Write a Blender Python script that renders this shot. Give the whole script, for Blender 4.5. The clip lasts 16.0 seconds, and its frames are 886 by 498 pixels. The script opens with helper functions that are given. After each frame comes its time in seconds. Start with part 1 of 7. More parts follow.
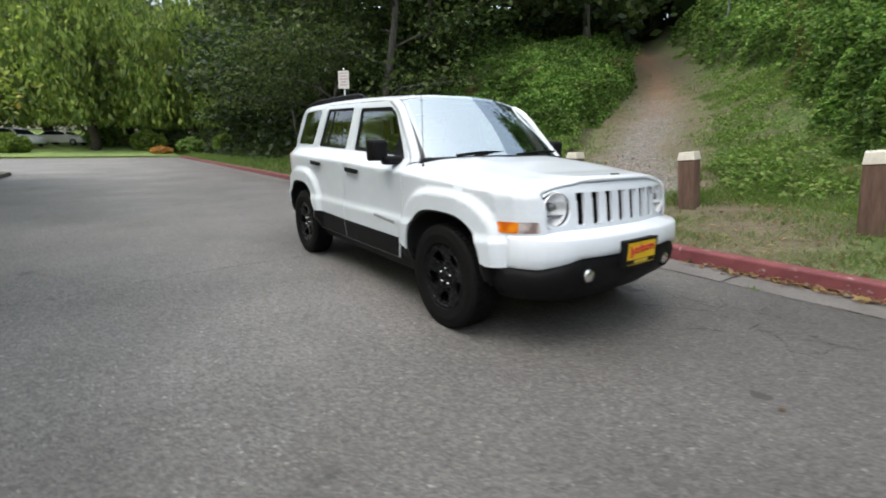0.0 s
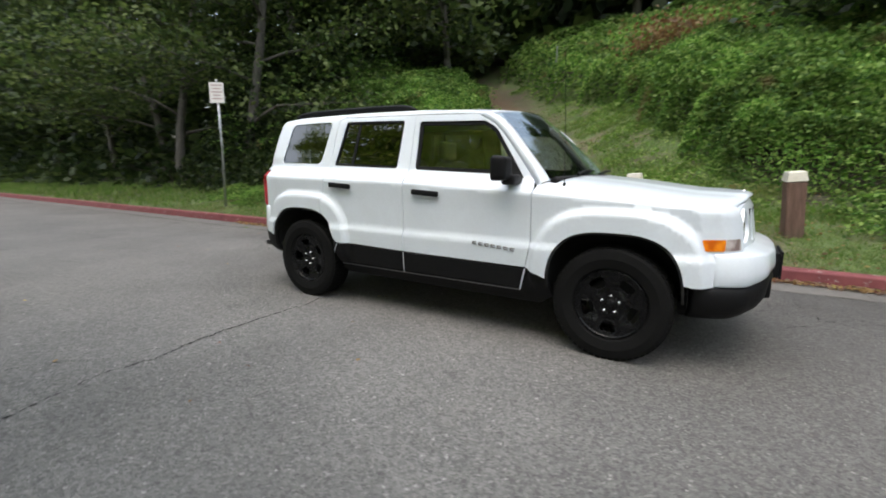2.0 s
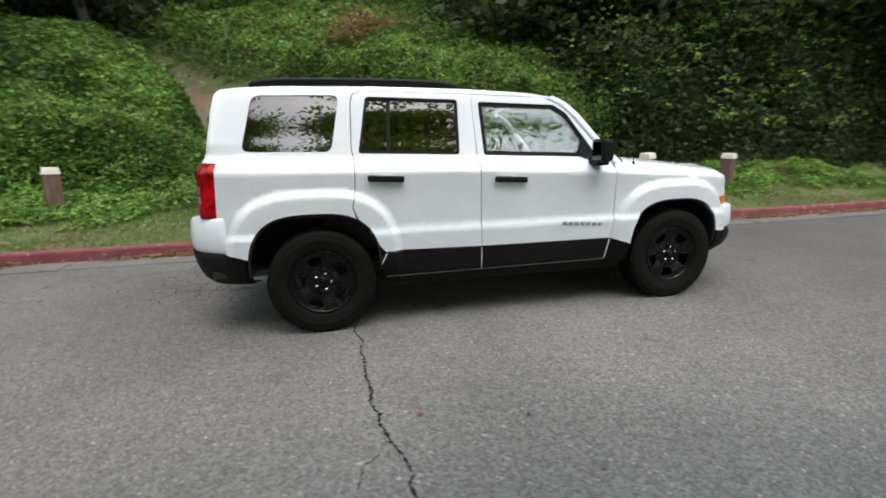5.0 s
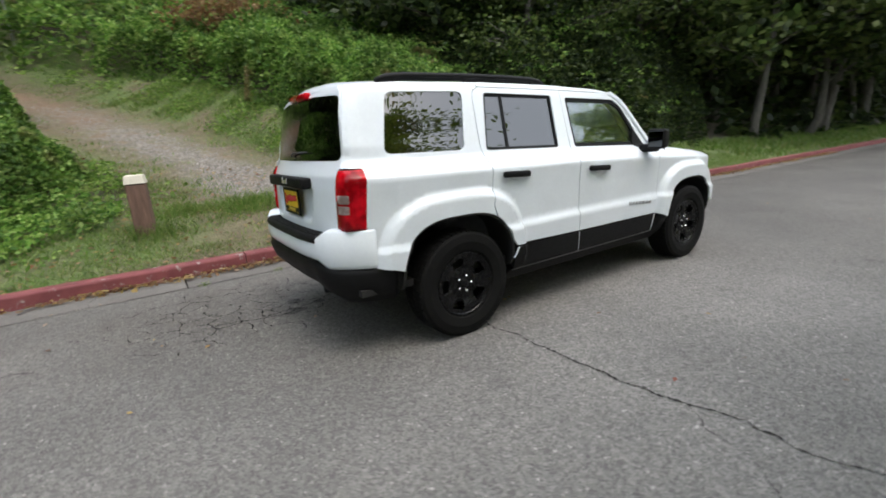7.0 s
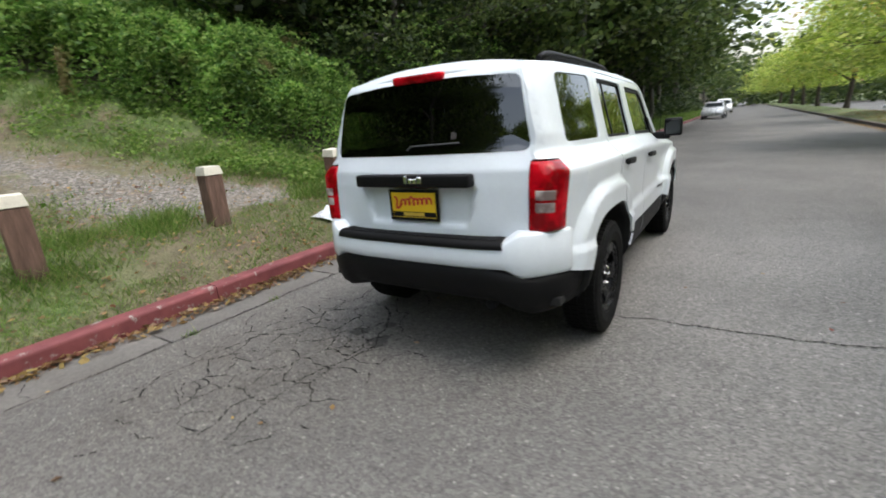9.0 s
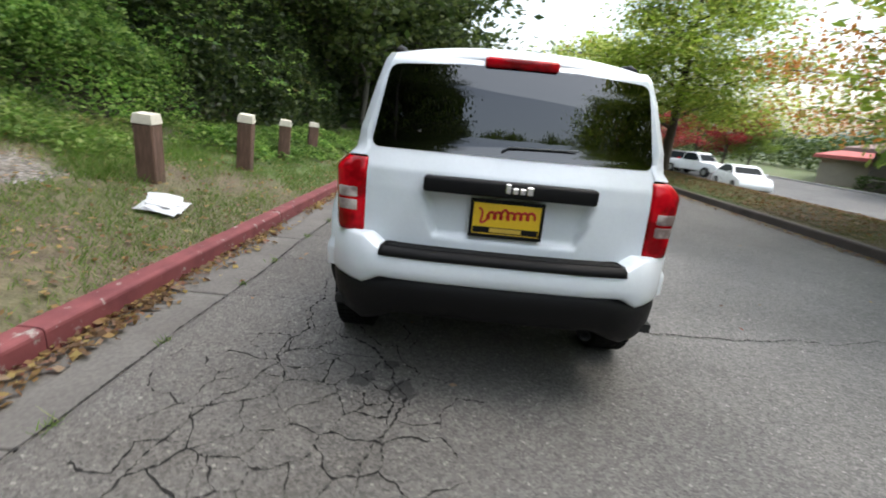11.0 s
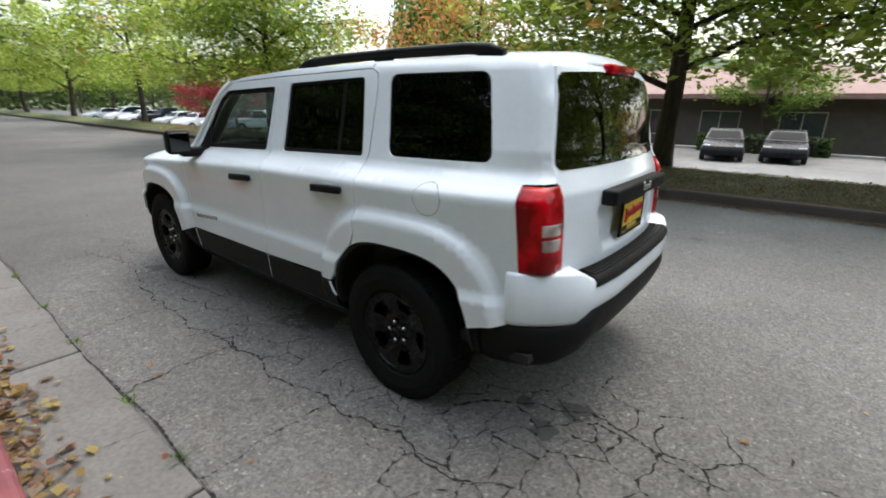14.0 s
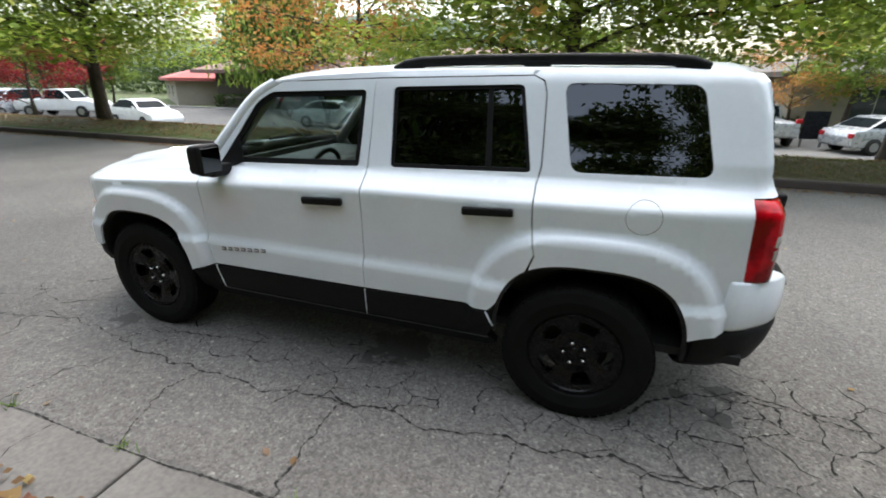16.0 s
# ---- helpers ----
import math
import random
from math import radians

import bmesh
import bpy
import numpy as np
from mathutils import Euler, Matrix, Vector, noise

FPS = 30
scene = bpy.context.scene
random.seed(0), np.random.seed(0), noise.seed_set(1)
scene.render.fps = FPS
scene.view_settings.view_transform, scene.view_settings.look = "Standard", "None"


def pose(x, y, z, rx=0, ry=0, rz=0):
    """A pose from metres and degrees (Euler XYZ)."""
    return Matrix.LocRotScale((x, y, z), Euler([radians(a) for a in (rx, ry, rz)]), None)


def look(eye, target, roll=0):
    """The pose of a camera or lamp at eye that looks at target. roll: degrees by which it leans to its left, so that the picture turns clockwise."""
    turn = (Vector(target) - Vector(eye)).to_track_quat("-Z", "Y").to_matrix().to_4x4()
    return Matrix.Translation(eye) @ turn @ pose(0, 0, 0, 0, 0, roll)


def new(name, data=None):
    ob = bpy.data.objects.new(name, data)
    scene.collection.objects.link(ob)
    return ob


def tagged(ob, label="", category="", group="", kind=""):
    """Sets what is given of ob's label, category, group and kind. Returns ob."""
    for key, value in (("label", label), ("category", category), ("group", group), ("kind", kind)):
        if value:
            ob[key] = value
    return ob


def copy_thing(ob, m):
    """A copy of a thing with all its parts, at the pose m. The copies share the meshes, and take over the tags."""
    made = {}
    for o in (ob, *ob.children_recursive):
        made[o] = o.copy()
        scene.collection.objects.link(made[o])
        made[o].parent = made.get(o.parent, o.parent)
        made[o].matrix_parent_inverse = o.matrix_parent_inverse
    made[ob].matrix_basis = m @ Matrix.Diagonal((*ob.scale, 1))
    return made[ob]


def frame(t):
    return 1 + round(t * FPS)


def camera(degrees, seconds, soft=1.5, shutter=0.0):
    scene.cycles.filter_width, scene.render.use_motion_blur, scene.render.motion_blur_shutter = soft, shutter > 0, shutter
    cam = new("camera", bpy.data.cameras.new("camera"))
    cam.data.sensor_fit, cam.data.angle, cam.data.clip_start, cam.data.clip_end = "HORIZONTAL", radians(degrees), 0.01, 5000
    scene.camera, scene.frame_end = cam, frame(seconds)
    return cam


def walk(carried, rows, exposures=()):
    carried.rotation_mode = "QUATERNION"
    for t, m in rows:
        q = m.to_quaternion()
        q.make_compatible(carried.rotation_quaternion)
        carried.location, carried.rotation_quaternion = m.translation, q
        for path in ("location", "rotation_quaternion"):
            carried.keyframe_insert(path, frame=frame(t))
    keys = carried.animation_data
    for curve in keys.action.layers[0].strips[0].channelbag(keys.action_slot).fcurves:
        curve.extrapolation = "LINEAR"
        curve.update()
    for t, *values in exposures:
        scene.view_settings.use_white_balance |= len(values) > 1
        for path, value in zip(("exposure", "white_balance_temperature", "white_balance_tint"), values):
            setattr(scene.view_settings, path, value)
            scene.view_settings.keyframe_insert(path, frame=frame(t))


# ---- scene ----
cam = camera(89.2, 16.0, soft=1.8, shutter=0.5)
PATH = [
    (0, (3.623, -2.52, 1.19), (2.042, -1.382, 0.738), 0.3),
    (0.5, (3.197, -2.858, 1.168), (1.675, -1.623, 0.77), -1.5),
    (1, (2.789, -3.131, 1.146), (1.43, -1.706, 0.796), -0.8),
    (1.5, (2.328, -3.383, 1.131), (1.154, -1.81, 0.745), -0.6),
    (2, (1.861, -3.59, 1.128), (0.808, -1.924, 0.787), 0.4),
    (2.5, (1.398, -3.765, 1.104), (0.661, -1.943, 0.738), 0.3),
    (3, (0.931, -3.848, 1.094), (0.359, -1.975, 0.685), -1.0),
    (3.5, (0.497, -3.917, 1.092), (0.273, -1.971, 0.693), -0.2),
    (4, (-0.004, -3.963, 1.097), (-0.045, -2.009, 0.675), -2.0),
    (4.2, (-0.246, -3.956, 1.096), (-0.215, -1.999, 0.681), -1.8),
    (6.3, (-2.345, -3.409, 1.281), (-1.489, -1.666, 0.802), -2.9),
    (6.5, (-2.506, -3.342, 1.261), (-1.64, -1.608, 0.767), -3.2),
    (7, (-2.944, -3.083, 1.269), (-1.876, -1.462, 0.787), -3.6),
    (7.5, (-3.328, -2.747, 1.289), (-2.148, -1.217, 0.774), -4.7),
    (8, (-3.608, -2.34, 1.305), (-2.29, -0.92, 0.809), -1.5),
    (8.5, (-3.854, -1.944, 1.323), (-2.33, -0.768, 0.782), -2.5),
    (9, (-4.053, -1.478, 1.325), (-2.453, -0.403, 0.794), -4.6),
    (9.5, (-4.178, -1.025, 1.343), (-2.427, -0.218, 0.811), -3.0),
    (9.7, (-4.197, -0.863, 1.356), (-2.404, -0.186, 0.782), -1.6),
    (11.8, (-3.852, 0.932, 1.274), (-1.979, 0.464, 0.753), 2.8),
    (12, (-3.788, 1.102, 1.271), (-1.969, 0.477, 0.722), 1.4),
    (12.5, (-3.573, 1.46, 1.283), (-1.877, 0.565, 0.713), 0.4),
    (13, (-3.287, 1.724, 1.275), (-1.719, 0.618, 0.709), 1.9),
    (13.5, (-3.01, 2.023, 1.331), (-1.658, 0.667, 0.755), 0.1),
    (14, (-2.726, 2.252, 1.417), (-1.538, 0.765, 0.801), 0.7),
    (14.5, (-2.367, 2.427, 1.431), (-1.295, 0.862, 0.798), 0.9),
    (15, (-2.006, 2.611, 1.476), (-1.138, 0.918, 0.861), 0.4),
    (15.5, (-1.646, 2.719, 1.532), (-0.92, 0.992, 0.833), -0.5),
    (16, (-1.317, 2.766, 1.55), (-0.707, 0.996, 0.846), 0.7),
]
walk(cam, [(t, look(e, g, r)) for t, e, g, r in PATH], exposures=[(0.0, 1.2), (3.0, 1.22), (7.0, 1.27), (9.7, 1.36), (12.8, 1.46), (14.2, 1.52), (16.0, 1.62)])

# ---- sky, sun ----
world = bpy.data.worlds.new("overcast")
scene.world = world
world.use_nodes = True
wn, wl = world.node_tree.nodes, world.node_tree.links
sky = wn.new("ShaderNodeTexSky")
sky.sky_type, sky.sun_disc = "NISHITA", False
sky.sun_elevation, sky.sun_rotation = radians(68), radians(172)
sky.air_density, sky.dust_density, sky.ozone_density = 1.4, 4.0, 1.0
pale = wn.new("ShaderNodeHueSaturation")
pale.inputs["Saturation"].default_value = 0.66
wl.new(sky.outputs[0], pale.inputs["Color"])
wl.new(pale.outputs[0], wn["Background"].inputs["Color"])
wn["Background"].inputs["Strength"].default_value = 0.15
sun = new("sun", bpy.data.lights.new("sun", "SUN"))
sun.data.energy, sun.data.angle, sun.data.color = 1.0, radians(130), (0.93, 0.98, 1.0)
up = Vector((math.sin(radians(172)) * math.cos(radians(68)), math.cos(radians(172)) * math.cos(radians(68)), math.sin(radians(68))))
sun.matrix_world = look(up * 40, (0, 0, 0))


# ---- materials ----
class Nodes:
    """Short names for building one node material."""

    def __init__(self, name, rough=0.6, metal=0.0, spec=0.5):
        self.m = bpy.data.materials.new(name)
        self.m.use_nodes = True
        self.t = self.m.node_tree
        self.b = self.t.nodes["Principled BSDF"]
        self.b.inputs["Roughness"].default_value = rough
        self.b.inputs["Metallic"].default_value = metal
        self.b.inputs["Specular IOR Level"].default_value = spec
        self.pos = None

    def add(self, kind, **sets):
        n = self.t.nodes.new("ShaderNode" + kind)
        for k, v in sets.items():
            setattr(n, k, v)
        return n

    def link(self, a, b):
        self.t.links.new(a, b)

    def place(self):
        if self.pos is None:
            self.pos = self.add("TexCoord").outputs["Object"]
        return self.pos

    def noise(self, scale, detail=4.0, rough=0.55, vec=None, distort=0.0):
        n = self.add("TexNoise")
        n.inputs["Scale"].default_value, n.inputs["Detail"].default_value = scale, detail
        n.inputs["Roughness"].default_value, n.inputs["Distortion"].default_value = rough, distort
        self.link(vec or self.place(), n.inputs["Vector"])
        return n.outputs["Fac"]

    def ramp(self, fac, *stops):
        n = self.add("ValToRGB")
        e = n.color_ramp.elements
        while len(e) < len(stops):
            e.new(0.5)
        for s, (p, c) in zip(e, stops):
            s.position = p
            s.color = (*c, 1) if not isinstance(c, (int, float)) else (c, c, c, 1)
        self.link(fac, n.inputs["Fac"])
        return n.outputs["Color"]

    def mix(self, fac, a, b, mode="MIX"):
        n = self.add("Mix", data_type="RGBA", blend_type=mode)
        fs, sa, sb = n.inputs[0], n.inputs[6], n.inputs[7]
        for sock, v in ((fs, fac), (sa, a), (sb, b)):
            if isinstance(v, (int, float)):
                sock.default_value = v if sock is fs else (v, v, v, 1)
            elif isinstance(v, tuple):
                sock.default_value = (*v, 1)
            else:
                self.link(v, sock)
        return n.outputs[2]

    def math(self, op, a, b=0.0, c=None):
        n = self.add("Math", operation=op)
        for sock, v in zip(n.inputs, (a, b, c)):
            if v is None:
                continue
            if isinstance(v, (int, float)):
                sock.default_value = v
            else:
                self.link(v, sock)
        return n.outputs[0]

    def axes(self):
        n = self.add("SeparateXYZ")
        self.link(self.place(), n.inputs[0])
        return n.outputs

    def color(self, c):
        if isinstance(c, tuple):
            self.b.inputs["Base Color"].default_value = (*c, 1)
        else:
            self.link(c, self.b.inputs["Base Color"])
        return self

    def rough(self, r):
        self.link(r, self.b.inputs["Roughness"])
        return self

    def bump(self, height, strength=0.3, dist=0.01):
        n = self.add("Bump")
        n.inputs["Strength"].default_value, n.inputs["Distance"].default_value = strength, dist
        self.link(height, n.inputs["Height"])
        self.link(n.outputs[0], self.b.inputs["Normal"])
        return self

    def island(self):
        return self.add("NewGeometry").outputs["Random Per Island"]

    def chance(self):
        return self.add("ObjectInfo").outputs["Random"]


def simple(name, c, rough=0.5, metal=0.0, vary=0.12, scale=8.0, bump=0.0, spec=0.5):
    """A paint, plastic or metal with slight soiling at two scales."""
    k = Nodes(name, rough, metal, spec)
    n = k.mix(0.5, k.noise(scale), k.noise(scale * 9))
    dark, light = tuple(v * (1 - vary) for v in c), tuple(min(1, v * (1 + vary)) for v in c)
    k.color(k.ramp(n, (0.3, dark), (0.7, light)))
    k.rough(k.math("MULTIPLY_ADD", k.noise(scale * 3), 0.25, rough - 0.12))
    if bump:
        k.bump(k.noise(scale * 25), bump, 0.002)
    return k.m


def leaf_material(name, colours, rough=0.5, patch=None, patch_scale=0.25, drift=0.8, low=0.7, edge=0.57):
    """Leaves: a colour for each leaf, drifting in patches, with light passing through."""
    k = Nodes(name, rough, 0, 0.3)
    n = len(colours)
    c = k.ramp(k.island(), *[((i + 0.5) / n, col) for i, col in enumerate(colours)])
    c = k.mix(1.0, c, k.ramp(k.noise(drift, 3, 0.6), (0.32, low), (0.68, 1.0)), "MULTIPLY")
    if patch:
        c = k.mix(k.ramp(k.noise(patch_scale, 2), (edge, 0), (edge + 0.08, 0.85)), c, patch)
    k.color(c)
    tr = k.add("BsdfTranslucent")
    k.link(c, tr.inputs["Color"])
    ms = k.add("MixShader")
    ms.inputs[0].default_value = 0.5
    k.link(k.b.outputs[0], ms.inputs[1])
    k.link(tr.outputs[0], ms.inputs[2])
    k.link(ms.outputs[0], k.t.nodes["Material Output"].inputs["Surface"])
    return k.m


def asphalt():
    k = Nodes("asphalt", 0.85)
    x, y, z = k.axes()
    base = k.ramp(k.noise(0.55, 6, 0.6), (0.3, (0.131, 0.127, 0.12)), (0.72, (0.214, 0.206, 0.193)))
    grit = k.add("TexVoronoi", feature="F1")
    grit.inputs["Scale"].default_value = 85
    k.link(k.place(), grit.inputs["Vector"])
    grain = k.ramp(grit.outputs["Color"], (0.0, 0.5), (0.5, 0.92), (0.88, 1.25), (1.0, 2.4))
    col = k.mix(1.0, base, grain, "MULTIPLY")
    col = k.mix(0.55, col, k.ramp(k.noise(24, 3, 0.7), (0.35, 0.7), (0.5, 0.95), (0.68, 1.2)), "MULTIPLY")
    fine = k.noise(160, 2, 0.7)
    col = k.mix(0.55, col, k.ramp(fine, (0.3, 0.35), (0.7, 1.0)), "MULTIPLY")
    col = k.mix(0.3, col, k.ramp(k.noise(0.22, 3), (0.35, 0.8), (0.65, 1.0)), "MULTIPLY")
    # stains
    stain = k.ramp(k.noise(1.7, 4), (0.66, 0.0), (0.74, 0.55))
    for sx, sy, sr in ((2.92, -0.1, 0.07), (-2.02, 0.62, 0.09), (-2.1, 0.4, 0.11), (-1.85, 0.5, 0.07), (1.59, 0.92, 0.13), (-0.3, 0.6, 0.3)):
        dx, dy = k.math("ADD", x, -sx), k.math("ADD", y, -sy)
        r2 = k.math("ADD", k.math("MULTIPLY", dx, dx), k.math("MULTIPLY", dy, dy))
        r2 = k.math("ADD", r2, k.math("MULTIPLY_ADD", k.noise(9, 4), sr * sr * 3.2, -sr * sr * 1.4))
        stain = k.math("MAXIMUM", stain, k.math("MULTIPLY", k.math("LESS_THAN", r2, sr * sr * 0.6), 0.8))
    dirt = k.math("MULTIPLY", k.ramp(k.math("ADD", k.math("MULTIPLY", y, 0.3), k.noise(1.6, 5, 0.65)), (0.65, 0.0), (1.0, 0.4)), k.math("GREATER_THAN", y, -1.5))
    # darker towards +x ahead of the car, paler towards -y, dirt on the crazed part
    ahead_tone = k.ramp(k.math("ADD", k.math("MULTIPLY", x, 0.3), k.math("MULTIPLY", k.noise(0.9, 5, 0.6), 0.5)), (0.58, 1.0), (0.95, 0.66))
    col = k.mix(1.0, col, ahead_tone, "MULTIPLY")
    side_tone = k.ramp(k.math("ADD", k.math("MULTIPLY", y, -0.3), k.math("MULTIPLY", k.noise(0.7, 5, 0.6), 0.4)), (0.3, 0.0), (0.75, 0.3))
    col = k.mix(side_tone, col, k.mix(1.0, col, (1.75, 1.75, 1.72), "MULTIPLY"))
    cx_, cy_ = k.math("MULTIPLY", k.math("ADD", x, 2.6), 0.5), k.math("MULTIPLY", k.math("ADD", y, -0.8), 0.75)
    soil_ = k.ramp(k.math("ADD", k.math("ADD", k.math("MULTIPLY", cx_, cx_), k.math("MULTIPLY", cy_, cy_)), k.math("MULTIPLY", k.noise(3.5, 6, 0.7), 0.8)), (0.3, 0.5), (1.2, 0.0))
    col = k.mix(soil_, col, k.mix(1.0, col, (0.5, 0.46, 0.41), "MULTIPLY"))
    col = k.mix(dirt, col, k.mix(1.0, col, (0.62, 0.58, 0.53), "MULTIPLY"))
    seam = k.math("GREATER_THAN", k.math("ADD", y, k.math("MULTIPLY", k.noise(3.5, 5), 0.16)), 1.815)
    stain = k.math("MAXIMUM", stain, k.math("MULTIPLY", seam, 0.3))
    col = k.mix(stain, col, (0.04, 0.038, 0.036))
    k.color(col)
    h = k.math("ADD", fine, grit.outputs["Distance"])
    k.bump(h, 0.55, 0.006)
    return k.m


def ground_material():
    """Mown verge, worn earth, the gravel of the trail and leaf litter, by where they lie."""
    k = Nodes("verge_and_hill_soil", 0.9)
    x, y, z = k.axes()
    grass = k.ramp(k.noise(14, 5), (0.3, (0.045, 0.075, 0.018)), (0.7, (0.11, 0.155, 0.042)))
    earth = k.ramp(k.noise(9, 5), (0.3, (0.075, 0.056, 0.035)), (0.7, (0.15, 0.118, 0.075)))
    stones = k.add("TexVoronoi", feature="F1")
    stones.inputs["Scale"].default_value = 30
    k.link(k.place(), stones.inputs["Vector"])
    gravel = k.mix(0.25, k.ramp(stones.outputs["Color"], (0, (0.05, 0.046, 0.041)), (0.55, (0.15, 0.14, 0.125)), (1, (0.36, 0.34, 0.31))), earth)
    litter = k.ramp(k.noise(16, 5, 0.7), (0.35, (0.1, 0.055, 0.028)), (0.65, (0.23, 0.14, 0.07)))
    gravel = k.mix(k.ramp(k.math("ADD", k.math("MULTIPLY", y, 0.05), k.math("MULTIPLY", k.noise(0.8, 4), 0.4)), (0.62, 0.0), (0.85, 0.8)), gravel, litter)
    bare = k.ramp(k.noise(0.9, 5, 0.6), (0.47, 0.0), (0.66, 0.95))
    col = k.mix(bare, grass, earth)
    # the trail's middle bends away to -x as it climbs
    late = k.math("MAXIMUM", k.math("SUBTRACT", y, 10.0), 0.0)
    line = k.math("ADD", k.math("MULTIPLY_ADD", k.math("MAXIMUM", k.math("SUBTRACT", y, 3.0), 0.0), 0.5, 0.1), k.math("MULTIPLY", k.math("MULTIPLY", late, late), 0.015))
    off = k.math("ABSOLUTE", k.math("ADD", x, line))
    off = k.math("ADD", off, k.math("MULTIPLY_ADD", k.noise(1.2, 5, 0.65), 1.5, -0.75))
    off = k.math("SUBTRACT", off, k.math("MULTIPLY", k.math("MAXIMUM", k.math("SUBTRACT", 6.2, y), 0.0), 0.35))
    trail = k.math("MULTIPLY", k.ramp(k.math("MULTIPLY", off, 0.5), (0.12, 1.0), (0.46, 0.0)), k.math("GREATER_THAN", k.math("ADD", y, k.noise(1.5, 3)), 4.5))
    # leaf mould under the brambles, its colour darkened for the shade in their gaps
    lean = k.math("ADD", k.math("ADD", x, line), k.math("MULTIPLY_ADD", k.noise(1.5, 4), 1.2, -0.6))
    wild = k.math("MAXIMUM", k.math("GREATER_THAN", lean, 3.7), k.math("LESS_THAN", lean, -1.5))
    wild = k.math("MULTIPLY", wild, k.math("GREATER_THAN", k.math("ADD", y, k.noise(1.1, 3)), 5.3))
    mould_shade = k.ramp(k.noise(12, 5), (0.3, (0.018, 0.014, 0.009)), (0.7, (0.05, 0.038, 0.024)))
    col = k.mix(k.math("MULTIPLY", wild, 0.9), col, mould_shade)
    side = k.ramp(k.math("MULTIPLY", off, 0.3), (0.3, 1.0), (0.55, 0.0))
    col = k.mix(k.math("MULTIPLY", side, 0.75), col, earth)
    weeds = k.ramp(k.noise(2.6, 6, 0.7), (0.5, 0.0), (0.6, 0.8))
    verge = k.mix(k.ramp(k.noise(1.7, 4), (0.45, 0.0), (0.6, 0.7)), litter, grass)
    col = k.mix(trail, col, k.mix(k.math("MULTIPLY", weeds, k.ramp(k.math("MULTIPLY", off, 0.5), (0.0, 0.35), (0.3, 1.0))), gravel, verge))
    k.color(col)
    k.bump(k.math("ADD", k.noise(40, 4), stones.outputs["Distance"]), 0.6, 0.03)
    return k.m


def kerb_paint(name, worn):
    k = Nodes(name, 0.75)
    paint = k.ramp(k.noise(5, 5), (0.3, (0.11, 0.024, 0.028)), (0.7, (0.19, 0.05, 0.052)))
    stone = k.ramp(k.noise(30), (0.3, (0.2, 0.18, 0.16)), (0.7, (0.36, 0.33, 0.3)))
    k.color(k.mix(k.ramp(k.noise(11, 6, 0.65), (worn, 0.0), (worn + 0.08, 1.0)), paint, stone))
    k.bump(k.noise(60, 4), 0.3, 0.004)
    return k.m


def concrete(name, lo, hi, tint=(1.0, 0.97, 0.92)):
    k = Nodes(name, 0.85)
    c = k.ramp(k.mix(0.5, k.noise(2.2, 5), k.noise(45, 3)), (0.32, tuple(lo * t for t in tint)), (0.68, tuple(hi * t for t in tint)))
    c = k.mix(k.ramp(k.noise(1.3, 4), (0.55, 0.0), (0.7, 0.5)), c, (0.12, 0.105, 0.09))
    v = k.mix(0.25, c, k.ramp(k.chance(), (0, 0.7), (1, 1.0)), "MULTIPLY")
    k.color(v)
    k.bump(k.noise(70, 4), 0.35, 0.004)
    return k.m


def bark(name, lo, hi):
    k = Nodes(name, 0.9)
    st = k.add("Mapping")
    st.inputs["Scale"].default_value = (9, 9, 1.6)
    k.link(k.place(), st.inputs["Vector"])
    n = k.noise(2.2, 6, 0.65, st.outputs[0])
    k.color(k.mix(k.ramp(k.noise(1.1), (0.5, 0.0), (0.7, 0.5)), k.ramp(n, (0.3, lo), (0.7, hi)), (0.05, 0.065, 0.03)))
    k.bump(n, 0.7, 0.03)
    return k.m


ASPHALT, SOIL = asphalt(), ground_material()
KERB_RED, KERB_PLAIN = kerb_paint("red_kerb_paint", 0.6), concrete("kerb_concrete", 0.055, 0.11, (1.0, 0.82, 0.72))
STONE = concrete("loose_stone", 0.13, 0.32, (1.0, 0.97, 0.93))
# dirt in the cracks, with the shade of their depth put into the colour
CRACK = simple("crack_dirt_shade", (0.009, 0.008, 0.007), 0.95, 0, 0.35, 30)
GUTTER = concrete("gutter_concrete", 0.075, 0.155, (1.0, 0.94, 0.86))
BARK, BARK_PALE, BARK_DARK = bark("maple_bark", (0.03, 0.022, 0.016), (0.09, 0.07, 0.055)), bark("alder_bark", (0.035, 0.032, 0.026), (0.115, 0.105, 0.09)), bark("wood_bark", (0.02, 0.016, 0.012), (0.07, 0.055, 0.04))
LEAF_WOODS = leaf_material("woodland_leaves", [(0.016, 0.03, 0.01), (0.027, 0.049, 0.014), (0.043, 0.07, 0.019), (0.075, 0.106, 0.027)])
LEAF_ALDER = leaf_material("alder_leaves", [(0.029, 0.05, 0.014), (0.048, 0.084, 0.02), (0.084, 0.126, 0.031), (0.132, 0.174, 0.048)])
LEAF_MAPLE = leaf_material("maple_leaves", [(0.217, 0.331, 0.04), (0.331, 0.456, 0.063), (0.445, 0.57, 0.091), (0.593, 0.638, 0.148)], patch=(0.56, 0.24, 0.075), patch_scale=0.45, edge=0.62)
LEAF_RUST = leaf_material("rusty_maple_leaves", [(0.5, 0.2, 0.05), (0.66, 0.26, 0.07), (0.66, 0.36, 0.12), (0.34, 0.34, 0.07)])
LEAF_RED = leaf_material("red_maple_leaves", [(0.3, 0.03, 0.03), (0.42, 0.06, 0.05), (0.2, 0.02, 0.03)])
LEAF_LIME = leaf_material("young_maple_leaves", [(0.14, 0.23, 0.03), (0.2, 0.3, 0.05), (0.28, 0.36, 0.07)])
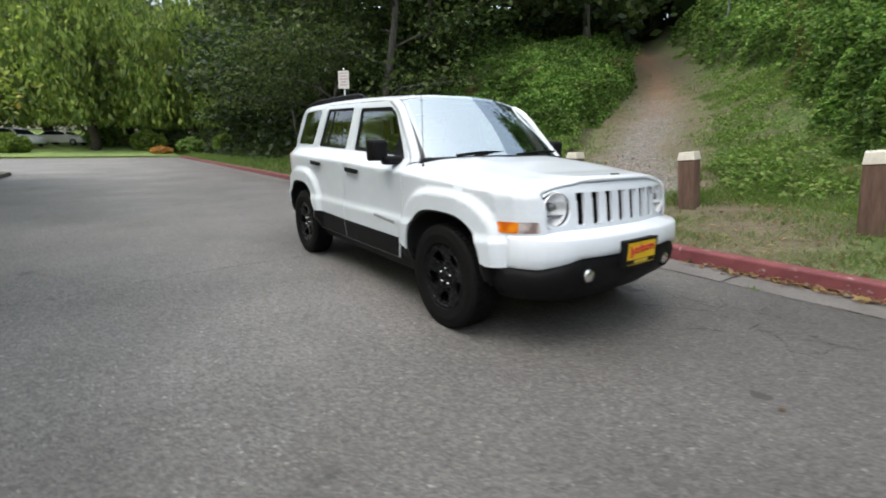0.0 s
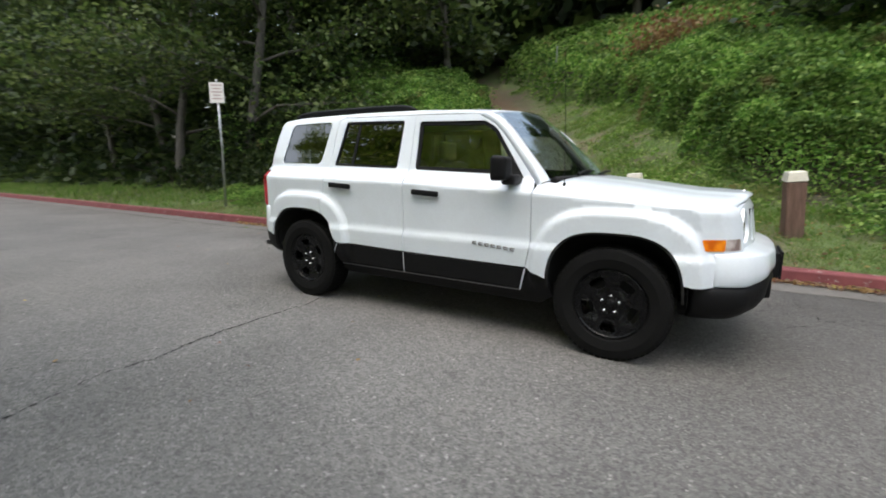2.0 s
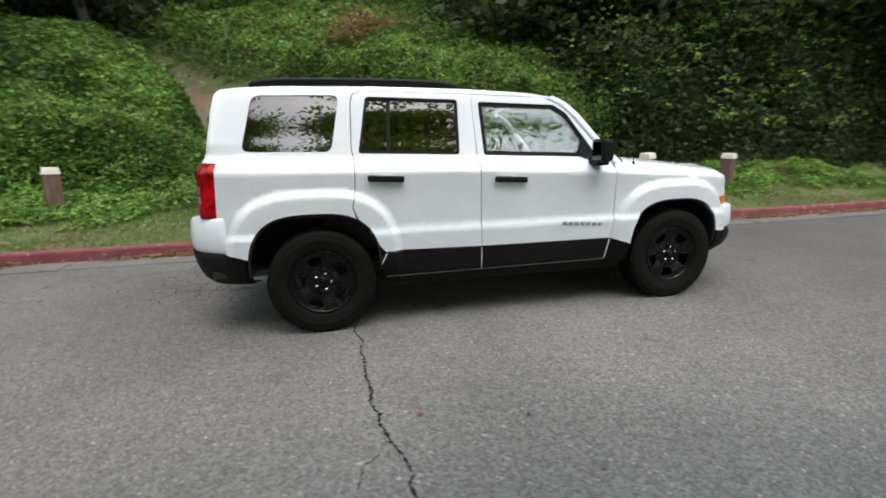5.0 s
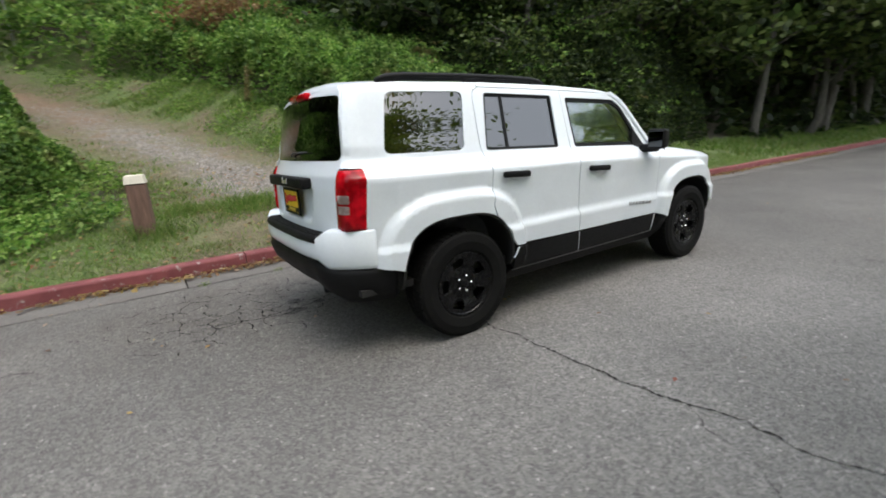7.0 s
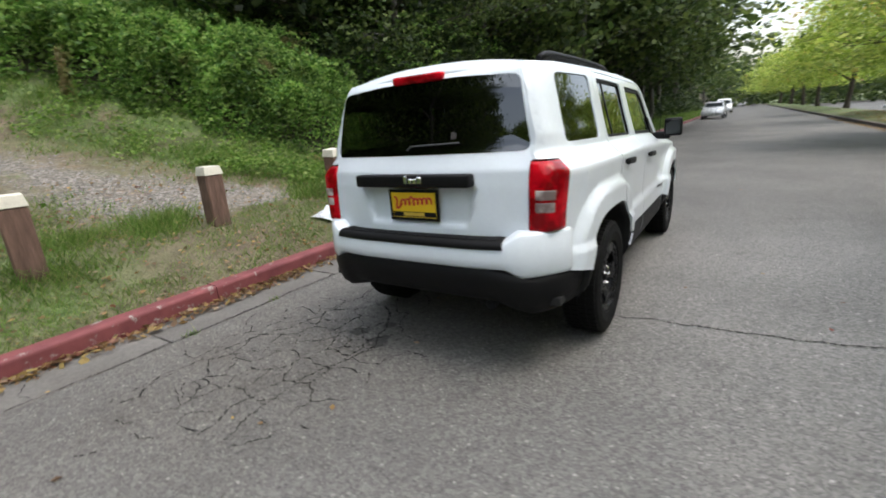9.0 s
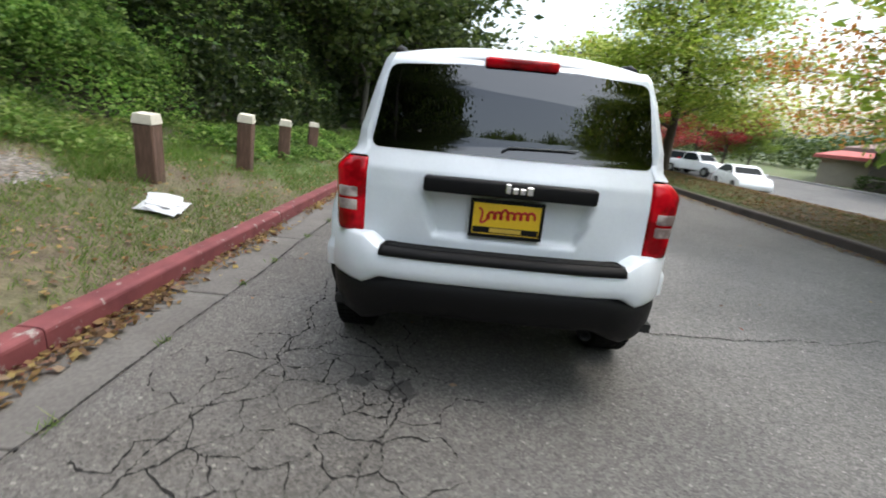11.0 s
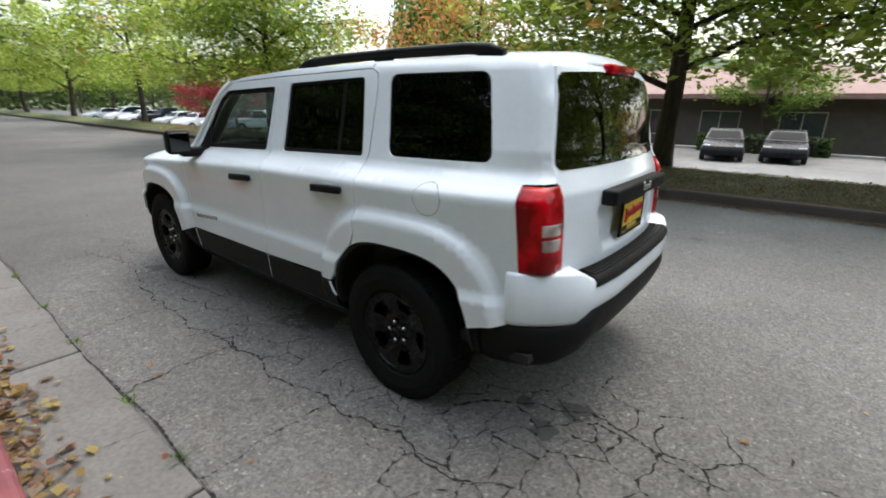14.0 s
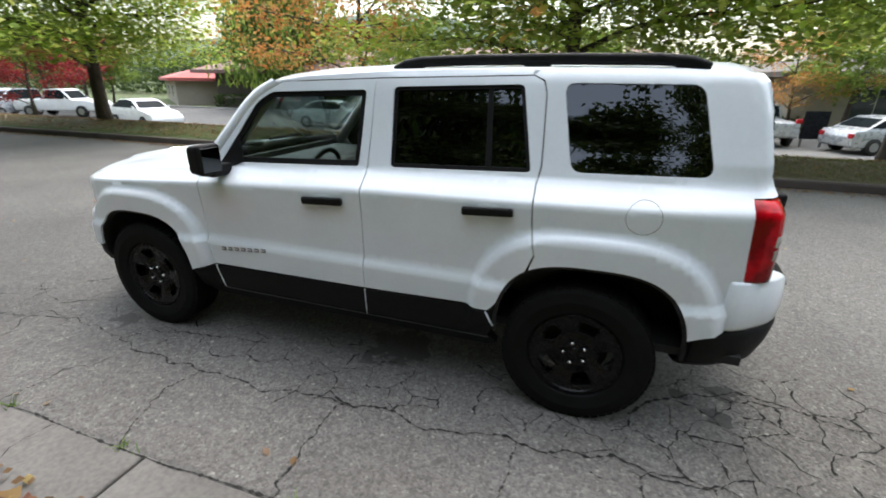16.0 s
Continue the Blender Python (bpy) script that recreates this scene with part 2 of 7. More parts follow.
LEAF_WILLOW = leaf_material("willow_leaves", [(0.115, 0.196, 0.034), (0.218, 0.322, 0.057), (0.368, 0.46, 0.092)], drift=0.22, low=0.35)
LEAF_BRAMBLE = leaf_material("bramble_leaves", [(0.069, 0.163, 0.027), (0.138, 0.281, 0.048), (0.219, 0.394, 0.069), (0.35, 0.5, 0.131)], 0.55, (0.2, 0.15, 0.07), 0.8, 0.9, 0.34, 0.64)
LEAF_HERB = leaf_material("low_herb_leaves", [(0.097, 0.184, 0.032), (0.148, 0.265, 0.046), (0.204, 0.337, 0.061), (0.286, 0.367, 0.112)], 0.55, (0.24, 0.2, 0.09), 0.6, 1.3, 0.65, 0.64)
LEAF_HEDGE = leaf_material("hedge_leaves", [(0.03, 0.06, 0.015), (0.06, 0.1, 0.025), (0.1, 0.15, 0.04)])
GRASS = leaf_material("grass_blades", [(0.07, 0.14, 0.02), (0.115, 0.22, 0.03), (0.16, 0.28, 0.045), (0.25, 0.28, 0.1)])
GRASS_DRY = leaf_material("dry_grass_blades", [(0.15, 0.18, 0.05), (0.21, 0.2, 0.075), (0.26, 0.2, 0.1), (0.12, 0.18, 0.04)], drift=0.5, low=0.65)
DRY = leaf_material("dry_brown_leaves", [(0.16, 0.09, 0.04), (0.24, 0.13, 0.05), (0.3, 0.2, 0.09)])
FALLEN = leaf_material("fallen_leaves", [(0.2, 0.12, 0.055), (0.34, 0.22, 0.085), (0.42, 0.33, 0.12), (0.26, 0.1, 0.07), (0.36, 0.27, 0.18), (0.15, 0.09, 0.05)], 0.7)


# ---- builders ----
def shape(name, bm, material=None, smooth=False):
    me = bpy.data.meshes.new(name)
    bm.normal_update()
    bm.to_mesh(me)
    bm.free()
    if material:
        me.materials.append(material)
    if smooth:
        me.polygons.foreach_set("use_smooth", [True] * len(me.polygons))
    return me


def part(name, bm, material, parent, label="", smooth=False):
    """One mesh object under a thing or a part."""
    if isinstance(bm, bpy.types.Mesh):
        me = bm
        me.name = name
        me.materials.append(material)
    else:
        me = shape(name, bm, material, smooth)
    ob = new(name, me)
    ob.parent = parent
    return tagged(ob, label)


def thing(name, label, category, group="", kind="", m=None):
    ob = new(name)
    ob.empty_display_size = 0.1
    if m is not None:
        ob.matrix_world = m
    return tagged(ob, label, category, group, kind)


def block(x0, x1, y0, y1, z0, z1, bevel=0.0, bm=None, seg=1):
    b = bmesh.new()
    bmesh.ops.create_cube(b, size=1.0, matrix=Matrix.Translation(((x0 + x1) / 2, (y0 + y1) / 2, (z0 + z1) / 2)) @ Matrix.Diagonal((x1 - x0, y1 - y0, z1 - z0, 1)))
    if bevel:
        bmesh.ops.bevel(b, geom=b.edges[:], offset=bevel, segments=seg, affect="EDGES", profile=0.5)
    return join(bm, b) if bm is not None else b


def join(bm, other):
    me = bpy.data.meshes.new("tmp")
    other.to_mesh(me)
    other.free()
    bm.from_mesh(me)
    bpy.data.meshes.remove(me)
    return bm


def tube(points, radii, sides=6, bm=None):
    """A tapering tube along points."""
    bm = bm or bmesh.new()
    rings = []
    n = len(points)
    for i, p in enumerate(points):
        d = (Vector(points[min(i + 1, n - 1)]) - Vector(points[max(i - 1, 0)])).normalized()
        u = d.orthogonal().normalized() if i == 0 else (u - d * u.dot(d)).normalized()
        v = d.cross(u)
        rings.append([bm.verts.new(Vector(p) + radii[i] * (math.cos(a) * u + math.sin(a) * v)) for a in (2 * math.pi * s / sides for s in range(sides))])
    for a, b in zip(rings, rings[1:]):
        for s in range(sides):
            bm.faces.new((a[s], a[(s + 1) % sides], b[(s + 1) % sides], b[s]))
    bm.faces.new(rings[0][::-1])
    bm.faces.new(rings[-1])
    return bm


def lathe(profile, axis="y", sides=32, centre=(0, 0, 0)):
    """Turn (radius, along) pairs round an axis through centre."""
    bm = bmesh.new()
    rings = []
    for r, a in profile:
        ring = []
        for s in range(sides):
            c, q = r * math.cos(2 * math.pi * s / sides), r * math.sin(2 * math.pi * s / sides)
            p = {"y": (c, a, q), "x": (a, c, q), "z": (c, q, a)}[axis]
            ring.append(bm.verts.new(Vector(p) + Vector(centre)))
        rings.append(ring)
    for a, b in zip(rings, rings[1:]):
        for s in range(sides):
            bm.faces.new((a[s], a[(s + 1) % sides], b[(s + 1) % sides], b[s]))
    for ring, (r, a) in ((rings[0], profile[0]), (rings[-1], profile[-1])):
        if 0 < r < 0.03:
            bm.faces.new(ring)
    bmesh.ops.remove_doubles(bm, verts=bm.verts[:], dist=1e-6)
    bmesh.ops.recalc_face_normals(bm, faces=bm.faces[:])
    return bm


def np_mesh(name, verts, quads, material):
    """A mesh straight from arrays of corners and four-cornered faces."""
    me = bpy.data.meshes.new(name)
    n, q = len(verts), len(quads)
    me.vertices.add(n)
    me.vertices.foreach_set("co", verts.astype(np.float32).ravel())
    me.loops.add(q * 4)
    me.loops.foreach_set("vertex_index", quads.astype(np.int32).ravel())
    me.polygons.add(q)
    me.polygons.foreach_set("loop_start", np.arange(0, q * 4, 4, dtype=np.int32))
    me.materials.append(material)
    me.update(calc_edges=True)
    return me


def leaf_mesh(name, at, size, material, rng, flat=0.5, slim=0.55, droop=0.0):
    """A leaf at each place: a lozenge folded a little, turned at random; flat 1 lies level, 0 any way."""
    n = len(at)
    d = rng.normal(size=(n, 3))
    d[:, 2] *= 1 - flat
    d[:, 2] -= droop
    d /= np.linalg.norm(d, axis=1)[:, None] + 1e-9
    up = rng.normal(size=(n, 3)) * (1 - flat) + np.array((0, 0, flat + 0.05))
    side = np.cross(d, up)
    side /= np.linalg.norm(side, axis=1)[:, None] + 1e-9
    s = (np.asarray(size) * rng.uniform(0.6, 1.35, n))[:, None]
    w = s * slim
    fold = np.cross(side, d) * s * 0.12
    v = np.stack((at - d * s, at + side * w + fold, at + d * s, at - side * w + fold), 1).reshape(-1, 3)
    return np_mesh(name, v, np.arange(n * 4).reshape(-1, 4), material)


def blades(name, at, height, width, material, rng, lean=0.4):
    """Grass: one narrow blade at each place."""
    n = len(at)
    a = rng.uniform(0, 2 * math.pi, n)
    side = np.stack((np.cos(a), np.sin(a), np.zeros(n)), 1) * width * 0.5
    h = height * rng.uniform(0.5, 1.4, n)
    bend = rng.normal(size=(n, 2)) * lean * h[:, None]
    tip = at + np.stack((bend[:, 0], bend[:, 1], h), 1)
    v = np.stack((at - side, at + side, tip + side * 0.2, tip - side * 0.2), 1).reshape(-1, 3)
    return np_mesh(name, v, np.arange(n * 4).reshape(-1, 4), material)


from mathutils.geometry import delaunay_2d_cdt


# ---- the lie of the land ----
def smooth(a, b, v):
    t = np.clip((v - a) / (b - a), 0, 1)
    return t * t * (3 - 2 * t)


def trail_x(y):
    return -(0.1 + 0.5 * np.maximum(y - 3.0, 0) + 0.015 * np.maximum(y - 10.0, 0) ** 2)


def wave(x, y, s, seed=0.0):
    return (np.sin(x / s * 1.9 + seed) * np.cos(y / s * 2.3 + seed * 1.7) + np.sin((x + y) / s * 1.1 + seed * 0.6) + np.sin((x - 1.7 * y) / s * 3.1 + seed)) / 3


LOT = -1.0


def land(x, y):
    """Height of the ground: verge and hill beyond the kerb at +y, the berm and the sunken car park at -y."""
    x, y = np.asarray(x, float), np.asarray(y, float)
    tame = 1 - 0.75 * smooth(14, 42, -x)
    up = np.interp(y, [2.2, 2.36, 2.5, 3.5, 4.2, 8.4, 14, 22, 35, 60, 400], [0.05, 0.09, 0.165, 0.4, 0.5, 1.6, 3.2, 6.0, 10.5, 17, 60])
    off = x - trail_x(y)
    bank = 0.85 * smooth(1.0, 4.5, np.abs(off)) * smooth(4.6, 9, y) + 0.09 * np.maximum(np.abs(off) - 4.5, 0) * smooth(6, 14, y)
    bank = np.minimum(bank, 2.4)
    hill = 0.05 + (up - 0.05 + bank) * np.where(y > 4, tame, np.maximum(tame, 0.6)) + 0.06 * wave(x, y, 2.3) * smooth(3, 6, y)
    berm = np.interp(y, [-400, -60, -40, -30, -11.6, -11.3, -8.0, -7.0, -6.2, -5.75], [-0.4, LOT, LOT, LOT - 0.05, LOT - 0.05, LOT, 0.2, 0.3, 0.22, 0.13])
    flat = -0.12 + 0.2 * smooth(40, 44, -x) + 0.075 * np.clip(-x - 46, 0, 40)
    berm = berm + (-0.12 - berm) * smooth(19.2, 20.4, -x) * (y > -22)
    rise = 0.075 * np.clip(-x - 46, 0, 40)
    berm = berm + (0.08 + rise - berm) * smooth(41, 44, -x)
    out = np.where(y > 2.2, hill, np.where(y < -5.7, berm, flat))
    return out


def sheet(name, xs, ys, height, material, smoothed=True):
    X, Y = np.meshgrid(xs, ys, indexing="ij")
    v = np.stack((X, Y, height(X, Y)), -1).reshape(-1, 3)
    i = np.arange(len(xs) * len(ys)).reshape(len(xs), len(ys))
    q = np.stack((i[:-1, :-1], i[1:, :-1], i[1:, 1:], i[:-1, 1:]), -1).reshape(-1, 4)
    me = np_mesh(name, v, q, material)
    if smoothed:
        me.polygons.foreach_set("use_smooth", np.ones(len(q), bool))
    return new(name, me)


rng = np.random.default_rng(7)
xs = np.concatenate((np.linspace(-700, -70, 12), np.linspace(-65, -14, 30), np.arange(-13, 14, 0.4), np.linspace(15, 90, 40), np.linspace(110, 900, 10)))
ys = np.concatenate((np.linspace(-900, -62, 10), np.linspace(-60, -12.6, 20), np.arange(-12, -5.8, 0.3), [-5.75, -5.69, 2.16, 2.22], [2.36], np.arange(2.5, 15, 0.35), np.linspace(16, 60, 26), np.linspace(75, 700, 8)))
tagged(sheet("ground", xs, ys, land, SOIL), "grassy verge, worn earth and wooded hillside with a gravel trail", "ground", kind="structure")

road = sheet("road", np.concatenate((np.linspace(-44, -15, 12), np.arange(-14, 14, 1.0), np.linspace(15, 600, 40))), np.linspace(-5.7, 1.757, 9), lambda x, y: 0 * x, ASPHALT)
tagged(road, "worn grey asphalt road with cracks and patches", "road", kind="structure")
side_road = sheet("road_bend", np.linspace(-44, -18.6, 20), np.linspace(-20, -5.701, 10), lambda x, y: 0 * x, ASPHALT)
tagged(side_road, "grey asphalt widening where the road bends away", "road", kind="structure")
lot = sheet("car_park_road", np.linspace(-90, 160, 60), np.linspace(-29.5, -11.4, 8), lambda x, y: 0 * x + LOT, ASPHALT)
tagged(lot, "grey asphalt car park below the grass strip", "road", kind="structure")


# ---- kerbs and gutters ----
def kerb_mesh(name, length, y0, y1, top, low, material):
    bm = block(0.004, length - 0.004, y0, y1, low, top)
    edges = [e for e in bm.edges if all(v.co.z > top - 0.001 for v in e.verts) and abs(e.verts[0].co.y - e.verts[1].co.y) < 0.001]
    bmesh.ops.bevel(bm, geom=edges, offset=0.03, segments=3, affect="EDGES", profile=0.5)
    return shape(name, bm, material, False)


red_kerb = tagged(new("kerb_north"), "red painted concrete kerb, worn and dusty", "kerb", kind="structure")
me_red = kerb_mesh("kerb_stone", 3.05, 2.2, 2.36, 0.15, -0.1, KERB_RED)
me_far = kerb_mesh("far_kerb_stone", 12.2, 2.2, 2.36, 0.15, -0.1, KERB_RED)
for i in range(-5, 8):
    ob = new("kerb_stone", me_red)
    ob.location, ob.parent = (i * 3.05 - 2.1, 0, 0.004 * math.sin(i * 2.1)), red_kerb
for x in [-2.1 - 5 * 3.05 - 12.2 * (i + 1) for i in range(2)] + [-2.1 + 8 * 3.05 + 12.2 * i for i in range(14)]:
    ob = new("kerb_stone", me_far)
    ob.location, ob.parent = (x, 0, 0), red_kerb
gutter = tagged(new("gutter_north"), "pale concrete gutter slabs beside the kerb", "gutter", kind="structure")
me_slab = shape("gutter_slab", block(0.006, 1.55, 1.757, 2.21, -0.1, 0.006, 0.006), GUTTER)
me_long = shape("long_gutter_slab", block(0.006, 9.3, 1.757, 2.21, -0.1, 0.006, 0.006), GUTTER)
for i in range(-8, 14):
    ob = new("gutter_slab", me_slab)
    ob.location, ob.parent = (i * 1.556 - 1.17, 0, 0.003 * math.sin(i * 1.7)), gutter
for x in [-1.17 - 8 * 1.556 - 9.31 * (i + 1) for i in range(3)] + [-1.17 + 14 * 1.556 + 9.31 * i for i in range(17)]:
    ob = new("gutter_slab", me_long)
    ob.location, ob.parent = (x, 0, 0), gutter
south = tagged(new("kerb_south"), "dark weathered concrete kerb along the grass strip", "kerb", kind="structure")
me_s = kerb_mesh("kerb_stone", 6.1, -5.84, -5.69, 0.14, -0.1, KERB_PLAIN)
for i in range(-3, 26):
    ob = new("kerb_stone", me_s)
    ob.location, ob.parent = (i * 6.1 - 1.0, 0, 0), south


# ---- cracks in the road and gutter ----
def jagged(a, b, depth, amp, r):
    """A broken line from a to b, its halves pushed aside at random."""
    pts = [np.array(a, float), np.array(b, float)]
    for _ in range(depth):
        out = []
        for p, q in zip(pts, pts[1:]):
            d = q - p
            out += [p, (p + q) / 2 + np.array((-d[1], d[0])) * r.normal() * amp]
        pts = out + [pts[-1]]
    return pts


def crack_band(pts, width, z, verts, quads, r, ends=0.3):
    """A flat dirty line along pts, now wider, now closed, as dark as a crack's shaded depth."""
    n, base = len(pts), len(verts)
    w = width * np.clip(0.4 + 0.45 * r.normal(size=n), 0.14, 1.6)
    w[0] *= ends
    w[-1] *= ends
    for i, p in enumerate(pts):
        d = pts[min(i + 1, n - 1)] - pts[max(i - 1, 0)]
        d = np.array((-d[1], d[0])) / (np.hypot(*d) + 1e-9)
        verts += [(*(p + d * w[i] / 2), z), (*(p - d * w[i] / 2), z)]
    quads += [(base + 2 * i, base + 2 * i + 1, base + 2 * i + 3, base + 2 * i + 2) for i in range(n - 1)]


def crazing(cx, cy, rx, ry, cell, keep, width, r, verts, quads):
    """A net of cracks round a centre, thinning out at its edge: the borders between random cells."""
    n = int(9 * rx * ry / cell ** 2)
    p = np.stack((r.uniform(cx - 1.5 * rx, cx + 1.5 * rx, n), r.uniform(cy - 1.5 * ry, cy + 1.5 * ry, n)), 1)
    v, _, f, *_ = delaunay_2d_cdt([Vector(q) for q in p], [], [], 0, 1e-6)
    v = np.array([tuple(q) for q in v])
    mid, side = [], {}
    for i, t in enumerate(f):
        a, b, c = v[list(t)]
        d = 2 * (a[0] * (b[1] - c[1]) + b[0] * (c[1] - a[1]) + c[0] * (a[1] - b[1])) + 1e-12
        s = [q @ q for q in (a, b, c)]
        mid.append(np.array(((s[0] * (b[1] - c[1]) + s[1] * (c[1] - a[1]) + s[2] * (a[1] - b[1])) / d, (s[0] * (c[0] - b[0]) + s[1] * (a[0] - c[0]) + s[2] * (b[0] - a[0])) / d)))
        for e in ((t[0], t[1]), (t[1], t[2]), (t[2], t[0])):
            side.setdefault(tuple(sorted(e)), []).append(i)
    for pair in side.values():
        if len(pair) < 2:
            continue
        a, b = mid[pair[0]], mid[pair[1]]
        if np.hypot(*(a - b)) > 2.5 * cell or max(a[1], b[1]) > 1.75:
            continue
        m = (a + b) / 2
        far = math.hypot((m[0] - cx) / rx, (m[1] - cy) / ry)
        if r.uniform() < keep * (1.15 - far ** 2):
            crack_band(jagged(a, b, 3, 0.09, r), width * r.uniform(0.5, 1.5), 0.003, verts, quads, r, 1.3)


rc = np.random.default_rng(21)
cv, cq = [], []
crazing(-2.35, 0.85, 1.15, 0.8, 0.17, 1.05, 0.0105, rc, cv, cq)
crazing(-0.2, 0.9, 1.5, 0.3, 0.17, 0.75, 0.0095, rc, cv, cq)
crazing(2.4, 0.85, 1.3, 0.55, 0.36, 0.55, 0.008, rc, cv, cq)
crazing(-4.6, 1.0, 1.3, 0.7, 0.4, 0.5, 0.007, rc, cv, cq)
for a, b, w in (((1.4, 1.12), (0.66, 1.2), 0.011), ((0.66, 1.2), (-0.22, 1.17), 0.012), ((-0.22, 1.17), (-1.13, 1.13), 0.013), ((-1.13, 1.13), (-1.95, 1.08), 0.015), ((-1.95, 1.08), (-3.3, 1.3), 0.013), ((0.66, 1.2), (0.56, 1.75), 0.009), ((-0.22, 1.17), (-0.27, 1.75), 0.01), ((-1.13, 1.13), (-1.12, 1.75), 0.009), ((1.39, 1.11), (2.6, 1.19), 0.008), ((1.21, 1.25), (1.41, 1.74), 0.007), ((1.4, 1.12), (1.1, 0.92), 0.009), ((1.1, 0.92), (0.5, 0.84), 0.012), ((2.3, 0.9), (3.1, 1.0), 0.009), ((-1.6, 0.75), (-2.4, 0.42), 0.014), ((-2.4, 0.42), (-3.2, 0.42), 0.01)):
    crack_band(jagged(a, b, 6, 0.085, rc), w * 1.25, 0.0035, cv, cq, rc)
for a, b, w in (((-1.1, -0.72), (-1.1, -1.5), 0.012), ((-1.1, -1.5), (-1.03, -2.15), 0.012), ((-1.03, -2.15), (-0.84, -3.03), 0.01), ((-0.84, -3.03), (-0.55, -4.4), 0.008), ((-1.03, -2.15), (-1.5, -2.9), 0.004)):
    crack_band(jagged(a, b, 6, 0.075, rc), w * 1.6, 0.0035, cv, cq, rc, 0.8)
for i in range(-9, 14):
    crack_band(jagged((i, 1.757), (i + 1, 1.757), 6, 0.012, rc), 0.014, 0.009, cv, cq, rc, 1.0)
for x0, x1 in ((0.95, 0.98), (-0.67, -0.6), (3.1, 3.05), (-3.5, -3.4)):
    crack_band(jagged((x0, 1.765), (x1, 2.19), 4, 0.08, rc), 0.006, 0.0125, cv, cq, rc)
crack_mesh = bpy.data.meshes.new("road_cracks")
crack_mesh.from_pydata([tuple(float(c) for c in v) for v in cv], [], cq)
crack_mesh.materials.append(CRACK)
tagged(new("road_cracks", crack_mesh), "dark net of cracks and one long crack in the asphalt", "cracks", kind="stuff")


# ---- trees ----
def grow(seed, height, spread, trunk_r, limbs, leaves, leaf, bark_mat, leaf_mat, name, label, fork=0.35, level=0.35, lean=0.0, droop=0.0, crown_low=0.35, sway=0.5, flat=0.45, loose=0.16, strand=0.0, low_share=0.0):
    """A tree: tapered trunk, limbs that branch, twigs, and leaves gathered round the twigs."""
    r = np.random.default_rng(seed)
    bm = bmesh.new()
    top = np.array((lean * height, 0, height * 0.93))
    pts = [np.array((0, 0, -0.25))] + [np.array((lean * height * f + sway * 0.06 * height * math.sin(5 * f + seed), sway * 0.05 * height * math.cos(4 * f + seed), height * 0.93 * f)) for f in (0.04, 0.15, 0.3, 0.5, 0.7, 0.88, 1.0)]
    rad = [trunk_r * 1.5, trunk_r * 1.2, trunk_r, trunk_r * 0.85, trunk_r * 0.6, trunk_r * 0.38, trunk_r * 0.18, 0.012]
    tube([tuple(p) for p in pts], rad, 9, bm)
    tips = []
    for i in range(limbs):
        f = fork + (0.95 - fork) * (i + r.uniform(0, 0.6)) / limbs
        j = np.interp(f, [0, .04, .15, .3, .5, .7, .88, 1.0], range(8))
        a, b = int(j), min(int(j) + 1, 7)
        start = pts[a] + (pts[b] - pts[a]) * (j - a)
        ang = i * 2.4 + r.uniform(-0.4, 0.4)
        reach = spread * (1.0 - 0.55 * max(0, f - fork) / (1 - fork)) * r.uniform(0.75, 1.15)
        rise = level * reach * r.uniform(0.5, 1.3)
        way = np.array((math.cos(ang), math.sin(ang), 0))
        side = np.array((-way[1], way[0], 0))
        mid = start + way * reach * 0.5 + np.array((0, 0, rise * 0.75)) + side * r.uniform(-0.15, 0.15) * reach
        end = start + way * reach + np.array((0, 0, rise - droop * reach)) + side * r.uniform(-0.3, 0.3) * reach
        r0 = max(0.02, trunk_r * 0.45 * (1 - 0.6 * f))
        tube([tuple(start), tuple(start * 0.5 + mid * 0.5 + np.array((0, 0, rise * 0.1))), tuple(mid), tuple(end * 0.6 + mid * 0.4), tuple(end)], [r0, r0 * 0.8, r0 * 0.55, r0 * 0.35, 0.008], 6, bm)
        for u in np.linspace(0.3, 1.0, 6):
            p = start * (1 - u) ** 2 + mid * 2 * u * (1 - u) + end * u * u
            for s in (-1, 1):
                q = p + side * s * reach * r.uniform(0.12, 0.4) + way * reach * r.uniform(0.05, 0.25) + np.array((0, 0, reach * r.uniform(-0.06, 0.16) - droop * reach * 0.6))
                tube([tuple(p), tuple((p + q) / 2 + np.array((0, 0, 0.05 * reach))), tuple(q)], [r0 * 0.3, r0 * 0.2, 0.005], 3, bm)
                tips += [p + (q - p) * v for v in (0.45, 0.75, 1.0)]
    tips += [pts[-1], pts[-2]]
    tips = np.array([t for t in tips if t[2] > height * crown_low * 0.6])
    which = r.integers(0, len(tips), leaves)
    if low_share:
        # the lower boughs carry more of the leaves
        low = np.flatnonzero(tips[:, 2] < height * 0.55)
        which = np.where(r.uniform(0, 1, leaves) < low_share, low[r.integers(0, len(low), leaves)], which)
    pick = tips[which]
    s = spread * loose
    at = pick + r.normal(size=(leaves, 3)) * np.array((s, s, s * 0.55))
    if strand:
        # leaves strung along shoots that hang from every twig
        twig = np.repeat(tips, 3, 0) + r.normal(size=(len(tips) * 3, 3)) * np.array((s, s, 0.2))
        long = strand * r.uniform(0.4, 1.0, len(twig))
        which = r.integers(0, len(twig), leaves)
        at = twig[which] + r.normal(size=(leaves, 3)) * np.array((0.1, 0.1, 0.05))
        at[:, 2] -= r.uniform(0, 1, leaves) * long[which]
        at = at[at[:, 2] > height * crown_low]
    elif droop:
        at[:, 2] -= np.abs(r.normal(size=leaves)) * droop * spread * 0.8
        at = at[at[:, 2] > height * crown_low]
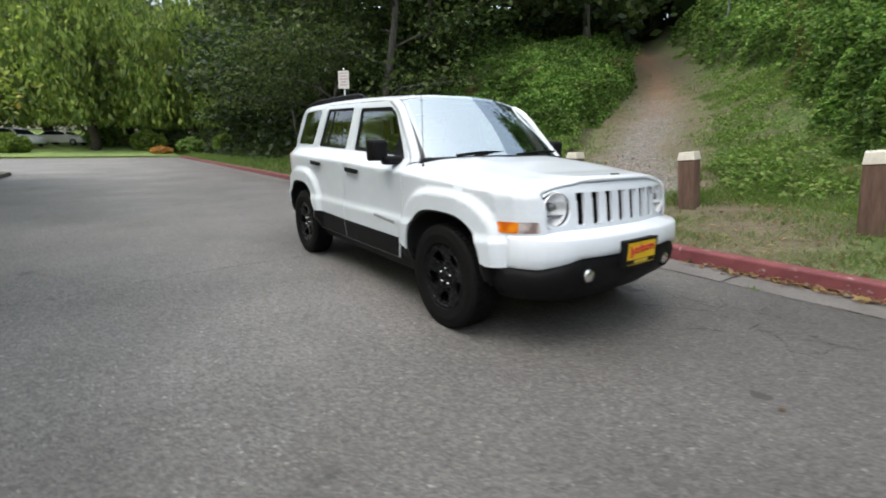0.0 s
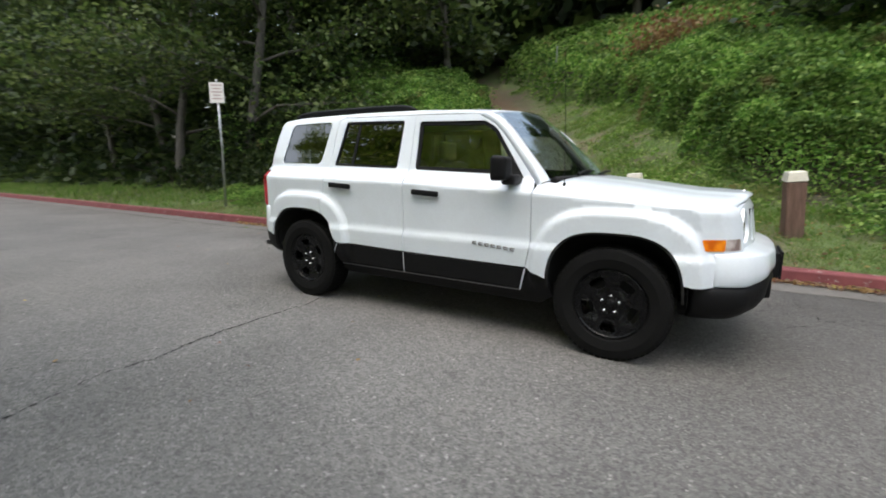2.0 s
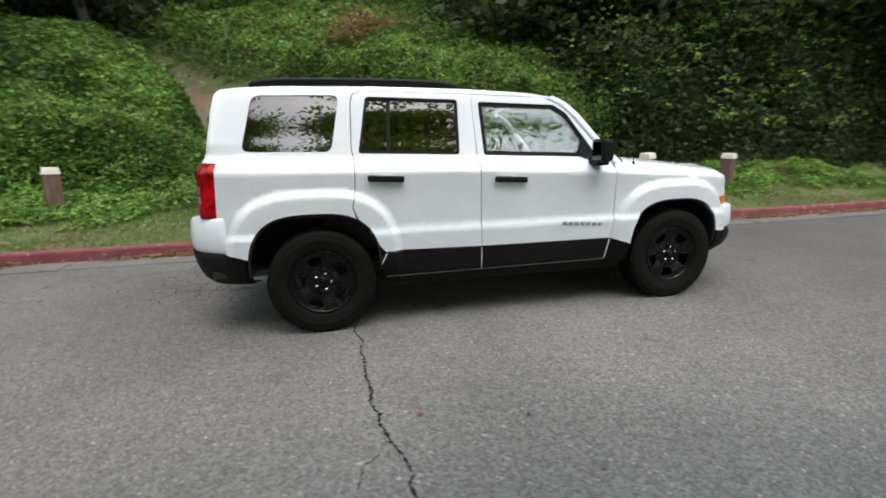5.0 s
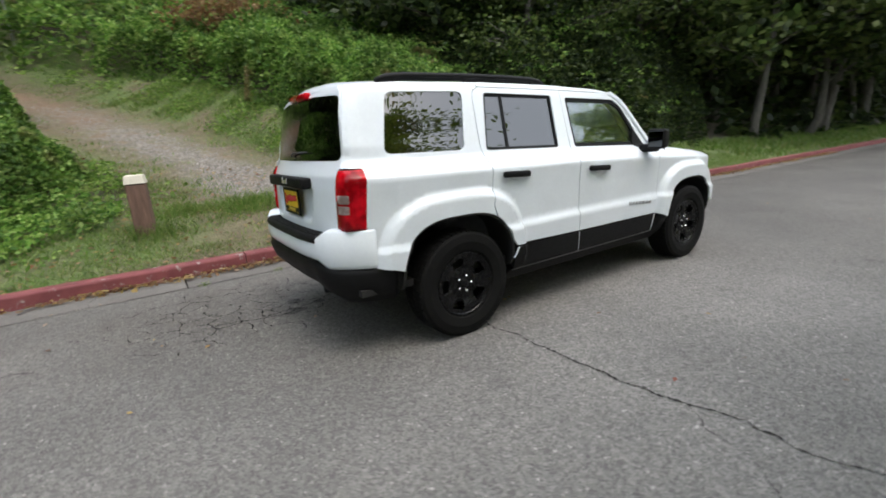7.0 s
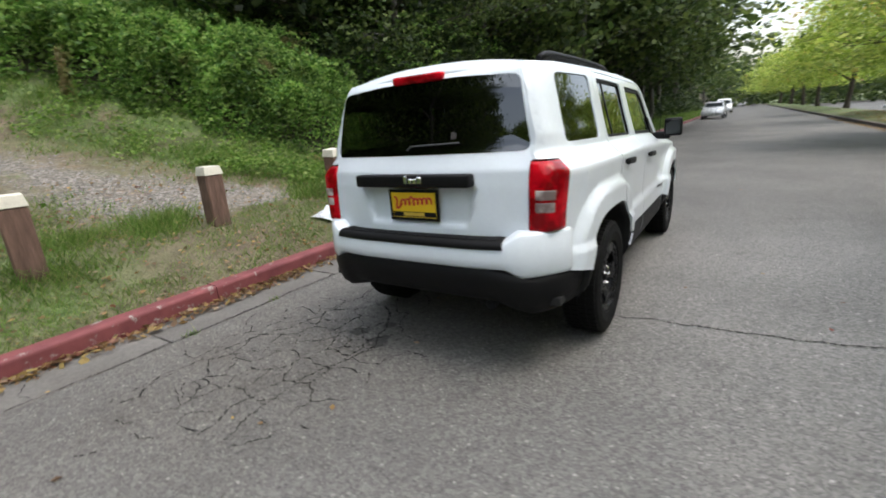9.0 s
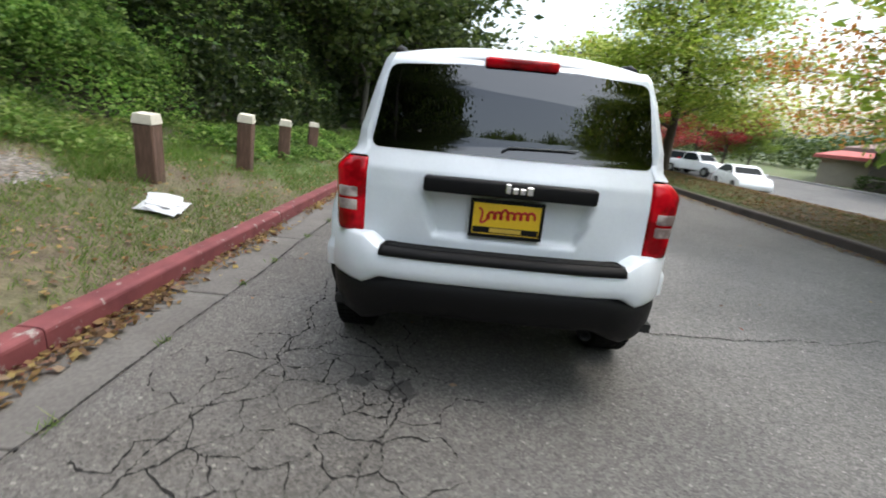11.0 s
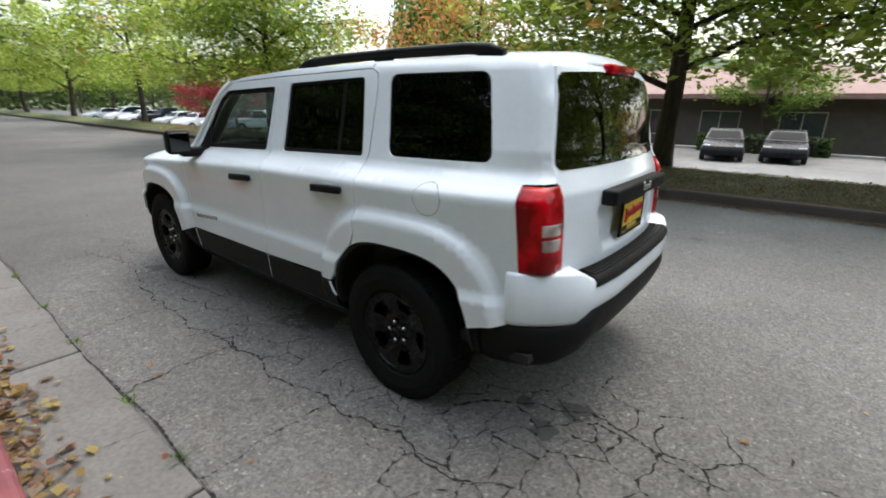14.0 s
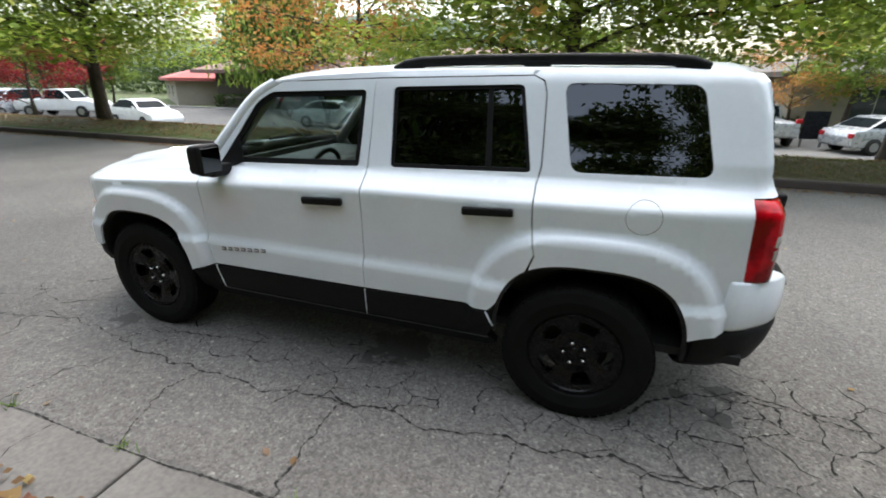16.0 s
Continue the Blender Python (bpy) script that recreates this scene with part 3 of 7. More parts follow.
    ob = thing(name, label, "tree")
    tr = new("trunk", shape("trunk", bm, bark_mat, True))
    tr.parent = ob
    cr = new("crown", leaf_mesh("crown", at, leaf, leaf_mat, r, flat, 0.36 if strand else 0.6, 3.0 if strand else droop * 0.8))
    cr.parent = ob
    return ob


def stand(ob, x, y, turn=0.0, size=1.0, wide=None, z=None):
    wide = wide or size
    return pose(x, y, float(land(x, y)) if z is None else z, 0, 0, turn) @ Matrix.Diagonal((wide, wide, size, 1))


def plant(ob, spots, group=""):
    """The first spot takes the tree itself, the others copies."""
    for i, (x, y, turn, size, *wide) in enumerate(spots):
        m = stand(ob, x, y, turn, size, *wide)
        if i == 0:
            first, first_m = ob, m
        else:
            copy_thing(ob, m)
    if group:
        tagged(ob, group=group)
    first.matrix_basis = first_m


maple = grow(3, 8.0, 4.0, 0.17, 22, 40000, 0.078, BARK, LEAF_MAPLE, "maple_tree", "spreading green maple turning orange, on the grass strip", 0.2, 0.24, crown_low=0.2, droop=0.08, flat=0.72, sway=0.12, loose=0.11, low_share=0.2)
plant(maple, [(-0.45, -7.5, 20, 0.97, 1.0), (13.2, -7.4, 130, 1.0), (-6.9, -9.0, 250, 1.55, 1.22), (-14.6, -9.4, 70, 1.4, 1.05)], "trees on the grass strip")
far_maple = grow(3, 8.0, 5.6, 0.2, 14, 11000, 0.13, BARK, LEAF_MAPLE, "maple_tree", "spreading green maple along the grass strip", 0.24, 0.3, crown_low=0.22, droop=0.1, flat=0.7, loose=0.09)
plant(far_maple, [(26.5, -7.5, 10, 0.95, 0.66), (40, -7.6, 80, 1.0, 0.75), (54, -7.5, 200, 1.0, 0.8), (70, -7.5, 300, 1.1, 0.9), (90, -7.5, 40, 1.1), (112, -7.5, 140, 1.2)], "trees on the grass strip")
rust = grow(5, 5.6, 3.0, 0.1, 10, 9000, 0.048, BARK, LEAF_RUST, "rusty_maple_tree", "small maple with rust orange autumn leaves", 0.28, 0.4, loose=0.09)
plant(rust, [(5.2, -9.4, 0, 1.1), (-9.5, -24, 40, 0.9)])
red = grow(6, 5.0, 2.6, 0.1, 9, 8000, 0.065, BARK, LEAF_RED, "red_maple_tree", "red-leaved maple beside the car park", 0.25, 0.4, loose=0.1)
plant(red, [(36, -22.5, 0, 1.2), (21.5, -10.4, 60, 0.8), (50, -21, 0, 1.2)])
lime = grow(8, 6.0, 3.2, 0.12, 11, 8000, 0.1, BARK, LEAF_LIME, "young_maple_tree", "young yellow-green tree beside the car park", 0.3, 0.4, loose=0.1)
plant(lime, [(37, -25, 0, 0.8), (-0.3, -30.5, 120, 1.0), (38, -21, 200, 1.1), (-12, -24, 30, 1.0), (12, -27, 80, 1.1), (60, -20, 20, 1.3), (80, -22, 70, 1.5), (-20, -24, 300, 1.3), (105, -24, 70, 1.7)])
willow = grow(9, 15.0, 5.5, 0.3, 20, 15000, 0.27, BARK_DARK, LEAF_WILLOW, "weeping_willow", "tall weeping tree with hanging green curtains", 0.3, 0.3, crown_low=0.13, flat=0.0, loose=0.08, strand=9.0)
plant(willow, [(25, -32, 0, 1.0), (-52, -4, 130, 1.15), (-54, -16, 310, 1.2), (-55, 6, 30, 1.2), (-51, -24, 220, 1.1), (-66, -8, 60, 1.4), (-45, 9, 80, 0.9), (-62, -1, 200, 1.3), (-64, -17, 20, 1.3), (-74, 4, 110, 1.6)])

r = np.random.default_rng(4)
alder = grow(11, 15.0, 3.6, 0.14, 20, 15000, 0.085, BARK_PALE, LEAF_ALDER, "alder_tree", "slender pale-trunked alder at the edge of the woods", 0.12, 0.3, crown_low=0.08, lean=0.05)
plant(alder, [(-10.6, 5.2, 0, 1.0), (-13.5, 4.9, 80, 0.9), (-12.0, 8.5, 140, 1.1), (-17, 5.5, 220, 1.0), (9.5, 7.5, 60, 0.85), (12, 6.4, 10, 1.0), (14.5, 7.5, 110, 0.9), (7.0, 7.2, 200, 0.75)], "alders at the edge of the woods")
far_alder = grow(14, 15.0, 3.8, 0.14, 16, 7000, 0.155, BARK_PALE, LEAF_ALDER, "alder_tree", "slender pale-trunked alder along the road", 0.12, 0.3, crown_low=0.08, lean=0.04)
plant(far_alder, [(-21, 5.4, 20, 0.8), (-8.6, 13.5, 300, 1.0), (21.5, 4.3, 10, 1.1, 1.5), (29.5, 4.2, 90, 1.2, 1.6), (15.5, 4.4, 20, 0.9), (19.5, 4.2, 310, 0.95), (31.5, 4.3, 240, 1.0), (16.5, 6.2, 200, 1.0), (20.5, 6.2, 280, 1.0), (18.4, 5.0, 130, 0.9), (23, 4.9, 70, 1.0), (28.5, 5.0, 180, 1.0), (25, 6.0, 330, 1.1), (31, 6.0, 40, 1.1), (35, 4.7, 90, 1.1), (44, 4.8, 90, 1.2), (56, 4.8, 90, 1.2), (39, 5.8, 90, 1.2), (49, 6, 150, 1.2), (62, 5.6, 190, 1.2), (80, 5.8, 190, 1.2), (100, 5.8, 250, 1.3)], "alders along the road")
woods = grow(12, 17.0, 5.2, 0.24, 20, 11000, 0.21, BARK_DARK, LEAF_WOODS, "woodland_tree", "tall dark broadleaf tree of the hillside woods", 0.1, 0.2, crown_low=0.06, loose=0.12)
spots = [(-13, 13, 0, 1.0), (-18, 10, 60, 1.0), (-24, 8, 120, 0.9), (-30, 7, 180, 0.9), (-37, 9, 240, 1.0), (-45, 12, 240, 1.0), (6.8, 8.6, 30, 0.62), (5.4, 11.5, 200, 0.62), (12, 11.5, 0, 0.9), (16.5, 9, 60, 1.0), (19, 10, 120, 1.0), (26, 10, 180, 1.0), (34, 11, 240, 1.0), (44, 11, 300, 1.1), (56, 12, 30, 1.1), (72, 12, 80, 1.2), (95, 12, 80, 1.3)]
deep = [(x + r.uniform(-2, 2), y + r.uniform(-2, 2), r.uniform(0, 360), r.uniform(0.68, 0.85), r.uniform(0.9, 1.1)) for x, y in ((-22, 17), (-15, 21), (-8, 30), (-1, 28), (6, 25), (13, 20), (-4, 24), (3, 22), (20, 18), (-17, 29), (10, 29), (-30, 16))]
plant(woods, spots, "trees of the hillside woods")
deep_woods = grow(13, 17.0, 5.2, 0.24, 16, 3000, 0.36, BARK_DARK, LEAF_WOODS, "woodland_tree", "tall dark tree deep in the hillside woods", 0.2, 0.2, crown_low=0.15, loose=0.14)
plant(deep_woods, deep, "trees of the hillside woods")


# ---- undergrowth, grass, leaf litter ----
def stuff(name, mesh, label, category):
    return tagged(new(name, mesh), label, category, kind="stuff")


def scatter(n, x0, x1, y0, y1, keep):
    x, y = rng.uniform(x0, x1, n), rng.uniform(y0, y1, n)
    ok = rng.uniform(0, 1, n) < keep(x, y)
    return x[ok], y[ok]


def domes(x, y, cell, seed):
    """Rounded heads of single plants, one to a cell, with gaps between: 0 to 1."""
    best = np.zeros_like(x)
    x, y = x + 0.3 * cell * wave(x, y, cell * 0.9, seed), y + 0.3 * cell * wave(y, x, cell * 1.1, seed)
    ix, iy = np.floor(x / cell), np.floor(y / cell)
    for dx in (-1, 0, 1):
        for dy in (-1, 0, 1):
            cx, cy = ix + dx, iy + dy
            h = np.sin(cx * 127.1 + cy * 311.7 + seed) * 43758.5453
            h -= np.floor(h)
            g = np.sin(cx * 269.5 + cy * 183.3 + seed * 2.0) * 24634.6345
            g -= np.floor(g)
            d = np.hypot(x - (cx + h) * cell, y - (cy + g) * cell) / cell
            best = np.maximum(best, np.sqrt(np.maximum(0, 1 - (d / 0.85) ** 2)) * (0.4 + 0.6 * g))
    return best


def mound(x, y):
    """How deep the brambles stand over the soil."""
    off = x - trail_x(y)
    open_ = np.where(off > 0, np.interp(y, [4, 7, 12, 16], [3.0, 3.0, 2.9, 1.6]), np.interp(y, [3.5, 5, 7, 12], [2.4, 1.8, 1.3, 1.1]))
    side = smooth(open_, open_ + 0.9, np.abs(off) + 0.45 * wave(x, y, 1.3, 2.0))
    edge = smooth(3.7, 4.8, y + 0.4 * wave(x, y, 1.7, 1.0) - 1.5 * smooth(-2.6, -1.0, x) * smooth(7.5, 4.5, y))
    low = side * edge * (0.5 + 0.4 * wave(x, y, 1.5, 4.0) - 0.36 * (off < 0) * smooth(8.5, 6.0, y) + 0.35 * smooth(0.4, 2.5, np.abs(off) - open_) + 0.4 * smooth(6, 11, y))
    # thickets under the trees at both ends of the clearing
    return low + (2.6 + 0.7 * wave(x, y, 1.6, 6.0)) * smooth(4.2, 6.4, y + 0.5 * wave(x, y, 1.2, 3.0)) * np.maximum(smooth(5.0, 8.0, x), smooth(7.5, 11.0, -x - 0.25 * (y - 5)))


def bramble_bed(name, n, y0, y1, leaf):
    """Leaves over the heads of the brambles; under the trees at both ends they are coarser, with shade put into a
    darker leaf colour.
    """
    x, y = scatter(n, -13, 13, y0, y1, lambda x, y: smooth(0.08, 0.3, mound(x, y)) * (0.2 + 0.8 * domes(x, y, 1.5, 3.0)) * (0.45 + 0.55 * domes(x, y, 0.42, 8.0)))
    head = 0.95 * domes(x, y, 1.5, 3.0) + 0.26 * domes(x, y, 0.42, 8.0)
    m = mound(x, y)
    z = land(x, y) + np.maximum(m * 0.55 + head * smooth(0.1, 0.6, m), 0.02) * (1 - 0.75 * rng.uniform(0, 1, len(x)) ** 3) + 0.035 * rng.normal(size=len(x))
    at = np.stack((x, y, z), 1)
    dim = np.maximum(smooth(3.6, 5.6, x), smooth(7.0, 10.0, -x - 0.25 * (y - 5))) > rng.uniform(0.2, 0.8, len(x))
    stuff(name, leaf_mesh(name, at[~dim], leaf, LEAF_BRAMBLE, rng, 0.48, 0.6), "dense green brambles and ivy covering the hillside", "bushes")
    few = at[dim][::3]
    stuff("dark_" + name, leaf_mesh("dark_" + name, few, leaf * 1.85, LEAF_WOODS, rng, 0.35, 0.6), "green thicket under the trees, its leaves darkened for shade", "bushes")


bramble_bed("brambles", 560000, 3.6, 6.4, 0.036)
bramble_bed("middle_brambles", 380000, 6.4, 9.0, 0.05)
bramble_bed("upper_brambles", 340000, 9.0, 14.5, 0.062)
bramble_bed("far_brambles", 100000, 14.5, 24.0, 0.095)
# long shoots arching out of the brambles
x, y = scatter(5200, -12, 12, 4.2, 14, lambda x, y: smooth(0.3, 0.6, mound(x, y)))
canes = []
for cx, cy in zip(x[:1900], y[:1900]):
    a, l = rng.uniform(0, 2 * math.pi), rng.uniform(0.35, 0.8)
    t = np.linspace(0, 1, 14)
    z0 = float(land(cx, cy) + mound(np.array([cx]), np.array([cy]))[0] * 0.6 + 0.35 + 0.5 * domes(np.array([cx]), np.array([cy]), 1.5, 3.0)[0])
    canes.append(np.stack((cx + math.cos(a) * l * t, cy + math.sin(a) * l * t, z0 + l * (1.1 * t - 1.0 * t * t)), 1) + rng.normal(size=(14, 3)) * 0.025)
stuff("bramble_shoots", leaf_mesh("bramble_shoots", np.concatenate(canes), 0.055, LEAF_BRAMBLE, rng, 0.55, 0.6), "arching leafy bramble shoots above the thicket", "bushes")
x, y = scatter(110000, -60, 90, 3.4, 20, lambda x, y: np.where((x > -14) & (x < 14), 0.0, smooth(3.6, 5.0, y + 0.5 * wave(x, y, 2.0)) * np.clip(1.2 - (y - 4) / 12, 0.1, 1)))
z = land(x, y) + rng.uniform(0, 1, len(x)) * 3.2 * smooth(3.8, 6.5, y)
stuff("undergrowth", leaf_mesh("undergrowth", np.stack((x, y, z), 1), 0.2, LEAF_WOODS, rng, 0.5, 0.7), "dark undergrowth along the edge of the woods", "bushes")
# low herbs beside the trail and on the open bank
x, y = scatter(460000, -10, 9, 3.2, 20, lambda x, y: smooth(1.35, 2.1, np.abs(x - trail_x(y)) + 0.5 * wave(x, y, 0.9)) * (0.12 + 0.88 * domes(x, y, 0.85, 5.0)) * (mound(x, y) < 0.4) * smooth(3.9, 5.2, y + 0.6 * wave(x, y, 0.8) - 0.5 * smooth(1.5, -1.0, x)) * np.where(x > trail_x(y), np.clip(0.45 + 0.9 * wave(x, y, 1.6, 7.0), 0.08, 1), 1.0))
z = land(x, y) + 0.02 + (0.05 + 0.17 * domes(x, y, 0.85, 5.0) * (0.6 + 0.4 * wave(x, y, 1.1, 2.0))) * (1 - 0.8 * rng.uniform(0, 1, len(x)) ** 2)
stuff("herbs", leaf_mesh("herbs", np.stack((x, y, z), 1), 0.04, LEAF_HERB, rng, 0.6, 0.6), "low green herbs and weeds beside the trail", "plants")
# tufts in the seam beside the gutter
x = np.concatenate([rng.normal(size=26) * 0.025 + cx for cx in (-6.1, -4.4, -2.6, -1.86, -0.95, -0.36, 0.52, 1.3, 2.2, 3.6, 5.0)])
y = 1.757 + 0.012 * rng.normal(size=len(x))
stuff("seam_grass", blades("seam_grass", np.stack((x, y, 0 * x), 1), 0.035, 0.006, GRASS, rng, 0.9), "small grass tufts in the seam beside the gutter", "grass")
# leafy weeds coming down to the kerb on both sides of the clearing
x, y = scatter(240000, -10, 9.5, 2.6, 4.6, lambda x, y: np.maximum(smooth(3.2, 4.4, -x + 0.5 * wave(x, y, 0.9, 4.0)), smooth(3.0, 4.6, x + 0.5 * wave(x, y, 1.1, 2.0))) * smooth(2.9, 4.0, y + 0.5 * wave(x, y, 0.6, 8.0)) * (0.08 + 0.92 * domes(x, y, 0.55, 6.0)))
z = land(x, y) + 0.02 + (0.04 + 0.3 * domes(x, y, 0.55, 6.0) * smooth(2.7, 4.3, y)) * (1 - 0.8 * rng.uniform(0, 1, len(x)) ** 2)
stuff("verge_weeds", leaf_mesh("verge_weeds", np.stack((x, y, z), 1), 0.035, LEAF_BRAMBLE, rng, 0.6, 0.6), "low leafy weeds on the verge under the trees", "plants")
# thin grass and weeds creeping over the edges of the trail
x, y = scatter(150000, -10, 8, 4.6, 18, lambda x, y: smooth(0.35, 1.3, np.abs(x - trail_x(y)) + 0.7 * wave(x, y, 0.7, 2.0)) * smooth(4.6, 2.6, np.abs(x - trail_x(y))) * np.clip(0.3 + 1.2 * wave(x, y, 0.5, 1.0), 0.02, 1))
stuff("trail_grass", blades("trail_grass", np.stack((x, y, land(x, y) - 0.01), 1), 0.07, 0.012, GRASS, rng), "thin grass creeping over the edges of the trail", "grass")
# grass in patches on the open bank
x, y = scatter(170000, -6, 7, 4.0, 12, lambda x, y: (x > trail_x(y)) * smooth(1.1, 2.0, np.abs(x - trail_x(y)) + 0.5 * wave(x, y, 0.8, 3.0)) * (mound(x, y) < 0.5) * np.clip(0.4 + 1.1 * wave(x, y, 0.75, 9.0), 0.05, 1))
stuff("bank_grass", blades("bank_grass", np.stack((x, y, land(x, y) - 0.01), 1), 0.11, 0.013, GRASS, rng, 0.8), "green grass in patches on the open bank", "grass")
# long tufts round the feet of the posts
x = np.concatenate([rng.normal(size=700) * 0.22 + cx for cx in (-2.5, -1.75, -1.5, 0.55, -2.9)])
y = np.concatenate([rng.normal(size=700) * 0.17 + cy for cy in (4.0, 3.85, 4.1, 3.9, 3.3)])
stuff("grass_tufts", blades("grass_tufts", np.stack((x, y, land(x, y) - 0.01), 1), 0.12, 0.011, GRASS, rng, 0.7), "long green grass tufts round the post feet", "grass")
# grass of the verge
x, y = scatter(140000, -10, 11, 2.38, 5.5, lambda x, y: np.clip(0.6 + 1.1 * wave(x, y, 0.6, 5.0) + 0.5 * (y < 2.75), 0.04, 1) * smooth(0.4, 1.6, np.abs(x - trail_x(y)) + 1.4 * (y < 3.8 + 0.4 * wave(x, y, 0.6))))
stuff("verge_grass", blades("verge_grass", np.stack((x, y, land(x, y) - 0.01), 1), 0.055, 0.008, GRASS, rng, 0.7), "short patchy green grass on the verge", "grass")
x, y = scatter(60000, -60, 90, 2.4, 4.6, lambda x, y: np.where((x > -10) & (x < 11), 0.0, 1.0) * np.clip(1.2 - np.abs(x) / 80, 0.1, 1))
stuff("far_verge_grass", blades("far_verge_grass", np.stack((x, y, land(x, y) - 0.01), 1), 0.13, 0.03, GRASS, rng), "green grass along the far verge", "grass")
x, y = scatter(110000, -16, 30, -7.9, -5.86, lambda x, y: np.clip(1.1 - np.abs(x) / 30, 0.12, 1) * np.clip(1.0 - 0.6 * smooth(2.0, 7.0, x) + 0.5 * wave(x, y, 0.6, 3.0), 0.2, 1))
stuff("berm_grass", blades("berm_grass", np.stack((x, y, land(x, y) - 0.01), 1), 0.036, 0.013, GRASS_DRY, rng, 0.8), "dry green and brown grass on the raised strip", "grass")
# fallen leaves: in the gutter, on the verge, along the berm's kerb
x = rng.uniform(-7, 16, 7000)
y = 2.2 - np.abs(rng.normal(size=7000)) * 0.085
k = rng.uniform(0, 1, 7000) < np.clip(0.6 + 0.8 * wave(x, y, 0.9, 1.0), 0.05, 1)
x, y = x[k], y[k]
stuff("gutter_leaves", leaf_mesh("gutter_leaves", np.stack((x, y, 0.015 + 0.03 * rng.uniform(0, 1, len(x))), 1), 0.024 * rng.uniform(0.6, 1.5, len(x)), FALLEN, rng, 0.72, 0.72), "fallen yellow and brown leaves lying in the gutter", "leaves")
x, y = rng.uniform(-9, 9, 3800), 2.38 + 3.6 * rng.uniform(0, 1, 3800) ** 1.3
stuff("verge_leaves", leaf_mesh("verge_leaves", np.stack((x, y, land(x, y) + 0.03), 1), 0.027, FALLEN, rng, 0.75, 0.6), "brown and red leaves scattered over the verge", "leaves")
x, y = rng.uniform(-12, 30, 4200), -5.62 + np.abs(rng.normal(size=4200)) * 0.12
stuff("kerb_leaves", leaf_mesh("kerb_leaves", np.stack((x, y, 0 * x + 0.012), 1), 0.03, FALLEN, rng, 0.85, 0.6), "fallen leaves along the foot of the kerb", "leaves")
x = np.concatenate((rng.uniform(-12, 30, 8000), rng.uniform(3, 20, 11000)))
y = rng.uniform(-8.8, -5.85, 19000)
stuff("berm_leaves", leaf_mesh("berm_leaves", np.stack((x, y, land(x, y) + 0.04), 1), 0.035, DRY, rng, 0.8, 0.6), "brown leaves scattered over the grass strip", "leaves")
x, y = rng.uniform(-6, 6, 70), 1.9 - 6.5 * rng.uniform(0, 1, 70) ** 1.6
stuff("road_leaves", leaf_mesh("road_leaves", np.stack((x, y, 0 * x + 0.008), 1), 0.022, FALLEN, rng, 0.9, 0.6), "a few leaves scattered on the asphalt", "leaves")

# brown litter at the edges of the trail, loose stones on it
x, y = scatter(9000, -7, 7, 3.8, 14, lambda x, y: smooth(0.7, 1.5, np.abs(x - trail_x(y)) + 0.4 * wave(x, y, 0.7)) * smooth(3.4, 1.8, np.abs(x - trail_x(y))))
stuff("trail_litter", leaf_mesh("trail_litter", np.stack((x, y, land(x, y) + 0.015), 1), 0.03, DRY, rng, 0.85, 0.6), "brown fallen leaves beside the trail", "leaves")
x, y = scatter(7000, -6, 3, 3.9, 12, lambda x, y: smooth(1.5, 0.4, np.abs(x - trail_x(y)) + 0.3 * wave(x, y, 0.6)))
n = len(x)
ring = np.array([(1, 0, 0), (0.3, 0.9, 0), (-0.8, 0.6, 0), (-0.8, -0.6, 0), (0.3, -0.9, 0), (0.1, 0.1, 0.7)])
turn, size = rng.uniform(0, 6.28, n), rng.uniform(0.008, 0.026, n)[:, None] * rng.uniform(0.7, 1.3, (n, 6))
c, q = np.cos(turn)[:, None], np.sin(turn)[:, None]
v = np.stack(((ring[:, 0] * c - ring[:, 1] * q) * size + x[:, None], (ring[:, 0] * q + ring[:, 1] * c) * size + y[:, None], ring[:, 2] * size + land(x, y)[:, None] + 0.002), -1)
tri = np.array([(0, 1, 5, 5), (1, 2, 5, 5), (2, 3, 5, 5), (3, 4, 5, 5), (4, 0, 5, 5)])
me = bpy.data.meshes.new("gravel")
me.from_pydata(v.reshape(-1, 3).tolist(), [], [tuple(int(j) for j in f[:3] + 6 * i) for i in range(n) for f in tri])
me.materials.append(STONE)
stuff("gravel", me, "loose grey stones on the trail", "gravel")

# dry bush on the bank
bush = thing("dry_bush", "withered brown bush among the brambles", "bush", m=pose(0.2, 12.6, float(land(0.2, 12.6)) + 0.5))
at = rng.normal(size=(2200, 3)) * np.array((0.75, 0.5, 0.3)) + np.array((0, 0, 0.95))
br = new("foliage", leaf_mesh("foliage", at, 0.07, DRY, rng, 0.2, 0.6))
br.parent = bush
bm = bmesh.new()
for i in range(9):
    a = i * 0.7
    tube([(0, 0, -0.2), (0.3 * math.cos(a), 0.3 * math.sin(a), 0.4), (0.8 * math.cos(a), 0.6 * math.sin(a), 1.0)], [0.02, 0.014, 0.005], 4, bm)
part("woody_core", bm, BARK_DARK, bush)


# ---- posts, sign, litter ----
POST_WOOD = bark("stained_post_wood", (0.07, 0.04, 0.028), (0.17, 0.1, 0.072))
POST_CAP = simple("cream_post_paint", (0.56, 0.53, 0.44), 0.7, 0, 0.2, 14)
SIGN_WHITE = simple("sign_white", (0.6, 0.58, 0.55), 0.5)
SIGN_INK = simple("sign_faded_print", (0.4, 0.32, 0.3), 0.5)
GALV = simple("galvanised_steel", (0.35, 0.36, 0.36), 0.45, 0.9, 0.15)
PAPER = simple("wet_white_paper", (0.5, 0.52, 0.54), 0.7, 0, 0.25, 9)


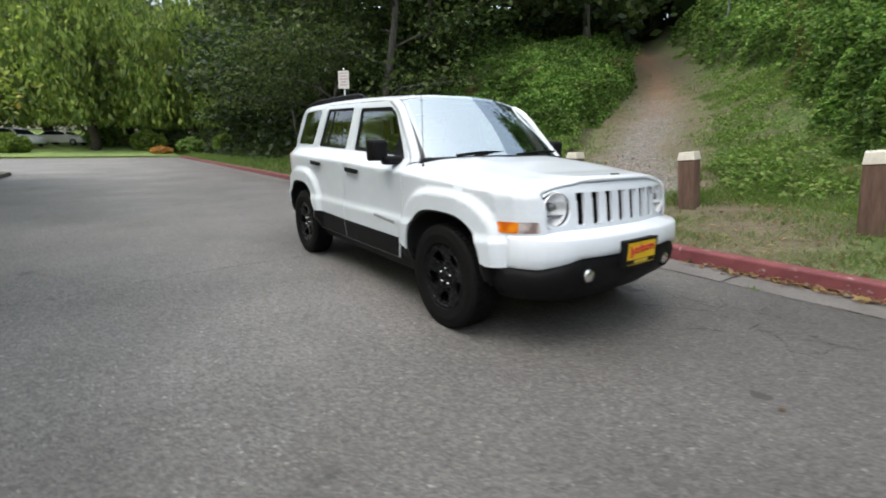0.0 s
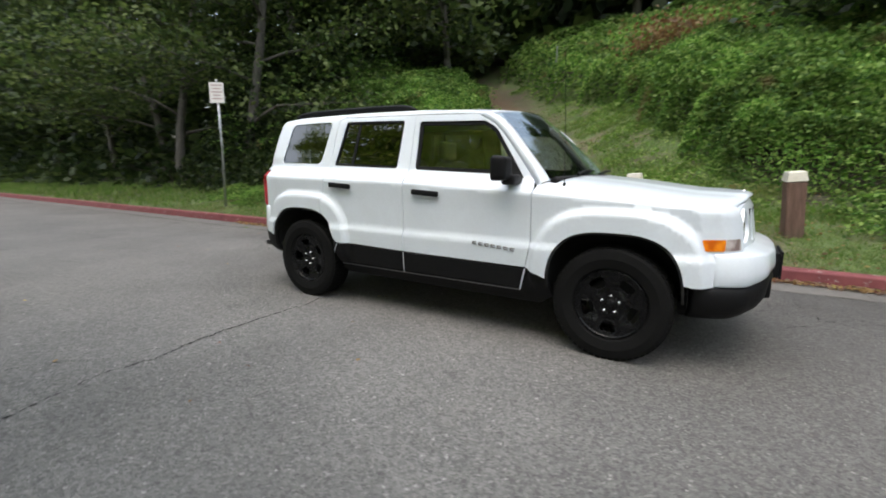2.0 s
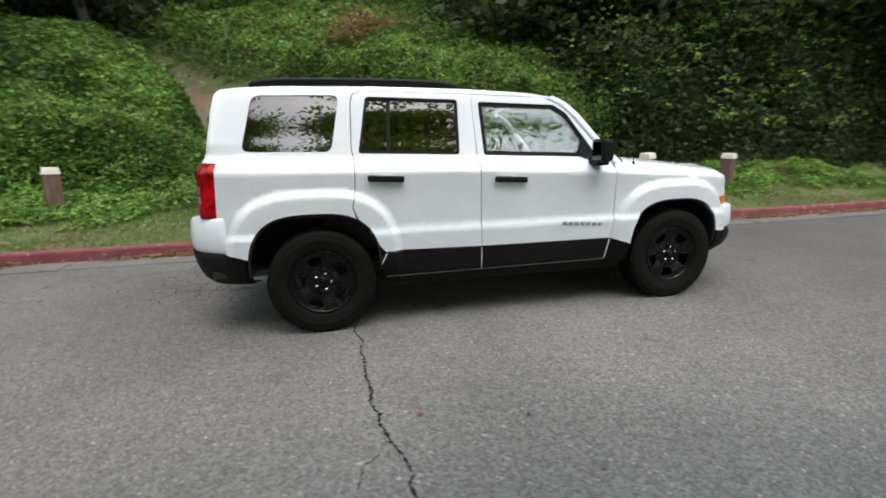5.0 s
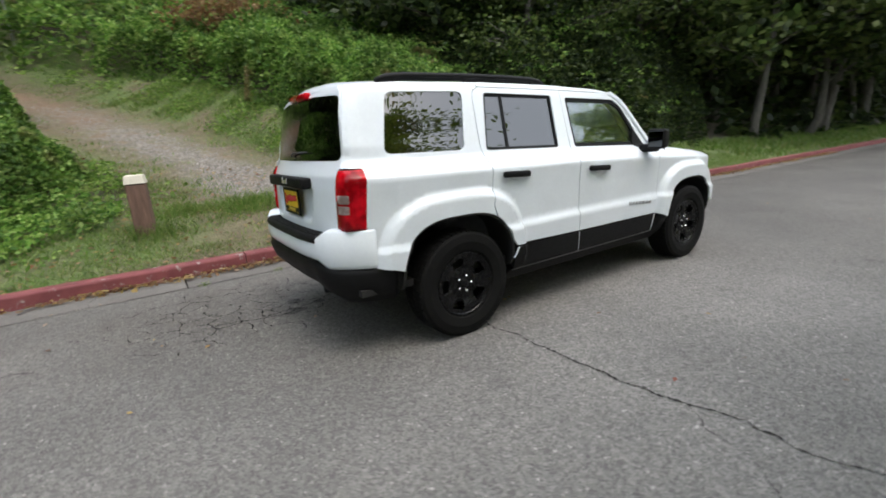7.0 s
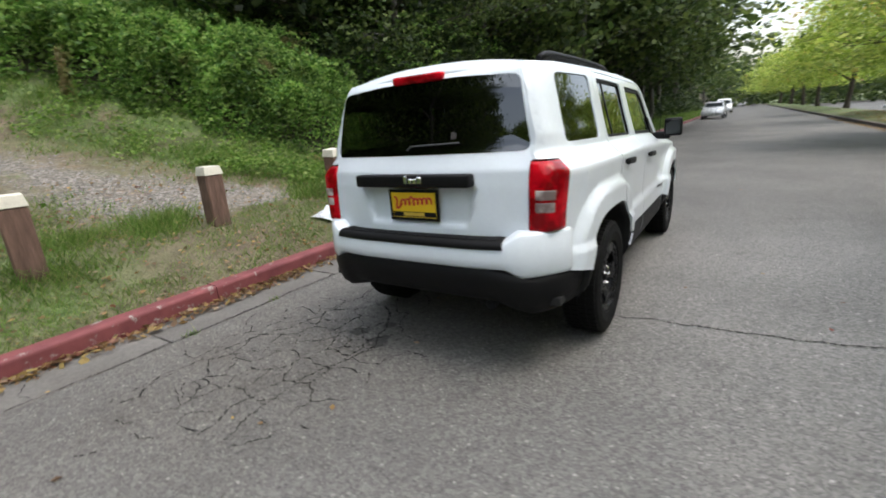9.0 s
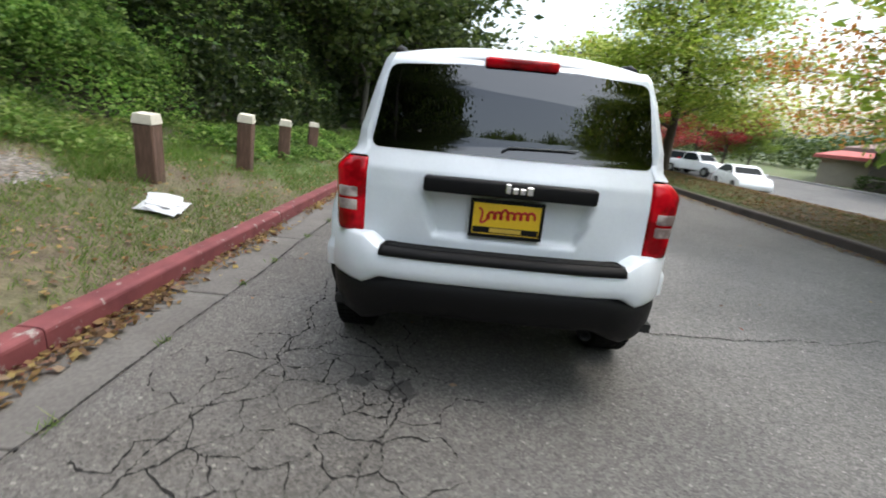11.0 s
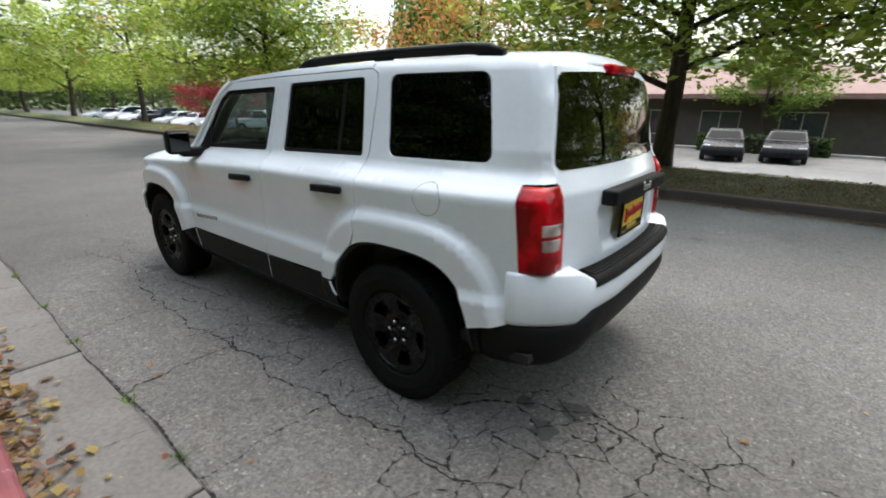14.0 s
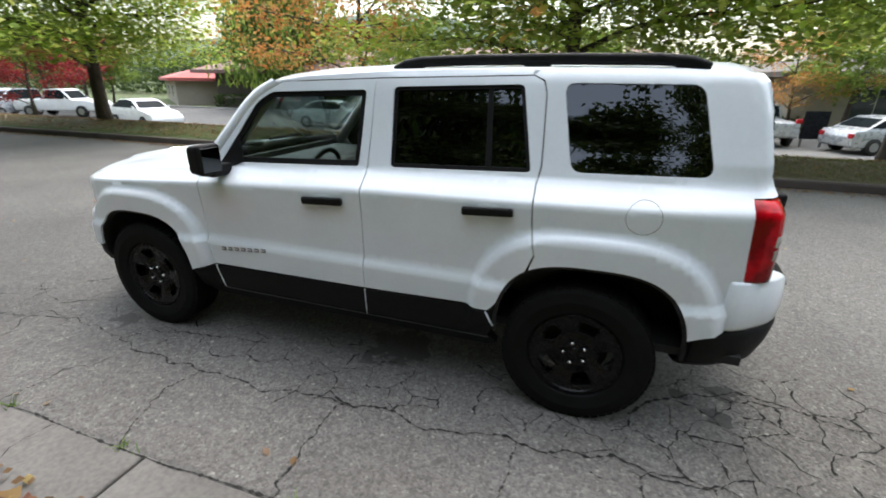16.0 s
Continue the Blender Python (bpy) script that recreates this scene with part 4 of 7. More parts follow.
def bollard():
    p = thing("wooden_post", "squat brown wooden post with a cream painted top, on the verge", "post", "posts along the verge")
    bm = block(-0.1, 0.1, -0.1, 0.1, -0.2, 0.56, 0.012)
    part("shaft", bm, POST_WOOD, p)
    cap = block(-0.106, 0.106, -0.106, 0.106, 0.562, 0.655, 0.004)
    up = [v for v in cap.verts if v.co.z > 0.64]
    bmesh.ops.scale(cap, vec=(0.86, 0.86, 1), verts=up, space=Matrix.Translation((0, 0, 0)))
    part("painted_top", cap, POST_CAP, p, "cream painted top")
    return p


post = bollard()
for i, (px, py, tz, rx, ry) in enumerate(((-2.96, 3.36, 1.06, 1, 0), (-1.17, 3.58, 1.08, 1, 0), (0.73, 3.54, 1.12, 3, -5), (2.56, 3.38, 1.16, 5, -5), (4.25, 3.45, 1.08, 4, -4), (6.02, 3.5, 1.03, 4, -2), (-5.2, 3.72, 1.1, 1, 1))):
    foot_z = float(land(px, py))
    m = pose(px, py, foot_z, rx, ry, i * 7 - 10) @ Matrix.Diagonal((1, 1, (tz - foot_z) / 0.655, 1))
    if i:
        copy_thing(post, m)
    else:
        first_post = m
post.matrix_basis = first_post

slab = thing("concrete_block", "weathered grey concrete block half hidden in the brambles", "block", m=pose(-6.75, 4.0, 0.26, 2, 4, -6))
bm = block(-0.55, 0.55, -0.16, 0.16, -0.2, 0.4, 0.03, seg=2)
bmesh.ops.subdivide_edges(bm, edges=bm.edges[:], cuts=2, use_grid_fill=True)
for v in bm.verts:
    v.co += Vector((math.sin(v.co.z * 21 + v.co.y * 9), math.sin(v.co.x * 17 + v.co.z * 11), math.sin(v.co.x * 13 + v.co.y * 23))) * 0.012
part("body", bm, KERB_PLAIN, slab, "", True)

sign = thing("road_sign", "small white parking notice on a steel post", "sign", m=pose(-8.49, 2.85, float(land(-8.49, 2.85)), 0, 0, 40))
part("pole", tube([(0, 0, -0.3), (0.02, 0, 1.4), (0.0, 0, 2.95)], [0.026, 0.026, 0.026], 8), GALV, sign, "", True)
pn = part("panel", block(-0.16, 0.16, -0.036, -0.03, 2.42, 2.88, 0.002), SIGN_WHITE, sign, "white notice panel")
ink = bmesh.new()
for i, w in enumerate((0.24, 0.2, 0.25, 0.16, 0.22)):
    block(-w / 2, w / 2, -0.039, -0.0362, 2.8 - i * 0.075, 2.835 - i * 0.075, 0, ink)
part("lettering", ink, SIGN_INK, pn, "faded lines of small print")
marker = thing("trail_marker", "thin grey metal stake beside the trail", "stake", m=pose(-5.4, 17.5, float(land(-5.4, 17.5))))
part("stake", tube([(0, 0, -0.2), (0, 0, 1.9)], [0.035, 0.03], 6), GALV, marker)

paper = thing("newspaper", "loose white newspaper sheets lying flat on the verge", "paper", m=pose(0.04, 2.97, float(land(0.04, 2.97)) + 0.03, 12, -2, 14))
for turn, lift, w, h in ((0, 0.0, 0.26, 0.17), (16, 0.012, 0.2, 0.15), (-24, 0.022, 0.12, 0.12)):
    bm = bmesh.new()
    grid = [[bm.verts.new((w * (i / 5 - 1), h * (j / 3 - 1), lift + 0.012 * math.sin(i * 0.9 + j * 0.6 + turn) + 0.02 * max(0, i - 8) * (turn > 0))) for j in range(7)] for i in range(11)]
    for a, b in zip(grid, grid[1:]):
        for j in range(6):
            bm.faces.new((a[j], b[j], b[j + 1], a[j + 1]))
    ex = bmesh.ops.extrude_face_region(bm, geom=bm.faces[:])
    bmesh.ops.translate(bm, vec=(0, 0, 0.004), verts=[v for v in ex["geom"] if isinstance(v, bmesh.types.BMVert)])
    bmesh.ops.rotate(bm, matrix=Matrix.Rotation(radians(turn), 3, "Z"), verts=bm.verts)
    bmesh.ops.recalc_face_normals(bm, faces=bm.faces[:])
    part("sheet", bm, PAPER, paper, "", True)

# ---- buildings beyond the car park ----
ROOF_PINK = simple("faded_red_metal_roof", (0.42, 0.11, 0.095), 0.8, 0, 0.12, 1.5)
ROOF_BROWN = simple("weathered_brown_roof", (0.24, 0.15, 0.125), 0.8, 0, 0.2, 1.5)
WALL_DARK = simple("dark_brown_cladding", (0.1, 0.085, 0.07), 0.8, 0, 0.25, 2)
WALL_TAN = simple("tan_rendered_wall", (0.36, 0.32, 0.26), 0.85, 0, 0.12, 1.2)
PANE = simple("dim_window_pane", (0.05, 0.065, 0.07), 0.08, 0, 0.3, 1.0)
FRAME = simple("pale_window_frame", (0.5, 0.5, 0.47), 0.6)


def building(label, x, y, turn, w, d, h, rise, over, wall_mat, roof_mat, windows):
    b = thing("low_building", label, "building", m=pose(x, y, LOT - 0.1, 0, 0, turn))
    part("wall", block(-w / 2, w / 2, -d / 2, d / 2, 0, h, 0.02), wall_mat, b)
    bm = bmesh.new()
    o = over
    e0 = [bm.verts.new(p) for p in ((-w / 2 - o, -d / 2 - o, h + 0.002), (w / 2 + o, -d / 2 - o, h + 0.002), (w / 2 + o, d / 2 + o, h + 0.002), (-w / 2 - o, d / 2 + o, h + 0.002))]
    e1 = [bm.verts.new(v.co + Vector((0, 0, 0.28))) for v in e0]
    r0, r1 = bm.verts.new((-w / 2 + d * 0.45, 0, h + rise)), bm.verts.new((w / 2 - d * 0.45, 0, h + rise))
    bm.faces.new(e0[::-1])
    for i in range(4):
        bm.faces.new((e0[i], e0[(i + 1) % 4], e1[(i + 1) % 4], e1[i]))
    bm.faces.new((e1[0], e1[1], r1, r0))
    bm.faces.new((e1[1], e1[2], r1))
    bm.faces.new((e1[2], e1[3], r0, r1))
    bm.faces.new((e1[3], e1[0], r0))
    part("roof", bm, roof_mat, b, "weathered hipped roof")
    for wx, wz, ww, wh in windows:
        win = part("window", block(wx - ww / 2, wx + ww / 2, d / 2 + 0.004, d / 2 + 0.05, wz, wz + wh, 0.01), FRAME, b)
        n = max(1, round(ww / 1.0))
        for i in range(n):
            x0 = wx - ww / 2 + 0.06 + i * (ww - 0.06) / n
            part("pane", block(x0, x0 + (ww - 0.06) / n - 0.06, d / 2 + 0.051, d / 2 + 0.058, wz + 0.06, wz + wh - 0.06), PANE, win)
    return b


building("long brown single-storey building with a weathered brown roof", 13, -37, 0, 40, 10, 3.0, 2.2, 1.4, WALL_DARK, ROOF_BROWN, [(-15 + i * 4.2, 0.7, 2.2, 1.6) for i in range(8)])
building("tan single-storey building with a faded red roof", 41, -40, -38, 16, 9, 2.3, 1.7, 0.6, WALL_TAN, ROOF_PINK, [(-4, 0.7, 1.6, 1.2), (2, 0.7, 1.6, 1.2)])
building("low tan building with a dark eave and wide windows", -22, -34, 8, 24, 9, 3.0, 1.6, 1.2, WALL_TAN, WALL_DARK, [(-8 + i * 4.0, 0.8, 2.4, 1.7) for i in range(5)])
# car park details
KERB_PALE = concrete("island_kerb_concrete", 0.25, 0.4)
isl = tagged(new("car_park_kerb"), "pale kerb along the far side of the car park", "kerb", kind="structure")
for i in range(-8, 20):
    ob = part("kerb_stone", block(i * 6.1 + 0.01, i * 6.1 + 6.09, -29.4, -29.1, LOT - 0.1, LOT + 0.13, 0.02), KERB_PALE, isl)


def hedge(label, x0, x1, y0, y1, h, n):
    hd = thing("clipped_hedge", label, "hedge", "hedges of the car park", m=pose((x0 + x1) / 2, (y0 + y1) / 2, float(land((x0 + x1) / 2, (y0 + y1) / 2))))
    w, d = (x1 - x0) / 2, (y1 - y0) / 2
    p = rng.uniform(-1, 1, (n, 3))
    k = np.max(np.abs(p), axis=1)[:, None]
    p = p / k * rng.uniform(0.86, 1.04, (n, 1))
    p = p * np.array((w, d, h / 2)) + np.array((0, 0, h / 2))
    ob = new("foliage", leaf_mesh("foliage", p, 0.1, LEAF_HEDGE, rng, 0.3, 0.6))
    ob.parent = hd
    # solid dark block added to close the hedge's inside
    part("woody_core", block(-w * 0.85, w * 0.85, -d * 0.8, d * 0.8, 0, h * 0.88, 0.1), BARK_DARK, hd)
    return hd


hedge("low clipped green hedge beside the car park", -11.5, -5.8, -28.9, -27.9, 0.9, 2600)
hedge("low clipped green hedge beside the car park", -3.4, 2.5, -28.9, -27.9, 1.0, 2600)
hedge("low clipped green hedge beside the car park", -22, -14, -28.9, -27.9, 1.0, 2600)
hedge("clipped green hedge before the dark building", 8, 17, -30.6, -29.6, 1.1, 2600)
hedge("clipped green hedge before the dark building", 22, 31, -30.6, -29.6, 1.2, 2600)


def shrub(x, y, r, h, mat, label, leaf=0.09, n=1500):
    sh = thing("round_shrub", label, "shrub", m=pose(x, y, float(land(x, y))))
    p = rng.normal(size=(n, 3))
    p /= np.linalg.norm(p, axis=1)[:, None]
    p *= rng.uniform(0.8, 1.06, (n, 1)) * (1 + 0.12 * np.sin(5 * p[:, :1] + x) + 0.1 * np.cos(7 * p[:, 1:2]))
    p = p * np.array((r, r, h / 2)) + np.array((0, 0, h * 0.46))
    ob = new("foliage", leaf_mesh("foliage", p, leaf, mat, rng, 0.3, 0.6))
    ob.parent = sh
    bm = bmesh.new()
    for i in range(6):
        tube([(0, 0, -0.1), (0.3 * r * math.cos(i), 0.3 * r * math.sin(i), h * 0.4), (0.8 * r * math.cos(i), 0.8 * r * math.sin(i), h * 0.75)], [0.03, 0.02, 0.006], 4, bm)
    # solid dark ball added among the stems to close the shrub's inside
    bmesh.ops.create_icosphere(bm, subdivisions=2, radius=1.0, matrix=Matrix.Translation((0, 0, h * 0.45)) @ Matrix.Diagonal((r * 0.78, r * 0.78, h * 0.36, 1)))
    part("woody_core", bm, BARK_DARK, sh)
    return sh


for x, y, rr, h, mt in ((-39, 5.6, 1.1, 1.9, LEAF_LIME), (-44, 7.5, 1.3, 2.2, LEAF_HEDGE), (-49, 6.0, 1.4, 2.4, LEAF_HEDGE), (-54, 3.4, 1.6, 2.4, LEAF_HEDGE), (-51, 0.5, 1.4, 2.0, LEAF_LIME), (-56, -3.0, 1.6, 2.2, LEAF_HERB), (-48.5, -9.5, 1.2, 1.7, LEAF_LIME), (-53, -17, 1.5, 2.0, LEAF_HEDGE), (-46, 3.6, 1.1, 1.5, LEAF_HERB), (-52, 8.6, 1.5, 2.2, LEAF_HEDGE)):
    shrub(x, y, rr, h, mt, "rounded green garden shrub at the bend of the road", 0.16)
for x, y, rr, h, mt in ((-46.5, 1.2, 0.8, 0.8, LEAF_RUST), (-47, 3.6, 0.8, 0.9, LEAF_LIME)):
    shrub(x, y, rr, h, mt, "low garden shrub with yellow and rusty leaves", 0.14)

# grass closing the bend, and distant woods
LAWN = simple("mown_lawn", (0.16, 0.23, 0.06), 0.9, 0, 0.3, 3, 0.3)
bend = sheet("lawn", np.linspace(-150, -43.5, 16), np.linspace(-40, 2.15, 10), lambda x, y: 0.12 + 0.02 * np.sin(x) + 0.075 * np.clip(-x - 46, 0, 40), LAWN)
tagged(bend, "mown green lawn beyond the bend of the road", "lawn", kind="structure")


def far_trees(name, x0, x1, y0, y1, low, high, n, leaf, mat, label):
    x, y = rng.uniform(x0, x1, n), rng.uniform(y0, y1, n)
    top = low + (high - low) * (0.5 + 0.5 * wave(x, y, 5.0, x0))
    z = land(x, y) + top * rng.uniform(0, 1, n) ** 0.7
    stuff(name, leaf_mesh(name, np.stack((x, y, z), 1), leaf, mat, rng, 0.3, 0.7), label, "woods")


far_trees("far_woods_south", -60, 150, -62, -50, 3, 8, 40000, 0.26, LEAF_ALDER, "distant green trees behind the buildings")
far_trees("far_woods_east", 125, 190, -50, 12, 6, 16, 14000, 0.6, LEAF_ALDER, "distant trees closing the end of the road")
far_trees("far_woods_west", -105, -82, -45, 30, 9, 24, 34000, 0.5, LEAF_HEDGE, "tall green trees closing the bend of the road")
far_trees("hill_woods", -40, 60, 24, 42, 3, 9, 18000, 0.6, LEAF_WOODS, "dark woods filling the hillside")
k = Nodes("distant_forest", 0.95)
k.color(k.ramp(k.noise(0.06, 6, 0.7), (0.35, (0.05, 0.075, 0.06)), (0.65, (0.1, 0.135, 0.09))))
k.bump(k.noise(0.15, 5), 0.8, 3.0)
tagged(sheet("backdrop", np.linspace(-300, 420, 60), np.linspace(-420, -180, 22), lambda x, y: -2 + 34 * np.exp(-((x - 170) / 130) ** 2) * smooth(-180, -300, y) + 12 * smooth(-180, -300, y) * (1 + 0.3 * np.sin(x / 40)) + 2.5 * np.sin(x * 0.9) * np.cos(y * 0.7), k.m), "distant wooded ridge", "hill", kind="structure")


# ---- other parked cars, far off ----
def car_paint(name, c, metal=0.0):
    return simple(name, c, 0.28, metal, 0.06, 2.0, 0, 0.5 if c[1] > 0.05 else 0.12)


C_ORANGE, C_SILVER, C_BLACK, C_WHITE, C_GREY = car_paint("orange_red_paint", (0.62, 0.09, 0.035)), car_paint("silver_paint", (0.45, 0.47, 0.49), 0.4), car_paint("black_car_paint", (0.012, 0.013, 0.015)), car_paint("plain_white_car_paint", (0.75, 0.77, 0.78)), car_paint("dark_grey_paint", (0.06, 0.065, 0.07))
FAR_GLASS = simple("far_car_glass", (0.012, 0.016, 0.018), 0.3, 0, 0.1, 1.0, 0, 0.02)
FAR_TYRE = simple("far_tyre", (0.012, 0.012, 0.012), 0.8)
FAR_LAMP = simple("far_head_lamp", (0.6, 0.6, 0.58), 0.15)
FAR_TAIL = simple("far_tail_lamp", (0.35, 0.01, 0.015), 0.2)
BODIES = {
    "sedan": ([(-2.2, 0.35), (-2.25, 0.65), (-2.15, 0.92), (-1.55, 0.98), (0.85, 0.97), (1.7, 0.86), (2.15, 0.7), (2.25, 0.5), (2.2, 0.28), (-2.1, 0.28)], [(-1.75, 0.97), (-1.0, 1.4), (-0.2, 1.44), (0.35, 1.38), (1.05, 0.96)], 0.88),
    "van": ([(-2.3, 0.4), (-2.32, 0.9), (-2.25, 1.05), (0.9, 1.05), (1.7, 0.95), (2.2, 0.75), (2.3, 0.5), (2.25, 0.3), (-2.2, 0.3)], [(-2.22, 1.05), (-2.05, 1.68), (-0.2, 1.74), (0.35, 1.66), (1.25, 1.02)], 0.93),
    "pickup": ([(-2.7, 0.5), (-2.72, 1.05), (-0.75, 1.1), (0.9, 1.1), (2.3, 1.04), (2.55, 0.85), (2.6, 0.55), (2.5, 0.42), (-2.6, 0.42)], [(-0.72, 1.09), (-0.62, 1.72), (0.3, 1.76), (0.5, 1.7), (1.1, 1.08)], 0.96),
}


def extrude_profile(pts, half, inset_top, z_lo, z_hi, bevel):
    bm = bmesh.new()
    f = bm.faces.new([bm.verts.new((x, -half, z)) for x, z in pts])
    ex = bmesh.ops.extrude_face_region(bm, geom=[f])
    bmesh.ops.translate(bm, vec=(0, 2 * half, 0), verts=[v for v in ex["geom"] if isinstance(v, bmesh.types.BMVert)])
    for v in bm.verts:
        t = max(0.0, min(1.0, (v.co.z - z_lo) / (z_hi - z_lo)))
        v.co.y *= 1 - inset_top * t
        v.co.y *= 1 - 0.1 * max(0, abs(v.co.x) - 1.7)
    bmesh.ops.recalc_face_normals(bm, faces=bm.faces[:])
    bmesh.ops.bevel(bm, geom=bm.edges[:], offset=bevel, segments=2, affect="EDGES", profile=0.5)
    return bm


def far_car(kind, mat, label, x, y, turn, z=LOT):
    low, cab, half = BODIES[kind]
    c = thing("parked_car", label, "car", "cars parked in the distance", m=pose(x, y, z, 0, 0, turn))
    top = max(p[1] for p in low)
    part("body", extrude_profile(low, half, 0.06, 0.5, top, 0.05), mat, c, "", True)
    roof_z = max(p[1] for p in cab)
    n = len(cab)
    cx = sum(p[0] for p in cab) / n
    part("cabin", extrude_profile(cab + [(cab[-1][0] - 0.02, top - 0.06), (cab[0][0] + 0.02, top - 0.06)], half * 0.93, 0.2, top, roof_z, 0.03), mat, c)
    # side windows, screens
    for s in (-1, 1):
        w = [(cx + (px - cx) * 0.9, top + 0.05 + (pz - top) * 0.82) for px, pz in cab]
        bm = bmesh.new()
        vs = []
        for px, pz in w:
            t = (pz - top) / (roof_z - top)
            vs.append(bm.verts.new((px, s * (half * 0.93 * (1 - 0.2 * max(0, t)) + 0.012), pz)))
        f = bm.faces.new(vs)
        ex = bmesh.ops.extrude_face_region(bm, geom=[f])
        bmesh.ops.translate(bm, vec=(0, -s * 0.02, 0), verts=[v for v in ex["geom"] if isinstance(v, bmesh.types.BMVert)])
        bmesh.ops.recalc_face_normals(bm, faces=bm.faces[:])
        part("side_window", bm, FAR_GLASS, c)
        part("door_mirror", block(cab[-1][0] - 0.35, cab[-1][0] - 0.22, s * half - 0.07 * (s < 0), s * half + 0.07 * (s > 0), top, top + 0.13, 0.02), mat, c)
        part("head_lamp", block(low[6][0] - 0.16, low[6][0] - 0.02, s * half * 0.72 - 0.16, s * half * 0.72 + 0.16, low[6][1] - 0.06, low[6][1] + 0.06, 0.02), FAR_LAMP, c)
        part("tail_lamp", block(low[1][0] - 0.01, low[1][0] + 0.1, s * half * 0.78 - 0.12, s * half * 0.78 + 0.12, low[1][1] - 0.02, low[1][1] + 0.16, 0.02), FAR_TAIL, c)
        for wx in (low[0][0] * 0.62, low[6][0] * 0.63):
            tz = 0.32 if kind != "pickup" else 0.37
            wh = part("wheel", lathe([(0.0, 0.09 * s), (tz * 0.6, 0.1 * s), (tz * 0.98, 0.09 * s), (tz, 0.05 * s), (tz, -0.1 * s)], "y", 20, (wx, s * (half - 0.085), tz)), FAR_TYRE, c, "", True)
            part("hub", lathe([(0.0, 0.12 * s), (tz * 0.55, 0.105 * s)], "y", 14, (wx, s * (half - 0.085), tz)), GALV, wh)
    for a, b in ((cab[0], cab[1]), (cab[-1], cab[-2])):
        v = Vector((b[0] - a[0], b[1] - a[1]))
        nrm = Vector((v.y, -v.x)).normalized() * (1 if a is cab[-1] else -1) * (1 if v.y > 0 else -1)
        bm = bmesh.new()
        q = []
        for t in (0.14, 0.86):
            p = Vector(a) + v * t
            hw = half * 0.93 * (1 - 0.2 * t) * 0.88
            q.append([bm.verts.new((p.x + nrm.x * 0.014, -hw, p.y + nrm.y * 0.014)), bm.verts.new((p.x + nrm.x * 0.014, hw, p.y + nrm.y * 0.014))])
        f = bm.faces.new((q[0][0], q[0][1], q[1][1], q[1][0]))
        ex = bmesh.ops.extrude_face_region(bm, geom=[f])
        bmesh.ops.translate(bm, vec=(-nrm.x * 0.02, 0, -nrm.y * 0.02), verts=[v for v in ex["geom"] if isinstance(v, bmesh.types.BMVert)])
        bmesh.ops.recalc_face_normals(bm, faces=bm.faces[:])
        part("screen", bm, FAR_GLASS, c)
    return c


far_car("sedan", C_ORANGE, "orange-red saloon parked beyond the grass strip", 7.7, -20.7, 155)
far_car("van", C_SILVER, "silver people carrier parked in the car park", 12, -27, 15)
far_car("sedan", C_BLACK, "black saloon parked nose out beside the hedge", -1.73, -25.1, 92)
far_car("sedan", C_BLACK, "black saloon parked beside the hedge", 0.73, -24.3, 97)
far_car("sedan", C_SILVER, "silver saloon parked by the car park hedge", -12.1, -20.4, 200)
far_car("pickup", C_SILVER, "silver pickup parked tail out by the hedge", -7.9, -22.8, 275)
far_car("sedan", C_WHITE, "white saloon parked behind the grass strip", 22.2, -15.8, 168)
far_car("pickup", C_WHITE, "white pickup truck in the car park", 32.6, -18.5, 200)
far_car("van", C_SILVER, "silver people carrier in the far row", 36, -17, 110)
far_car("sedan", C_WHITE, "white saloon in the far row", 40, -16.5, 100)
far_car("sedan", C_SILVER, "silver saloon in the far row", 44, -16.5, 95)
far_car("pickup", C_BLACK, "black pickup in the far row", 48, -17, 92)
far_car("sedan", C_WHITE, "white saloon in the far row", 53, -16.5, 95)
far_car("van", C_WHITE, "white van in the far row", 59, -17, 90)
far_car("sedan", C_SILVER, "silver saloon in the far row", 65, -16.5, 90)
far_car("pickup", C_BLACK, "black pickup truck in the car park", 17.5, -25, 170)
far_car("sedan", C_SILVER, "pale green-silver saloon in the car park", 13.0, -20, 190)
far_car("sedan", C_SILVER, "silver saloon parked along the kerb", 44.5, 0.75, 178, 0.0)
far_car("van", C_WHITE, "white van parked along the kerb far ahead", 66, 0.75, 180, 0.0)
far_car("van", C_WHITE, "white van parked on the lawn beneath the willows", -55, -9.6, 40, 0.81)
far_car("sedan", C_WHITE, "white saloon parked on the lawn beneath the willows", -57, -6.4, 60, 0.95)
board = thing("notice_board", "dark metal notice board at the car park island", "sign", m=pose(-9.8, -21.2, LOT, 0, 0, 15))
part("panel", block(-0.5, 0.5, -0.05, 0.05, 0.35, 1.5, 0.02), C_BLACK, board)
part("leg", block(-0.45, -0.38, -0.03, 0.03, -0.1, 0.35), GALV, board)
part("leg", block(0.38, 0.45, -0.03, 0.03, -0.1, 0.35), GALV, board)


# ---- the parked car ----
def paint(name, c):
    k = Nodes(name, 0.32)
    dust = k.ramp(k.noise(3.5, 6, 0.6), (0.4, tuple(v * 0.95 for v in c)), (0.65, c))
    k.color(k.mix(0.25, dust, k.ramp(k.noise(60), (0.35, 0.9), (0.6, 1.0)), "MULTIPLY"))
    k.rough(k.math("MULTIPLY_ADD", k.noise(6, 4), 0.14, 0.24))
    k.b.inputs["Coat Weight"].default_value = 0.7
    k.b.inputs["Coat Roughness"].default_value = 0.04
    return k.m


